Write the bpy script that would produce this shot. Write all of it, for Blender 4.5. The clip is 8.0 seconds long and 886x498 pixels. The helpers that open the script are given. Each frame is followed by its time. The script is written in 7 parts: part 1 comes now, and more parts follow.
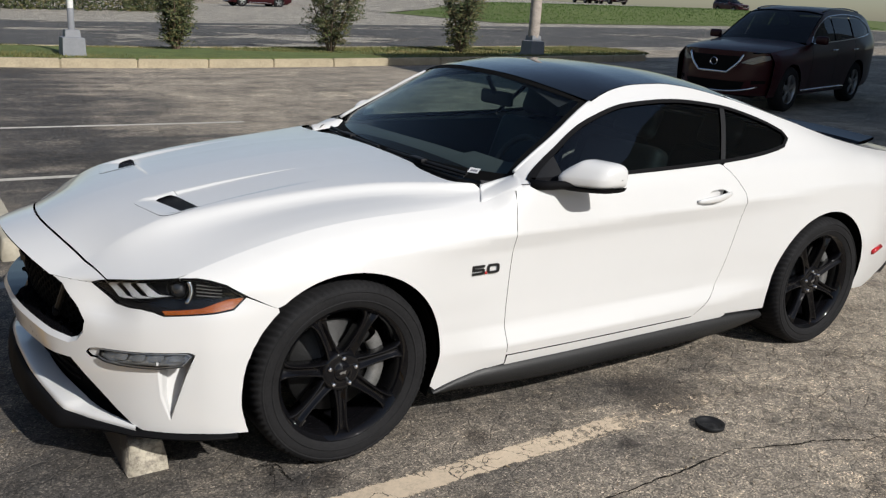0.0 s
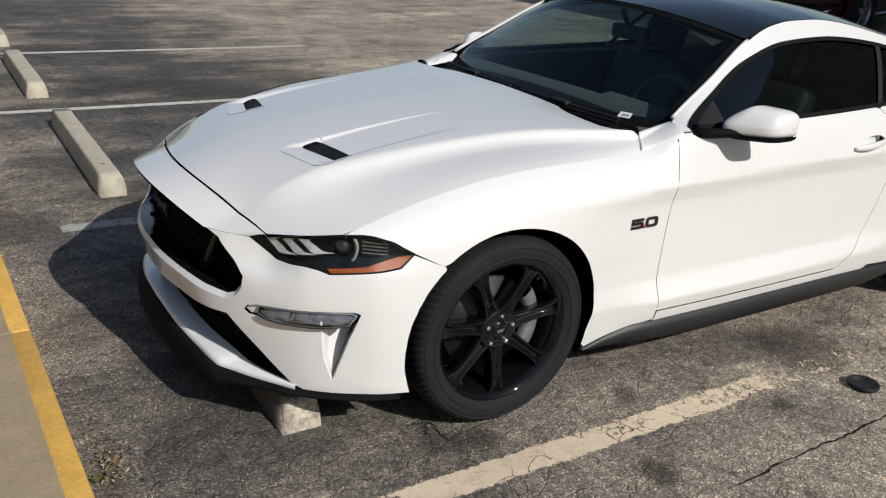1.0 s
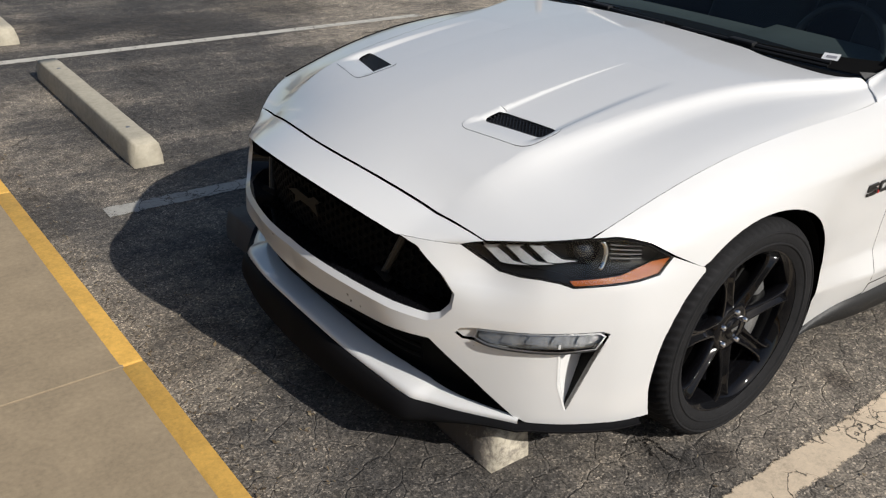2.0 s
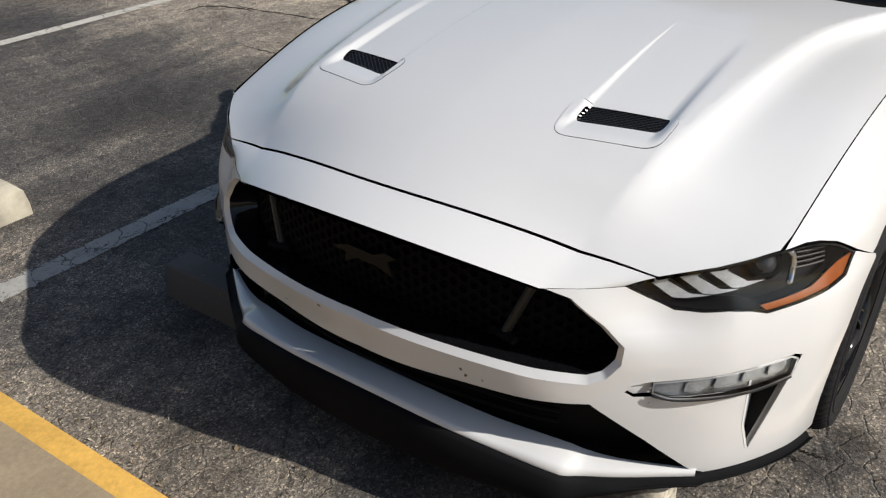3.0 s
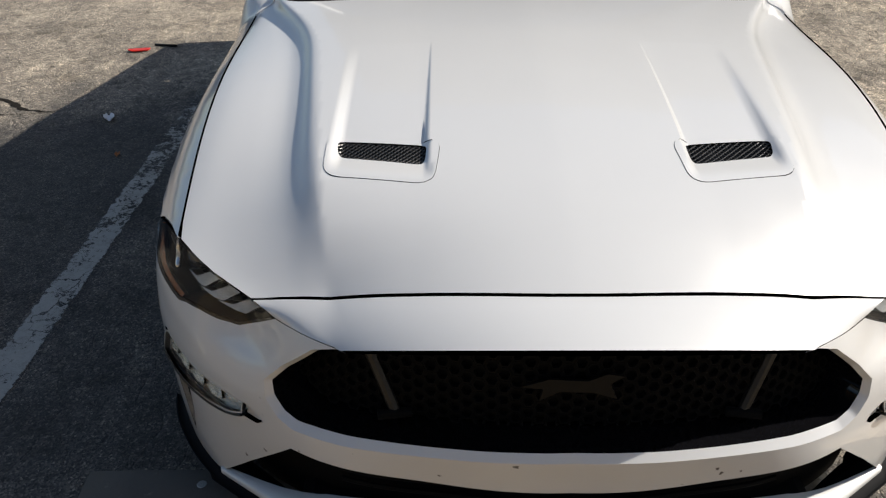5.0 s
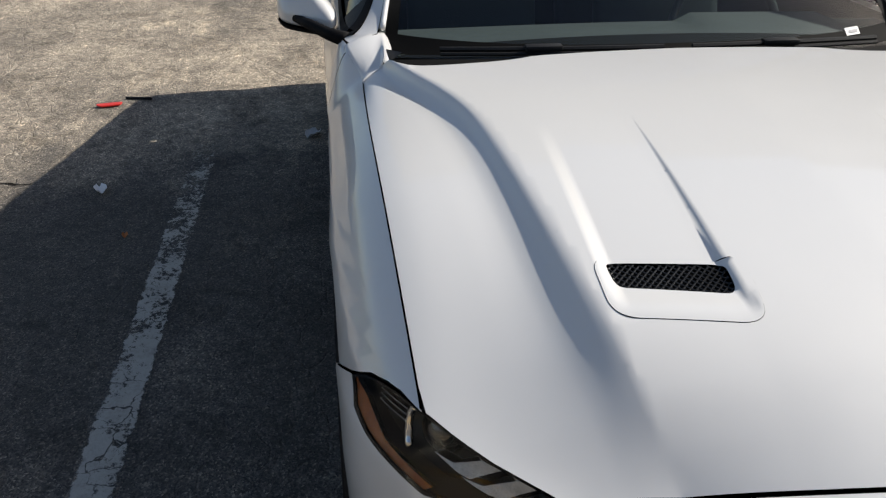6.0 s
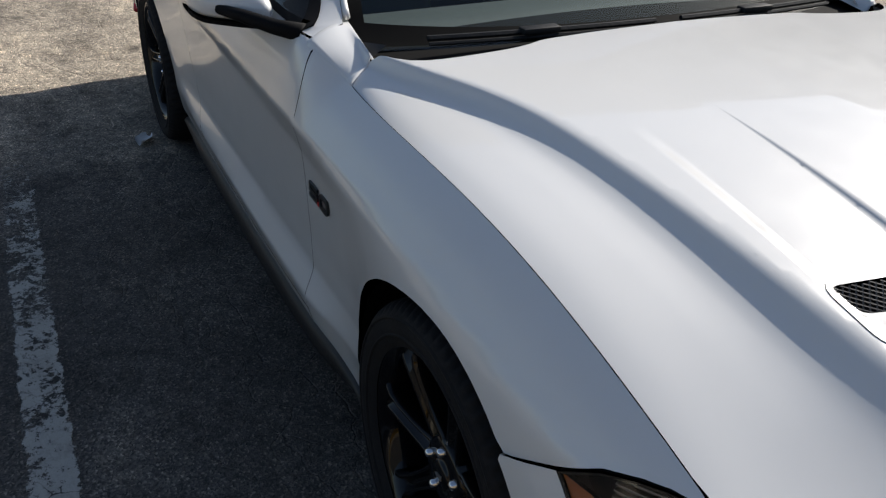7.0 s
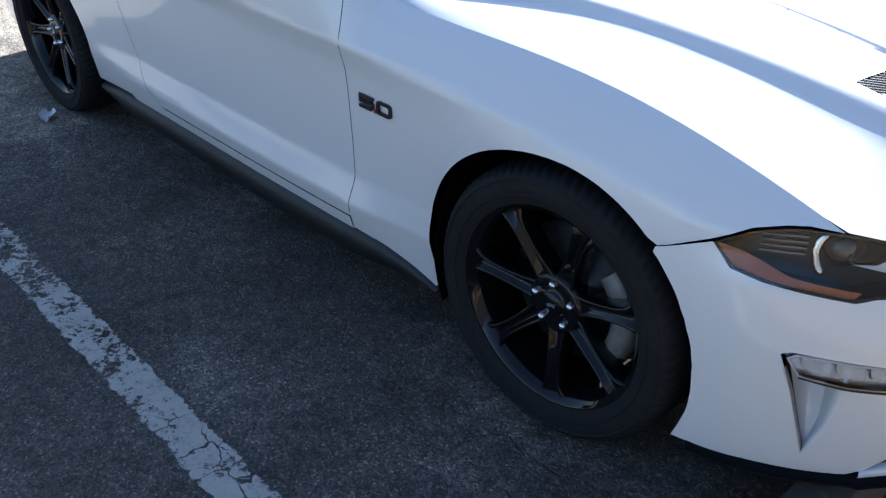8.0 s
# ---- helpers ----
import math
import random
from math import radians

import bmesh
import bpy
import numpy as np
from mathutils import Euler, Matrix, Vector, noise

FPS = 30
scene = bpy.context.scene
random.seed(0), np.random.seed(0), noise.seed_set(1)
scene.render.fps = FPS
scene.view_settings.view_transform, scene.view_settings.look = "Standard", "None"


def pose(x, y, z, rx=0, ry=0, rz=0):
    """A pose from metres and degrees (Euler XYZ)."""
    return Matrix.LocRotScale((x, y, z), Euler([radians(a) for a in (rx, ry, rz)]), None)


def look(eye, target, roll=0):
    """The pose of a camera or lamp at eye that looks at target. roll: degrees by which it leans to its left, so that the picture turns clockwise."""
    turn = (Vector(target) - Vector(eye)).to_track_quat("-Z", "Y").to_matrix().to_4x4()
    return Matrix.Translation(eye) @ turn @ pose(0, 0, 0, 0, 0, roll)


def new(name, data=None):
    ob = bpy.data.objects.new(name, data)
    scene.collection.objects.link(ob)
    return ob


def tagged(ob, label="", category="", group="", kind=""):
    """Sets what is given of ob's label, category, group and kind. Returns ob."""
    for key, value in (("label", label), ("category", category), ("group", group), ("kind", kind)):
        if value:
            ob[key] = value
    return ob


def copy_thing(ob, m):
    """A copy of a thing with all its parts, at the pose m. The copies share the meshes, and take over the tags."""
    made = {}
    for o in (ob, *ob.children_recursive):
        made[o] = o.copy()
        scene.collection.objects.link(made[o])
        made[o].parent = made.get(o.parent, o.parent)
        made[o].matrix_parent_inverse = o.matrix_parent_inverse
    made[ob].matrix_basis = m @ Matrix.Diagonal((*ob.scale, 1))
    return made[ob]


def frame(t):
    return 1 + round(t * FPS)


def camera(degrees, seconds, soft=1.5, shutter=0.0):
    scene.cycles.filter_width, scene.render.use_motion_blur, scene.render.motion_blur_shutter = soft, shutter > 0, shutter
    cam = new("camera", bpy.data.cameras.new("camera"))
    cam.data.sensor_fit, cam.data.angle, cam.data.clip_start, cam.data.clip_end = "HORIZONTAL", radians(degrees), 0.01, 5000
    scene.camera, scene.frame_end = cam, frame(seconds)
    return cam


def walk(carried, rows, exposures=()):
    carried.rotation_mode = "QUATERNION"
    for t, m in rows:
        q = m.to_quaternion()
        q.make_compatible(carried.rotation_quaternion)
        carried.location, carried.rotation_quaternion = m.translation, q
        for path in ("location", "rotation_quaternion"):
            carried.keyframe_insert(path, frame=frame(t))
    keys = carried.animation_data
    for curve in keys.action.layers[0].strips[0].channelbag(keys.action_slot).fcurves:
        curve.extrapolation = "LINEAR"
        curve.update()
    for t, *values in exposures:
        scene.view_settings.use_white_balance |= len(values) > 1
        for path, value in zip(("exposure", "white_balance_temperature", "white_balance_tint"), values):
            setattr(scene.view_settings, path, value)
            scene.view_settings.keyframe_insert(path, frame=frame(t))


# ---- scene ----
# World: x runs from the white car's nose to its tail, y to its right side, z up.
# The origin lies on the asphalt under the middle of the front axle.
cam = camera(54.97, 8.0, soft=1.25)


def held(t, x, y, z, yaw, pitch, roll):
    return t, pose(x, y, z, 90 + pitch, 0, yaw) @ pose(0, 0, 0, 0, 0, roll)


PATH = [
    held(0.0, -1.284, -3.376, 1.631, -34.00, -16.15, 3.61),
    held(0.5, -1.317, -3.248, 1.620, -32.68, -18.37, 5.51),
    held(1.0, -1.577, -2.970, 1.659, -32.45, -21.55, 3.76),
    held(1.5, -1.740, -2.504, 1.609, -33.15, -24.82, 2.71),
    held(2.0, -1.954, -2.021, 1.626, -37.88, -26.96, 2.60),
    held(2.2, -2.057, -1.846, 1.622, -41.79, -27.89, 2.19),
    held(3.3, -2.159, -0.845, 1.592, -59.89, -30.69, -0.50),
    held(3.5, -2.220, -0.704, 1.596, -64.86, -30.72, -0.02),
    held(4.0, -2.224, -0.429, 1.590, -75.16, -30.94, -0.16),
    held(4.2, -2.182, -0.314, 1.583, -78.70, -30.81, 0.68),
    held(5.3, -2.015, 0.445, 1.595, -91.84, -29.04, -0.71),
    held(5.5, -1.874, 0.579, 1.573, -92.56, -28.66, -0.49),
    held(6.0, -1.575, 0.888, 1.569, -97.08, -27.97, 0.27),
    held(6.5, -1.349, 1.160, 1.523, -108.32, -28.83, 0.79),
    held(7.0, -1.050, 1.435, 1.512, -117.05, -29.66, 2.35),
    held(7.5, -1.062, 1.820, 1.498, -126.93, -31.55, 2.26),
    held(8.0, -0.976, 2.176, 1.488, -133.93, -31.89, 0.68),
]
walk(cam, PATH, exposures=[
    (0.0, -0.18, 6480, 10), (2.2, -0.08, 6620, 10), (3.5, 0.18, 6680, 10), (5.5, 0.27, 6900, 10),
    (6.5, 0.36, 6880, 10), (7.0, 0.33, 6700, 10), (7.5, 0.46, 6100, 10), (8.0, 1.48, 5650, 10)])

# ---- world and sun ----
SUN_WAY = Vector((-0.30, 1.36, -1.0)).normalized()      # the way its light goes
sky_world = bpy.data.worlds.new("sky")
scene.world = sky_world
sky_world.use_nodes = True
wn = sky_world.node_tree.nodes
sky = wn.new("ShaderNodeTexSky")
sky.sky_type = "NISHITA"
sky.sun_disc = False
sky.sun_elevation = math.asin(-SUN_WAY.z)
sky.sun_rotation = math.atan2(-SUN_WAY.x, -SUN_WAY.y)
wn["Background"].inputs["Strength"].default_value = 0.088
sky_world.node_tree.links.new(sky.outputs["Color"], wn["Background"].inputs["Color"])
sun = new("sun", bpy.data.lights.new("sun", "SUN"))
sun.data.energy = 4.6
sun.data.angle = radians(0.55)
sun.data.color = (1.0, 0.968, 0.915)
sun.matrix_world = look((0, -20, 20), Vector((0, -20, 20)) + SUN_WAY)


# ---- materials ----
def material(name, base, rough=0.5, metal=0.0, **more):
    m = bpy.data.materials.new(name)
    m.use_nodes = True
    b = m.node_tree.nodes["Principled BSDF"]
    b.inputs["Base Color"].default_value = (*base, 1)
    b.inputs["Roughness"].default_value = rough
    b.inputs["Metallic"].default_value = metal
    for key, value in more.items():
        b.inputs[key.replace("_", " ")].default_value = value
    return m


class Nodes:
    """Short hand for node trees that read object coordinates in metres."""

    def __init__(self, m):
        self.m, self.t = m, m.node_tree
        self.b = self.t.nodes["Principled BSDF"]
        self.place = self.t.nodes.new("ShaderNodeTexCoord").outputs["Object"]

    def link(self, a, b):
        self.t.links.new(a, b)

    def noise(self, scale, detail=4.0, rough=0.6, stretch=None):
        n = self.t.nodes.new("ShaderNodeTexNoise")
        n.inputs["Scale"].default_value = scale
        n.inputs["Detail"].default_value = detail
        n.inputs["Roughness"].default_value = rough
        self.link(self.stretched(stretch), n.inputs["Vector"])
        return n.outputs["Fac"]

    def stretched(self, stretch):
        if not stretch:
            return self.place
        n = self.t.nodes.new("ShaderNodeMapping")
        n.inputs["Scale"].default_value = stretch
        self.link(self.place, n.inputs["Vector"])
        return n.outputs["Vector"]

    def wobbled(self, scale, much):
        """Coordinates bent by noise, so that cells lose their regular look."""
        w = self.t.nodes.new("ShaderNodeTexNoise")
        w.inputs["Scale"].default_value = scale
        w.inputs["Detail"].default_value = 4
        self.link(self.place, w.inputs["Vector"])
        n = self.t.nodes.new("ShaderNodeVectorMath")
        n.operation = "MULTIPLY_ADD"
        n.inputs[1].default_value = (much, much, much)
        self.link(w.outputs["Color"], n.inputs[0])
        self.link(self.place, n.inputs[2])
        return n.outputs[0]

    def cells(self, scale, feature="F1"):
        n = self.t.nodes.new("ShaderNodeTexVoronoi")
        n.feature = feature
        n.inputs["Scale"].default_value = scale
        self.link(self.place, n.inputs["Vector"])
        return n.outputs["Distance"]

    def ramp(self, value, *stops):
        n = self.t.nodes.new("ShaderNodeValToRGB")
        e = n.color_ramp.elements
        while len(e) < len(stops):
            e.new(0.5)
        for k, (at, c) in zip(e, stops):
            k.position = at
            k.color = (*c, 1) if not isinstance(c, (int, float)) else (c, c, c, 1)
        self.link(value, n.inputs["Fac"])
        return n.outputs["Color"]

    def mix(self, factor, a, b, how="MIX"):
        n = self.t.nodes.new("ShaderNodeMix")
        n.data_type = "RGBA"
        n.blend_type = how
        for value, socket in ((factor, n.inputs[0]), (a, n.inputs[6]), (b, n.inputs[7])):
            if isinstance(value, (int, float)):
                socket.default_value = value
            elif isinstance(value, tuple):
                socket.default_value = (*value, 1)
            else:
                self.link(value, socket)
        return n.outputs[2]

    def math(self, how, a, b=0.0, c=0.0):
        n = self.t.nodes.new("ShaderNodeMath")
        n.operation = how
        for value, socket in ((a, n.inputs[0]), (b, n.inputs[1]), (c, n.inputs[2])):
            if isinstance(value, (int, float)):
                socket.default_value = value
            else:
                self.link(value, socket)
        return n.outputs[0]

    def axis(self, k):
        n = self.t.nodes.new("ShaderNodeSeparateXYZ")
        self.link(self.place, n.inputs[0])
        return n.outputs[k]

    def bump(self, height, strength=0.3, distance=0.01):
        n = self.t.nodes.new("ShaderNodeBump")
        n.inputs["Strength"].default_value = strength
        n.inputs["Distance"].default_value = distance
        self.link(height, n.inputs["Height"])
        self.link(n.outputs["Normal"], self.b.inputs["Normal"])

    def colour(self, c):
        self.link(c, self.b.inputs["Base Color"])

    def rough(self, c):
        self.link(c, self.b.inputs["Roughness"])


def dirty(name, base, rough, scale, low, high, **more):
    """A surface with two scales of stain and a little relief."""
    m = material(name, base, rough, **more)
    n = Nodes(m)
    f = n.mix(0.5, n.noise(scale, 5), n.noise(scale * 9, 4))
    n.colour(n.ramp(f, (0.3, tuple(c * low for c in base)), (0.7, tuple(min(1, c * high) for c in base))))
    n.bump(n.noise(scale * 25, 3), 0.25, 0.004)
    return m


PAINT = material("white_paint", (0.74, 0.74, 0.735), 0.32, Coat_Weight=1.0, Coat_Roughness=0.03)
pn = Nodes(PAINT)
pn.colour(pn.mix(pn.noise(3.0, 5), (0.695, 0.695, 0.69), (0.725, 0.725, 0.72)))
pn.rough(pn.ramp(pn.noise(14, 4), (0.3, 0.28), (0.7, 0.38)))
BUMPER_PAINT = material("white_bumper_paint", (0.74, 0.74, 0.735), 0.32, Coat_Weight=1.0, Coat_Roughness=0.03)
pn = Nodes(BUMPER_PAINT)
fly = pn.t.nodes.new("ShaderNodeTexVoronoi")
fly.inputs["Scale"].default_value = 26
pn.link(pn.wobbled(140, 0.012), fly.inputs["Vector"])
pick = pn.t.nodes.new("ShaderNodeSeparateColor")
pn.link(fly.outputs["Color"], pick.inputs[0])
spot = pn.math("ADD", fly.outputs["Distance"], pn.math("MULTIPLY", pn.math("GREATER_THAN", pick.outputs[0], 0.6), 1.0))
spot = pn.math("ADD", spot, pn.math("MULTIPLY", pn.math("GREATER_THAN", pn.axis(0), -0.74), 1.0))
pn.colour(pn.mix(pn.ramp(spot, (0.09, 0.0), (0.14, 1.0)), (0.10, 0.09, 0.08), (0.71, 0.71, 0.705)))
pn.rough(pn.ramp(pn.noise(14, 4), (0.3, 0.28), (0.7, 0.38)))
ROOF_BLACK = material("black_roof_paint", (0.006, 0.007, 0.009), 0.25, Coat_Weight=1.0, Coat_Roughness=0.02)
GLOSS_BLACK = material("gloss_black", (0.005, 0.005, 0.006), 0.04, Specular_IOR_Level=0.36)
SATIN_BLACK = dirty("satin_black_plastic", (0.013, 0.0135, 0.015), 0.55, 6, 0.8, 1.25, Specular_IOR_Level=0.25)
VENT_MESH = material("vent_mesh_black", (0.010, 0.010, 0.011), 0.25, Specular_IOR_Level=0.5)
VOID_BLACK = material("matt_black", (0.005, 0.005, 0.005), 0.8, Specular_IOR_Level=0.1)
CABIN = dirty("cabin_black_vinyl", (0.022, 0.022, 0.023), 0.6, 5, 0.8, 1.2)
RUBBER = dirty("tyre_rubber", (0.014, 0.014, 0.015), 0.75, 10, 0.75, 1.5, Specular_IOR_Level=0.15)
SKIRT_GREY = dirty("grey_black_skirt", (0.012, 0.0125, 0.0135), 0.5, 6, 0.8, 1.25)
DISC = dirty("dark_brake_disc", (0.05, 0.05, 0.05), 0.45, 20, 0.7, 1.2, metal=0.6)
CHIN_BLACK = material("matt_black_chin", (0.007, 0.007, 0.008), 0.7, Specular_IOR_Level=0.09)
CHROME = material("chrome", (0.75, 0.75, 0.76), 0.12, 1.0)
STEEL = dirty("worn_steel", (0.42, 0.42, 0.42), 0.4, 20, 0.8, 1.15, metal=0.9)
GREY_CAST = dirty("grey_caliper", (0.21, 0.21, 0.205), 0.45, 34, 0.55, 1.4, metal=0.4)
AMBER = dirty("amber_reflector", (0.36, 0.085, 0.008), 0.25, 60, 0.5, 1.2, Coat_Weight=0.3)
RED_LENS = material("red_reflector", (0.45, 0.015, 0.02), 0.2, Coat_Weight=0.7)
LAMP_WHITE = dirty("frosted_lamp_bar", (0.60, 0.62, 0.63), 0.28, 40, 0.55, 1.15, metal=0.15)
FOG_SILVER = dirty("fog_reflector", (0.58, 0.57, 0.54), 0.18, 30, 0.35, 1.25, metal=0.8)
LAMP_BALL = material("projector_glass", (0.02, 0.022, 0.025), 0.03, Coat_Weight=1.0, Coat_Roughness=0.01)
LAMP_BOX = material("lamp_housing", (0.007, 0.007, 0.008), 0.4, Specular_IOR_Level=0.25)
STRUT_GREY = dirty("grey_strut", (0.016, 0.0145, 0.012), 0.5, 20, 0.6, 1.3)
EMBLEM_DARK = material("dark_emblem", (0.006, 0.0055, 0.005), 0.6, Specular_IOR_Level=0.2)
DASH = dirty("dashboard_vinyl", (0.042, 0.052, 0.054), 0.7, 5, 0.8, 1.2)
BADGE = material("black_badge", (0.010, 0.010, 0.011), 0.3)
BADGE_RED = material("red_badge_dot", (0.55, 0.02, 0.02), 0.35)
STICKER = material("white_sticker", (0.8, 0.8, 0.8), 0.6)
STICKER_INK = material("grey_print", (0.3, 0.3, 0.32), 0.6)


def glass(name, tint, rough=0.0, gloss=0.06):
    m = bpy.data.materials.new(name)
    m.use_nodes = True
    t = m.node_tree
    t.nodes.clear()
    out = t.nodes.new("ShaderNodeOutputMaterial")
    mix = t.nodes.new("ShaderNodeMixShader")
    clear = t.nodes.new("ShaderNodeBsdfTransparent")
    shine = t.nodes.new("ShaderNodeBsdfGlossy")
    face = t.nodes.new("ShaderNodeLayerWeight")
    face.inputs["Blend"].default_value = 0.5
    power = t.nodes.new("ShaderNodeMath")
    power.operation = "POWER"
    power.inputs[1].default_value = 5.0
    fres = t.nodes.new("ShaderNodeMath")
    fres.operation = "MULTIPLY_ADD"
    fres.inputs[1].default_value = 1.0 - gloss
    fres.inputs[2].default_value = gloss
    t.links.new(face.outputs["Facing"], power.inputs[0])
    t.links.new(power.outputs[0], fres.inputs[0])
    clear.inputs["Color"].default_value = (*tint, 1)
    shine.inputs["Roughness"].default_value = rough
    t.links.new(fres.outputs[0], mix.inputs[0])
    t.links.new(clear.outputs[0], mix.inputs[1])
    t.links.new(shine.outputs[0], mix.inputs[2])
    t.links.new(mix.outputs[0], out.inputs["Surface"])
    return m


WINDSCREEN = glass("windscreen_glass", (0.74, 0.85, 0.83))
DARK_GLASS = glass("tinted_glass", (0.34, 0.43, 0.44), 0.0, 0.08)
LENS = glass("clear_lamp_lens", (0.93, 0.94, 0.95), 0.0, 0.042)


# ---- mesh helpers ----
def slopes(xs, ys):
    """Tangents of a curve that never overshoots its knots. Knots run along the first axis."""
    h = np.diff(xs, axis=0)
    d = np.diff(ys, axis=0) / h
    m = np.zeros_like(ys)
    a, b = d[:-1], d[1:]
    same = a * b > 0
    m[1:-1] = np.where(same, 2 * a * b / np.where(same, a + b, 1), 0)
    m[0], m[-1] = d[0], d[-1]
    return m


def spl(xs, ys):
    """A smooth curve through the knots, as a function of arrays."""
    xs, ys = np.array(xs, float), np.array(ys, float)
    m = slopes(xs, ys)

    def value(x):
        x = np.asarray(x, float)
        k = np.clip(np.searchsorted(xs, x) - 1, 0, len(xs) - 2)
        h = xs[k + 1] - xs[k]
        t = (x - xs[k]) / h
        inside = np.clip(t, 0, 1)
        a, b = ys[k], ys[k + 1]
        p = inside
        y = a * (2 * p**3 - 3 * p**2 + 1) + b * (3 * p**2 - 2 * p**3) + h * (m[k] * (p**3 - 2 * p**2 + p) + m[k + 1] * (p**3 - p**2))
        return y + np.where(t < 0, t * h * m[0], 0) + np.where(t > 1, (t - 1) * h * m[-1], 0)

    return value


def across(zk, yk, z):
    """The same at each point's own knots: zk and yk are knots by points."""
    m = slopes(zk, yk)
    k = np.clip((z[None] > zk).sum(0) - 1, 0, len(zk) - 2)
    n = np.arange(len(z))
    z0, z1, a, b, ma, mb = zk[k, n], zk[k + 1, n], yk[k, n], yk[k + 1, n], m[k, n], m[k + 1, n]
    h = z1 - z0
    t = (z - z0) / h
    p = np.clip(t, 0, 1)
    y = a * (2 * p**3 - 3 * p**2 + 1) + b * (3 * p**2 - 2 * p**3) + h * (ma * (p**3 - 2 * p**2 + p) + mb * (p**3 - p**2))
    return y + np.where(t < 0, t * h * ma, 0) + np.where(t > 1, (t - 1) * h * mb, 0)


def inside(points, loop):
    """Which of the points lie inside the loop."""
    x, y = points[:, 0], points[:, 1]
    hit = np.zeros(len(points), bool)
    for (x0, y0), (x1, y1) in zip(loop, np.roll(loop, -1, 0)):
        if y0 != y1:
            hit ^= ((y0 > y) != (y1 > y)) & (x < (x1 - x0) * (y - y0) / (y1 - y0) + x0)
    return hit


def dense(loop, step):
    """The loop with points no more than step apart."""
    out = []
    loop = [np.array(p, float) for p in loop]
    for a, b in zip(loop, loop[1:] + loop[:1]):
        n = max(1, int(np.ceil(np.linalg.norm(b - a) / step)))
        out += [a + (b - a) * k / n for k in range(n)]
    return np.array(out)


def inset(loop, d):
    """The loop moved inwards by d."""
    p = np.array(loop, float)
    a, b = np.roll(p, 1, 0), np.roll(p, -1, 0)
    area = (p[:, 0] * b[:, 1] - b[:, 0] * p[:, 1]).sum()
    e, f = p - a, b - p
    e, f = (v / np.maximum(np.linalg.norm(v, axis=1, keepdims=True), 1e-9) for v in (e, f))
    turn = np.array([[0, 1], [-1, 0]]) * (1 if area > 0 else -1)
    n, q = e @ turn, f @ turn
    way = n + q
    way = way / np.maximum((way * n).sum(1, keepdims=True), 0.35)
    return p + d * way


def rounded(loop, r, n=4):
    """The loop with its corners rounded by about r."""
    p = [np.array(q, float) for q in loop]
    out = []
    for a, b, c in zip(p[-1:] + p[:-1], p, p[1:] + p[:1]):
        u, v = a - b, c - b
        ru, rv = min(r, np.linalg.norm(u) * 0.45), min(r, np.linalg.norm(v) * 0.45)
        s, e = b + u / np.linalg.norm(u) * ru, b + v / np.linalg.norm(v) * rv
        out += [(1 - t) ** 2 * s + 2 * t * (1 - t) * b + t * t * e for t in np.linspace(0, 1, n)]
    return out


def smooth_line(pts, n=40):
    """n points along a smooth curve through pts."""
    p = np.array(pts, float)
    t = np.r_[0, np.cumsum(np.linalg.norm(np.diff(p, axis=0), axis=1))]
    s = np.linspace(0, t[-1], n)
    return np.stack([spl(t, p[:, k])(s) for k in range(p.shape[1])], 1)


def flip(p):
    return np.asarray(p) * (1, -1, 1)


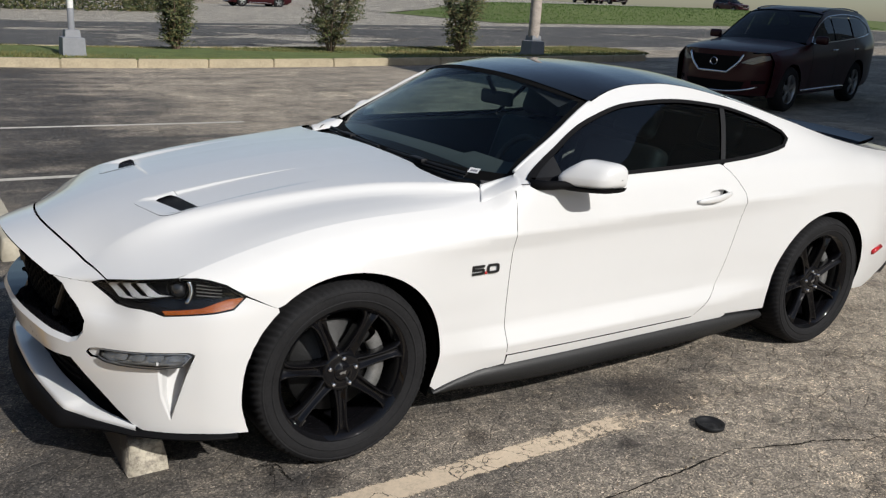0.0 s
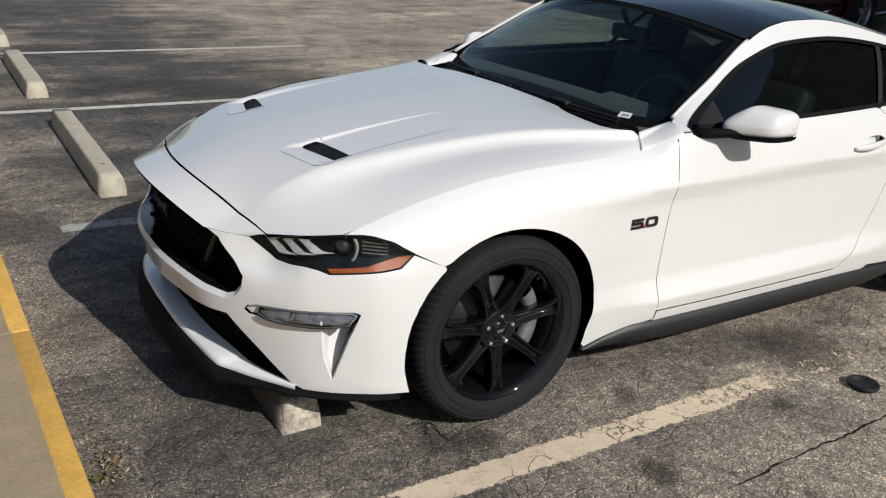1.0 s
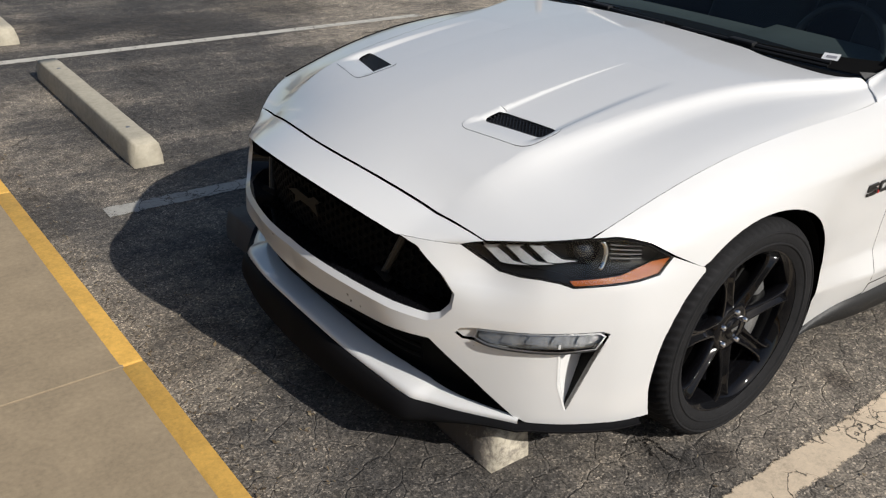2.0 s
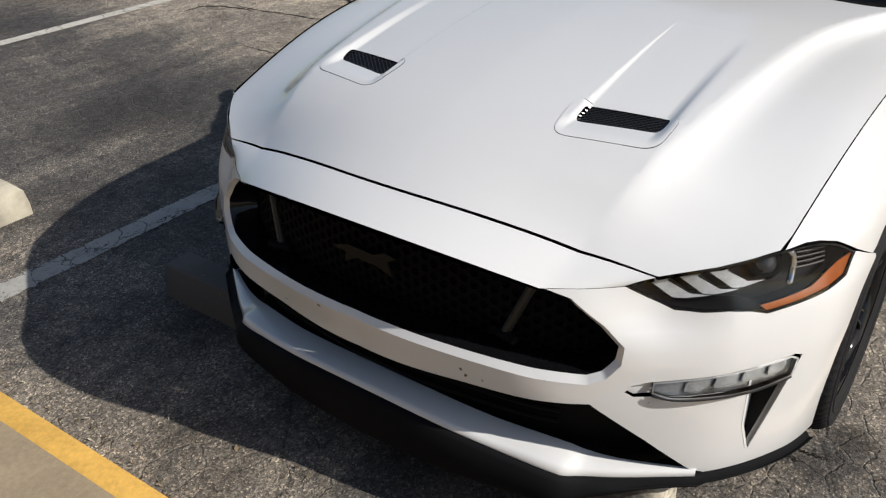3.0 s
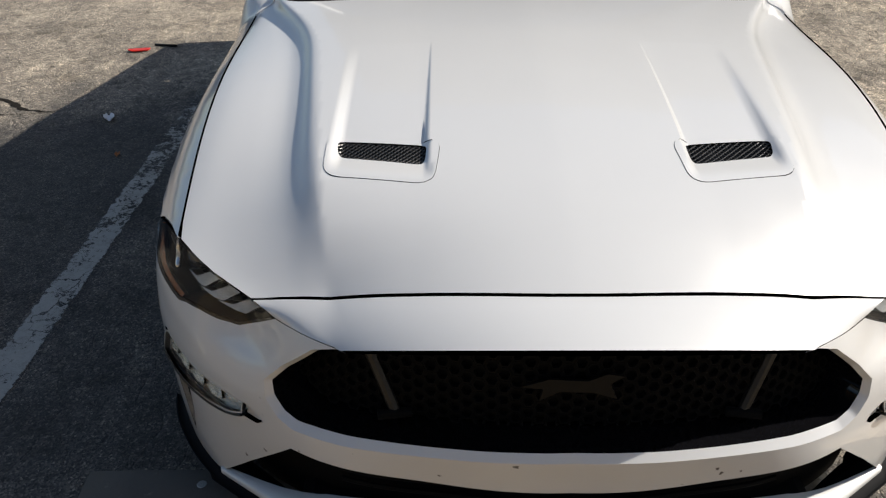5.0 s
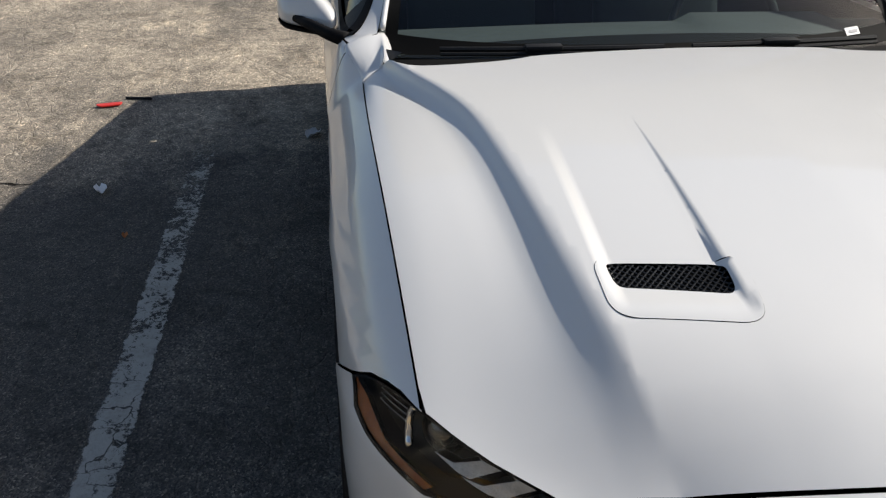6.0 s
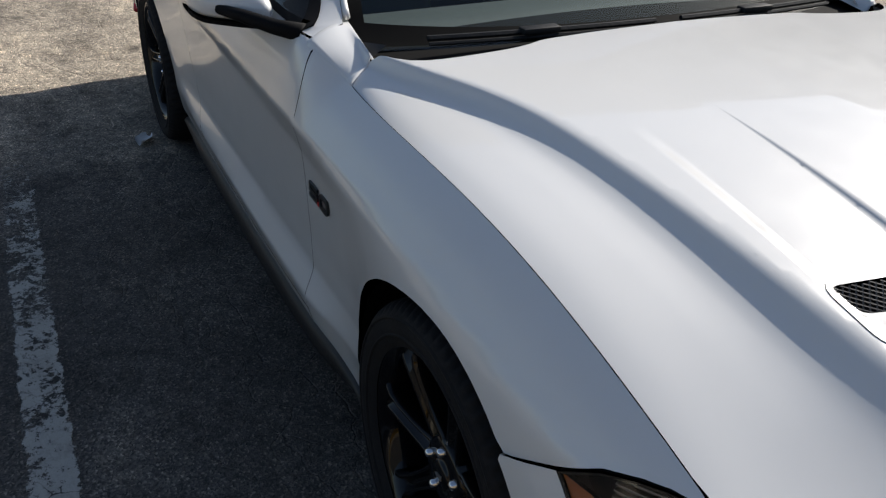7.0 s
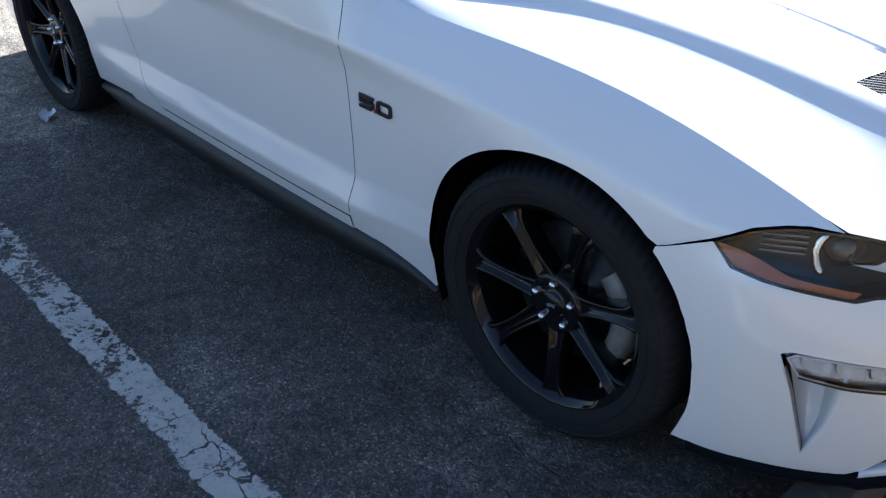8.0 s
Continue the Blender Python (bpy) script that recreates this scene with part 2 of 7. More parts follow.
def sheet(surface, loop, holes=(), step=0.03, thick=0.008, mirror=False, both=False, lift=0.0, edge=None, lines=()):
    """Vertices, faces and normals of a panel: the part of a surface inside the loop and outside the holes,
    with a rim that goes thick inwards. surface takes arrays u, v and gives points; lines: creases to follow."""
    edge = edge or step
    loops = [dense(loop, edge)] + [dense(h, edge) for h in holes]
    rim = np.concatenate(loops)
    lo, hi = loops[0].min(0), loops[0].max(0)
    gu, gv = np.meshgrid(np.arange(lo[0] + step / 2, hi[0], step), np.arange(lo[1] + step / 2, hi[1], step), indexing="ij")
    grid = np.stack([gu.ravel(), gv.ravel()], 1)
    keep = inside(grid, loops[0])
    for h in loops[1:]:
        keep &= ~inside(grid, h)
    grid = grid[keep]
    folds = [np.array(l, float) for l in lines]
    for l in folds:
        rim = np.concatenate([rim, l])
    if len(grid):
        far = np.array([((rim - g) ** 2).sum(1).min() for g in grid]) > (0.45 * step) ** 2
        grid = grid[far]
    pts = np.concatenate([rim, grid])
    edges, base = [], 0
    for l in loops:
        edges += [(base + k, base + (k + 1) % len(l)) for k in range(len(l))]
        base += len(l)
    for l in folds:
        edges += [(base + k, base + k + 1) for k in range(len(l) - 1)]
        base += len(l)
    from mathutils.geometry import delaunay_2d_cdt
    v2, e2, f2, ov, _, _ = delaunay_2d_cdt([Vector(p) for p in pts], edges, [], 0, 1e-7)
    uv = np.array([tuple(v) for v in v2])
    tri = np.array([f for f in f2 if len(f) == 3])
    mid = uv[tri].mean(1)
    good = inside(mid, loops[0])
    for h in loops[1:]:
        good &= ~inside(mid, h)
    tri = tri[good]
    place = {o: n for n, origs in enumerate(ov) for o in origs}
    e = 1e-4
    p = surface(uv[:, 0], uv[:, 1])
    du = surface(uv[:, 0] + e, uv[:, 1]) - surface(uv[:, 0] - e, uv[:, 1])
    dv = surface(uv[:, 0], uv[:, 1] + e) - surface(uv[:, 0], uv[:, 1] - e)
    nrm = np.cross(du, dv)
    nrm /= np.maximum(np.linalg.norm(nrm, axis=1, keepdims=True), 1e-12)
    # outwards is away from a line inside the car
    middle = p.mean(0)
    core = np.array([np.clip(middle[0], 0.0, 2.6), 0, 0.5])
    if (nrm.mean(0) * (middle - core)).sum() < 0:
        nrm = -nrm
    p = p + nrm * lift
    a, b, c = p[tri[:, 0]], p[tri[:, 1]], p[tri[:, 2]]
    wrong = (np.cross(b - a, c - a) * nrm[tri[:, 0]]).sum(1) < 0
    tri[wrong] = tri[wrong][:, ::-1]
    verts, faces, norms = [p], [tuple(t) for t in tri.tolist()], [nrm]
    if thick:
        base, count = 0, len(p)
        for l in loops:
            ring = [place[base + k] for k in range(len(l))]
            base += len(l)
            top, nt = p[ring], nrm[ring]
            along = np.roll(top, -1, 0) - np.roll(top, 1, 0)
            out = np.cross(along, nt)
            out /= np.maximum(np.linalg.norm(out, axis=1, keepdims=True), 1e-12)
            n = len(ring)
            verts += [top, top - nt * thick]
            norms += [out, out]
            faces += [(count + k, count + (k + 1) % n, count + n + (k + 1) % n, count + n + k) for k in range(n)]
            count += 2 * n
    verts, norms = np.concatenate(verts), np.concatenate(norms)
    if mirror:
        verts, norms, faces = flip(verts), flip(norms), [f[::-1] for f in faces]
    if both:
        m = len(verts)
        faces = faces + [tuple(m + k for k in f[::-1]) for f in faces]
        verts, norms = np.concatenate([verts, flip(verts)]), np.concatenate([norms, flip(norms)])
    return verts, faces, norms


def mesh_of(name, verts, faces, mat, norms=None, smooth=True):
    me = bpy.data.meshes.new(name)
    me.from_pydata([tuple(map(float, v)) for v in verts], [], [tuple(map(int, f)) for f in faces])
    me.materials.append(mat)
    me.polygons.foreach_set("use_smooth", [smooth] * len(me.polygons))
    me.update()
    if norms is not None:
        me.normals_split_custom_set_from_vertices([tuple(map(float, n)) for n in norms])
    return me


def under(name, me, parent, label=""):
    """A part: a mesh object under its thing."""
    ob = new(name, me)
    ob.parent = parent
    if label:
        tagged(ob, label)
    return ob


def panel(name, surface, loop, mat, parent, label="", **more):
    v, f, n = sheet(surface, loop, **more)
    return under(name, mesh_of(name, v, f, mat, n), parent, label)


def part(name, bm, mat, parent, label="", smooth=None):
    """Links a bmesh as one part. smooth: the angle in degrees under which edges are rounded."""
    if smooth is not None:
        for f in bm.faces:
            f.smooth = True
        for e in bm.edges:
            if len(e.link_faces) == 2 and e.calc_face_angle(0) > radians(smooth):
                e.smooth = False
    me = bpy.data.meshes.new(name)
    bm.to_mesh(me)
    bm.free()
    me.materials.append(mat)
    return under(name, me, parent, label)


def thing(name, bm, mat, label, category, m=None, group="", kind="", smooth=None):
    ob = part(name, bm, mat, None, "", smooth)
    if m is not None:
        ob.matrix_basis = m
    return tagged(ob, label, category, group, kind)


def empty(name, label, category, m=None, group="", kind=""):
    ob = new(name)
    if m is not None:
        ob.matrix_basis = m
    return tagged(ob, label, category, group, kind)


def block(bm, lo, hi, bevel=0.0, turn=None, segments=2):
    """A box from lo to hi with rounded edges, added to bm."""
    lo, hi = Vector(lo), Vector(hi)
    made = bmesh.ops.create_cube(bm, size=1)["verts"]
    m = Matrix.Translation((lo + hi) / 2) @ Matrix.Diagonal((*(hi - lo), 1))
    bmesh.ops.transform(bm, matrix=(turn or Matrix()) @ m, verts=made)
    if bevel:
        es = list({e for v in made for e in v.link_edges})
        bmesh.ops.bevel(bm, geom=es, offset=bevel, segments=segments, affect="EDGES", profile=0.5)
    return bm


def box(lo, hi, bevel=0.0, turn=None, segments=2):
    return block(bmesh.new(), lo, hi, bevel, turn, segments)


def lathe(bm, profile, n=48, axis="y"):
    """Turns a profile of (radius, offset) round an axis."""
    rings = []
    for r, o in profile:
        ring = []
        for k in range(n):
            a = 2 * math.pi * k / n
            c, s = r * math.cos(a), r * math.sin(a)
            ring.append(bm.verts.new((c, o, s) if axis == "y" else (c, s, o)))
        rings.append(ring)
    for a, b in zip(rings, rings[1:]):
        for k in range(n):
            bm.faces.new((a[k], a[(k + 1) % n], b[(k + 1) % n], b[k]))
    return rings


def tube(bm, pts, r, n=8, cap=True):
    """A round bar along pts; r is one radius or one for each point."""
    pts = [Vector(p) for p in pts]
    rs = r if isinstance(r, (list, tuple)) else [r] * len(pts)
    up = Vector((0, 0, 1))
    rings = []
    for k, p in enumerate(pts):
        way = (pts[min(k + 1, len(pts) - 1)] - pts[max(k - 1, 0)]).normalized()
        side = way.cross(up)
        if side.length < 1e-3:
            side = way.cross(Vector((1, 0, 0)))
        side.normalize()
        top = side.cross(way)
        rings.append([bm.verts.new(p + rs[k] * (math.cos(a) * side + math.sin(a) * top)) for a in (2 * math.pi * j / n for j in range(n))])
    for a, b in zip(rings, rings[1:]):
        for j in range(n):
            bm.faces.new((a[j], a[(j + 1) % n], b[(j + 1) % n], b[j]))
    if cap:
        bm.faces.new(rings[0][::-1])
        bm.faces.new(rings[-1])
    return bm


def prism(bm, loop, lo, hi, m=None):
    """A flat outline given thickness along z, then moved by m."""
    m = m or Matrix()
    a = [bm.verts.new(m @ Vector((x, y, lo))) for x, y in loop]
    b = [bm.verts.new(m @ Vector((x, y, hi))) for x, y in loop]
    n = len(a)
    bm.faces.new(a[::-1])
    bm.faces.new(b)
    for k in range(n):
        bm.faces.new((a[k], a[(k + 1) % n], b[(k + 1) % n], b[k]))
    return bm


def ruled(lines, closed=False):
    """Faces between lines of points of the same length."""
    n = len(lines[0])
    v = np.concatenate([np.asarray(l, float) for l in lines])
    f = [(i * n + k, i * n + k + 1, (i + 1) * n + k + 1, (i + 1) * n + k) for i in range(len(lines) - 1) for k in range(n - 1)]
    if closed:
        i = len(lines) - 1
        f += [(i * n + k, i * n + k + 1, k + 1, k) for k in range(n - 1)]
    return v, f

# ---- the ground and what lies on it ----
STALL = 2.75            # one parking bay
LINE_Y = -1.16          # the middle of the painted line on the car's left
KERB_X, WALK_Z = -1.35, 0.13

# ---- the white car: its shape ----
SIDE_X = [-0.5, -0.25, 0.1, 0.45, 0.75, 1.3, 1.9, 2.35, 2.72, 3.1, 3.4, 3.7]
CREASE_Z = spl(SIDE_X, [0.68, 0.72, 0.765, 0.785, 0.798, 0.815, 0.826, 0.842, 0.855, 0.85, 0.84, 0.82])
CREASE_Y = spl(SIDE_X, [0.865, 0.905, 0.925, 0.928, 0.932, 0.940, 0.944, 0.952, 0.955, 0.94, 0.905, 0.835])
UNDERCUT = spl(SIDE_X, [0.0, -0.012, -0.008, 0.010, 0.018, 0.019, 0.016, 0.008, 0.0, -0.004, 0.0, 0.0])
SIDE_LINES = [  # heights and half-widths of the lines that run along the flank, from the sill to the belt
    (spl(SIDE_X, [0.14] * 12), spl(SIDE_X, [0.84, 0.86, 0.86, 0.855, 0.865, 0.875, 0.875, 0.875, 0.88, 0.87, 0.83, 0.76])),
    (spl(SIDE_X, [0.27] * 12), spl(SIDE_X, [0.88, 0.915, 0.91, 0.880, 0.908, 0.915, 0.915, 0.910, 0.925, 0.915, 0.87, 0.79])),
    (spl(SIDE_X, [0.34, 0.34, 0.34, 0.34, 0.335, 0.34, 0.35, 0.36, 0.36, 0.36, 0.36, 0.36]), spl(SIDE_X, [0.885, 0.923, 0.92, 0.895, 0.925, 0.932, 0.932, 0.925, 0.94, 0.93, 0.885, 0.80])),
    (spl(SIDE_X, [0.41, 0.41, 0.41, 0.42, 0.415, 0.42, 0.43, 0.43, 0.43, 0.43, 0.43, 0.43]), spl(SIDE_X, [0.888, 0.926, 0.928, 0.893, 0.898, 0.903, 0.908, 0.928, 0.95, 0.94, 0.893, 0.807])),
    (spl(SIDE_X, [0.57] * 12), spl(SIDE_X, [0.885, 0.925, 0.932, 0.906, 0.904, 0.908, 0.916, 0.938, 0.957, 0.95, 0.90, 0.815])),
    (lambda x: CREASE_Z(x) - 0.065, lambda x: CREASE_Y(x) - UNDERCUT(x)),
    (CREASE_Z, CREASE_Y),
]
HOOD_EDGE_X = [float(x) for x in np.linspace(-0.85, 0.61, 15)]      # the seam between bonnet and fender, then the belt
SEAM_Z = np.polyfit([-0.85, -0.728, -0.546, -0.4, -0.2, 0.0, 0.2, 0.42, 0.61], [0.652, 0.694, 0.741, 0.797, 0.850, 0.877, 0.892, 0.905, 0.917], 5, w=[1, 1, 4, 1, 1, 1, 1, 1, 2])
SEAM_Y = np.polyfit([-0.85, -0.728, -0.546, -0.4, -0.2, 0.0, 0.2, 0.42, 0.61], [0.772, 0.780, 0.789, 0.800, 0.811, 0.819, 0.824, 0.828, 0.831], 3)
BELT_X = HOOD_EDGE_X + [0.735, 0.80, 1.3, 1.9, 2.35, 2.72, 3.1, 3.4, 3.7]
BELT_Z = spl(BELT_X, list(np.polyval(SEAM_Z, HOOD_EDGE_X)) + [0.968, 0.978, 0.987, 1.003, 1.03, 1.02, 0.98, 0.95, 0.92])
BELT_Y = spl(BELT_X, list(np.polyval(SEAM_Y, HOOD_EDGE_X)) + [0.868, 0.878, 0.880, 0.867, 0.845, 0.86, 0.86, 0.84, 0.79])
HOOD_EDGE_Y, HOOD_EDGE_Z = BELT_Y, BELT_Z
RAIL_X = [0.70, 0.85, 1.0, 1.25, 1.4, 1.535, 1.7, 1.824, 2.143, 2.545, 2.9, 3.3, 3.7]
RAIL_Z = spl(RAIL_X, [0.950, 1.042, 1.125, 1.262, 1.312, 1.330, 1.334, 1.325, 1.268, 1.162, 1.068, 0.995, 0.955])
RAIL_Y = spl(RAIL_X, [0.79, 0.76, 0.73, 0.668, 0.640, 0.626, 0.622, 0.626, 0.66, 0.735, 0.775, 0.79, 0.77])


def flank(x, z):
    """The car's right side, as a half-width over length and height."""
    x, z = np.asarray(x, float), np.asarray(z, float)
    zk = [l[0](x) for l in SIDE_LINES]
    yk = [l[1](x) for l in SIDE_LINES]
    bz, by = BELT_Z(x), BELT_Y(x)
    zk += [zk[-1] + 0.30 * (bz - zk[-1]), zk[-1] + 0.70 * (bz - zk[-1]), bz]
    yk += [yk[-1] - 0.22 * (yk[-1] - by), yk[-1] - 0.56 * (yk[-1] - by), by]
    rz = np.maximum(np.where(x > 0.7, RAIL_Z(x), bz + 0.03), bz + 0.02)
    ry = np.where(x > 0.7, RAIL_Y(x), by - 0.05)
    zk += [bz + 0.55 * (rz - bz), rz]
    yk += [by + 0.50 * (ry - by), ry]
    zk, yk = np.array(zk), np.array(yk)
    cz, n = CREASE_Z(x), np.arange(len(x))

    def at(h):
        """Rounded between the lines, but with flat faces below the ledge and along the shoulder crease."""
        k = np.clip((h[None] > zk).sum(0) - 1, 0, len(zk) - 2)
        flat = yk[k, n] + (yk[k + 1, n] - yk[k, n]) * (h - zk[k, n]) / (zk[k + 1, n] - zk[k, n])
        ledge = 1 - soft((h - 0.45) / 0.07)
        fold = soft((h - cz + 0.085) / 0.03) * (1 - soft((h - cz - 0.02) / 0.05)) * soft((x - 0.2) / 0.5)
        w = np.maximum(ledge, fold)
        return w * flat + (1 - w) * across(zk, yk, h)

    y = sum(at(z + d) for d in (-0.007, -0.0035, 0.0, 0.0035, 0.007)) / 5
    return np.stack([x, y, z], 1)


def soft(t):
    t = np.clip(t, 0, 1)
    return t * t * (3 - 2 * t)


def eased(f, r):
    """A curve averaged over r to either side."""
    return lambda x: sum(f(np.asarray(x, float) + r * k / 4) for k in range(-4, 5)) / 9


HOOD_MID = spl([-0.95, -0.853, -0.70, -0.54, -0.30, 0.0, 0.3, 0.7], [0.728, 0.770, 0.831, 0.880, 0.925, 0.962, 0.983, 0.992])
HOOD_CROWN = spl([-0.9, -0.80, -0.745, -0.70, -0.62, -0.5, 0.0, 0.6], [0.102, 0.087, 0.077, 0.064, 0.040, 0.022, 0.018, 0.016])
HOOD_RIDGE = spl([-0.9, -0.82, -0.63, -0.44, -0.14, 0.22, 0.44, 0.60, 0.8], [0.425, 0.440, 0.478, 0.508, 0.54, 0.592, 0.680, 0.763, 0.800])
HOOD_MID, HOOD_RIDGE = eased(HOOD_MID, 0.10), eased(HOOD_RIDGE, 0.10)
NOSE_FALL = spl([0, 0.10, 0.25, 0.50, 0.75, 1.0, 1.3], [0, 0.15, 0.36, 0.63, 0.84, 1.0, 1.2])
HOOD_FALL = spl([0, 0.05, 0.17, 0.30, 0.55, 0.80, 1.0, 1.3], [0, 0.06, 0.40, 0.56, 0.665, 0.80, 1.0, 1.5])


def vent_crease(x):
    return 0.267 + 0.006 * (np.asarray(x, float) + 0.45)


def vent_depth(x):
    return 0.0145 * soft((np.asarray(x, float) + 0.52) / 0.08) * np.clip(-(np.asarray(x, float) - 0.11) / 0.54, 0, 1)


def crease_wide(x):
    return 0.004 + 1.1 * vent_depth(x)


VENT_LOOP = rounded([(-0.556, 0.258), (-0.506, 0.490), (-0.362, 0.492), (-0.402, 0.243)], 0.044, 8)


def gap_to(loop, x, y):
    """How far points lie from a loop's edge."""
    p, out = np.stack([x, y], 1), np.full(len(x), 9.0)
    for a, b in zip(loop, loop[1:] + loop[:1]):
        d = b - a
        t = np.clip(((p - a) @ d) / (d @ d), 0, 1)
        out = np.minimum(out, np.linalg.norm(p - a - t[:, None] * d, axis=1))
    return out


def bonnet(x, y, ramp=False):
    """The bonnet, as a height over the plan: a crowned middle, a trough behind each vent, a ridge and a shoulder."""
    x, y = np.asarray(x, float), np.asarray(y, float)
    a = np.abs(y)
    r, ye = HOOD_RIDGE(x), HOOD_EDGE_Y(x)
    peak = np.sqrt(np.minimum(a, 0.30) ** 2 + 0.008**2) - 0.008          # a faint fold along the middle
    top = HOOD_MID(x) - HOOD_CROWN(x) * (np.minimum(a, r) / r) ** 2.4 - 0.016 * peak * soft((x + 1.0) / 0.2)
    t = np.clip((a - r) / (ye - r), 0, 1.3)
    rear = soft((x + 0.74) / 0.70)
    fall = HOOD_FALL(t) * rear + (1 - rear) * NOSE_FALL(t)
    z = top - fall * (HOOD_MID(x) - HOOD_CROWN(x) - HOOD_EDGE_Z(x))
    deep = vent_depth(x)
    wide = np.clip((a - vent_crease(x)) / crease_wide(x), 0, 1) * (1 - soft((a - 0.455) / 0.032))
    if ramp:
        # the bezel: a tray that falls from its front edge to the mesh, with rounded sides
        run = soft((x - (-0.556 + 0.212 * (a - 0.262)) - 0.004) / 0.095)
        side = np.clip((a - vent_crease(x) + 0.004) / 0.0195, 0, 1) * (1 - soft((a - 0.455) / 0.032))
        return np.stack([x, y, z - 0.0145 * np.clip(-(x - 0.11) / 0.54, 0, 1) * run * side], 1)
    z = z - deep * wide
    # the leading corner folds down to the lamp
    p, q = np.array([-0.735, 0.600]), np.array([0.135, 0.137])
    along = np.clip(((x - p[0]) * q[0] + (a - p[1]) * q[1]) / (q @ q), 0, 1)
    far = np.hypot(x - p[0] - along * q[0], a - p[1] - along * q[1])
    z = z - (0.0030 - 0.0030 * along) * np.exp(-((far / 0.055) ** 2))
    return np.stack([x, y, z], 1)


# the nose below the bonnet: its distance from the upright axis over the origin, by heading and height
NOSE_DEG = [0, 15, 30, 40, 50, 60, 75, 85]
NOSE = [
    (0.14, [0.905, 0.915, 0.955, 0.975, 0.990, 0.985, 0.945, 0.930]),
    (0.22, [0.915, 0.925, 0.966, 0.988, 1.003, 0.997, 0.950, 0.935]),
    (0.30, [0.925, 0.938, 0.980, 0.997, 1.008, 1.004, 0.955, 0.940]),
    (0.42, [0.936, 0.950, 0.993, 1.001, 1.012, 1.010, 0.960, 0.943]),
    (0.50, [0.955, 0.965, 0.988, 1.000, 1.013, 1.011, 0.963, 0.945]),
    (0.56, [0.965, 0.972, 0.988, 0.990, 1.008, 1.007, 0.962, 0.945]),
    (0.62, [0.968, 0.974, 0.980, 0.955, 0.992, 0.998, 0.960, 0.943]),
    (0.68, [0.968, 0.970, 0.957, 0.941, 0.968, 0.972, 0.955, 0.940]),
    (0.74, [0.962, 0.955, 0.917, 0.942, 0.955, 0.962, 0.945, 0.930]),
    (0.80, [0.930, 0.920, 0.880, 0.890, 0.930, 0.950, 0.930, 0.920]),
]
NOSE_ROWS = [spl(np.radians(NOSE_DEG), r) for _, r in NOSE]
NOSE_Z = np.array([z for z, _ in NOSE])


def nose(a, z, back=0.0):
    """The bumper, by heading a (radians from straight ahead to the car's right) and height."""
    a, z = np.asarray(a, float), np.asarray(z, float)
    rows = np.array([r(np.abs(a)) for r in NOSE_ROWS])
    r = across(np.repeat(NOSE_Z[:, None], len(a), 1), rows, z) - back
    return np.stack([-r * np.cos(a), r * np.sin(a), z], 1)


def at_nose(pts):
    """Degrees and heights as the nose takes them."""
    return [(radians(d), z) for d, z in pts]


ARCH_R = 0.382


def arch(cx, z0, z1, front, n=24, long=ARCH_R):
    """Points of a wheel arch's rim, from height z0 to z1 on one side of it."""
    a0, a1 = (math.asin((z - 0.345) / ARCH_R) for z in (z0, z1))
    return [(cx + (-1 if front else 1) * (long if not front else ARCH_R) * math.cos(a), 0.345 + ARCH_R * math.sin(a)) for a in np.linspace(a0, a1, n)]


def nose_heading(x, z):
    """The heading at which the nose meets the plane x at height z."""
    a = np.linspace(0.6, 1.5, 400)
    return float(a[np.argmin(np.abs(nose(a, np.full(400, z))[:, 0] - x))])


car = empty("car", "white two-door sports coupe with black roof and gloss black wheels", "car")

# ---- bonnet ----
def hood_front(y):
    return -0.830 + 0.456 * y**2 - 0.465 * y**4


def mirrored(half):
    """A loop from its half with y over 0, which begins and ends near the middle."""
    return list(half) + [(x, -y) for x, y in half[::-1] if abs(y) > 1e-9]


hood_half = [(hood_front(y), y) for y in np.linspace(0.0, 0.60, 14)] + [(-0.724, 0.611), (-0.681, 0.663), (-0.641, 0.710), (-0.600, 0.747), (-0.549, 0.787)]
hood_half += [(x, float(HOOD_EDGE_Y(x))) for x in np.linspace(-0.50, 0.598, 26)]
hood_half += [tuple(p) for p in smooth_line([(0.632, 0.779), (0.612, 0.764), (0.575, 0.744), (0.545, 0.715), (0.528, 0.67), (0.522, 0.60), (0.524, 0.50), (0.536, 0.435), (0.554, 0.38), (0.560, 0.23), (0.558, 0.0)], 24)]
VENT = VENT_LOOP
hood_loop = inset(mirrored(hood_half), 0.0014)
folds = []
for s in (1, -1):
    xs = np.linspace(-0.390, 0.10, 44)
    folds += [np.stack([xs, s * (vent_crease(xs) + d)], 1) for d in (-0.0005, 0.5 * crease_wide(xs), crease_wide(xs) + 0.0005)]
    xs = np.linspace(-0.80, 0.63, 130)
    folds += [np.stack([xs, s * (HOOD_RIDGE(xs) + k * (HOOD_EDGE_Y(xs) - HOOD_RIDGE(xs)))], 1) for k in (0.0, 0.03, 0.06, 0.09, 0.12, 0.16, 0.20, 0.25, 0.31, 0.40, 0.50)]
panel("bonnet", bonnet, hood_loop, PAINT, car, "white bonnet with two black mesh vents and raised ridges", step=0.0125, thick=0.014, edge=0.015, lines=folds,
      holes=[VENT, [(x, -y) for x, y in VENT[::-1]]])

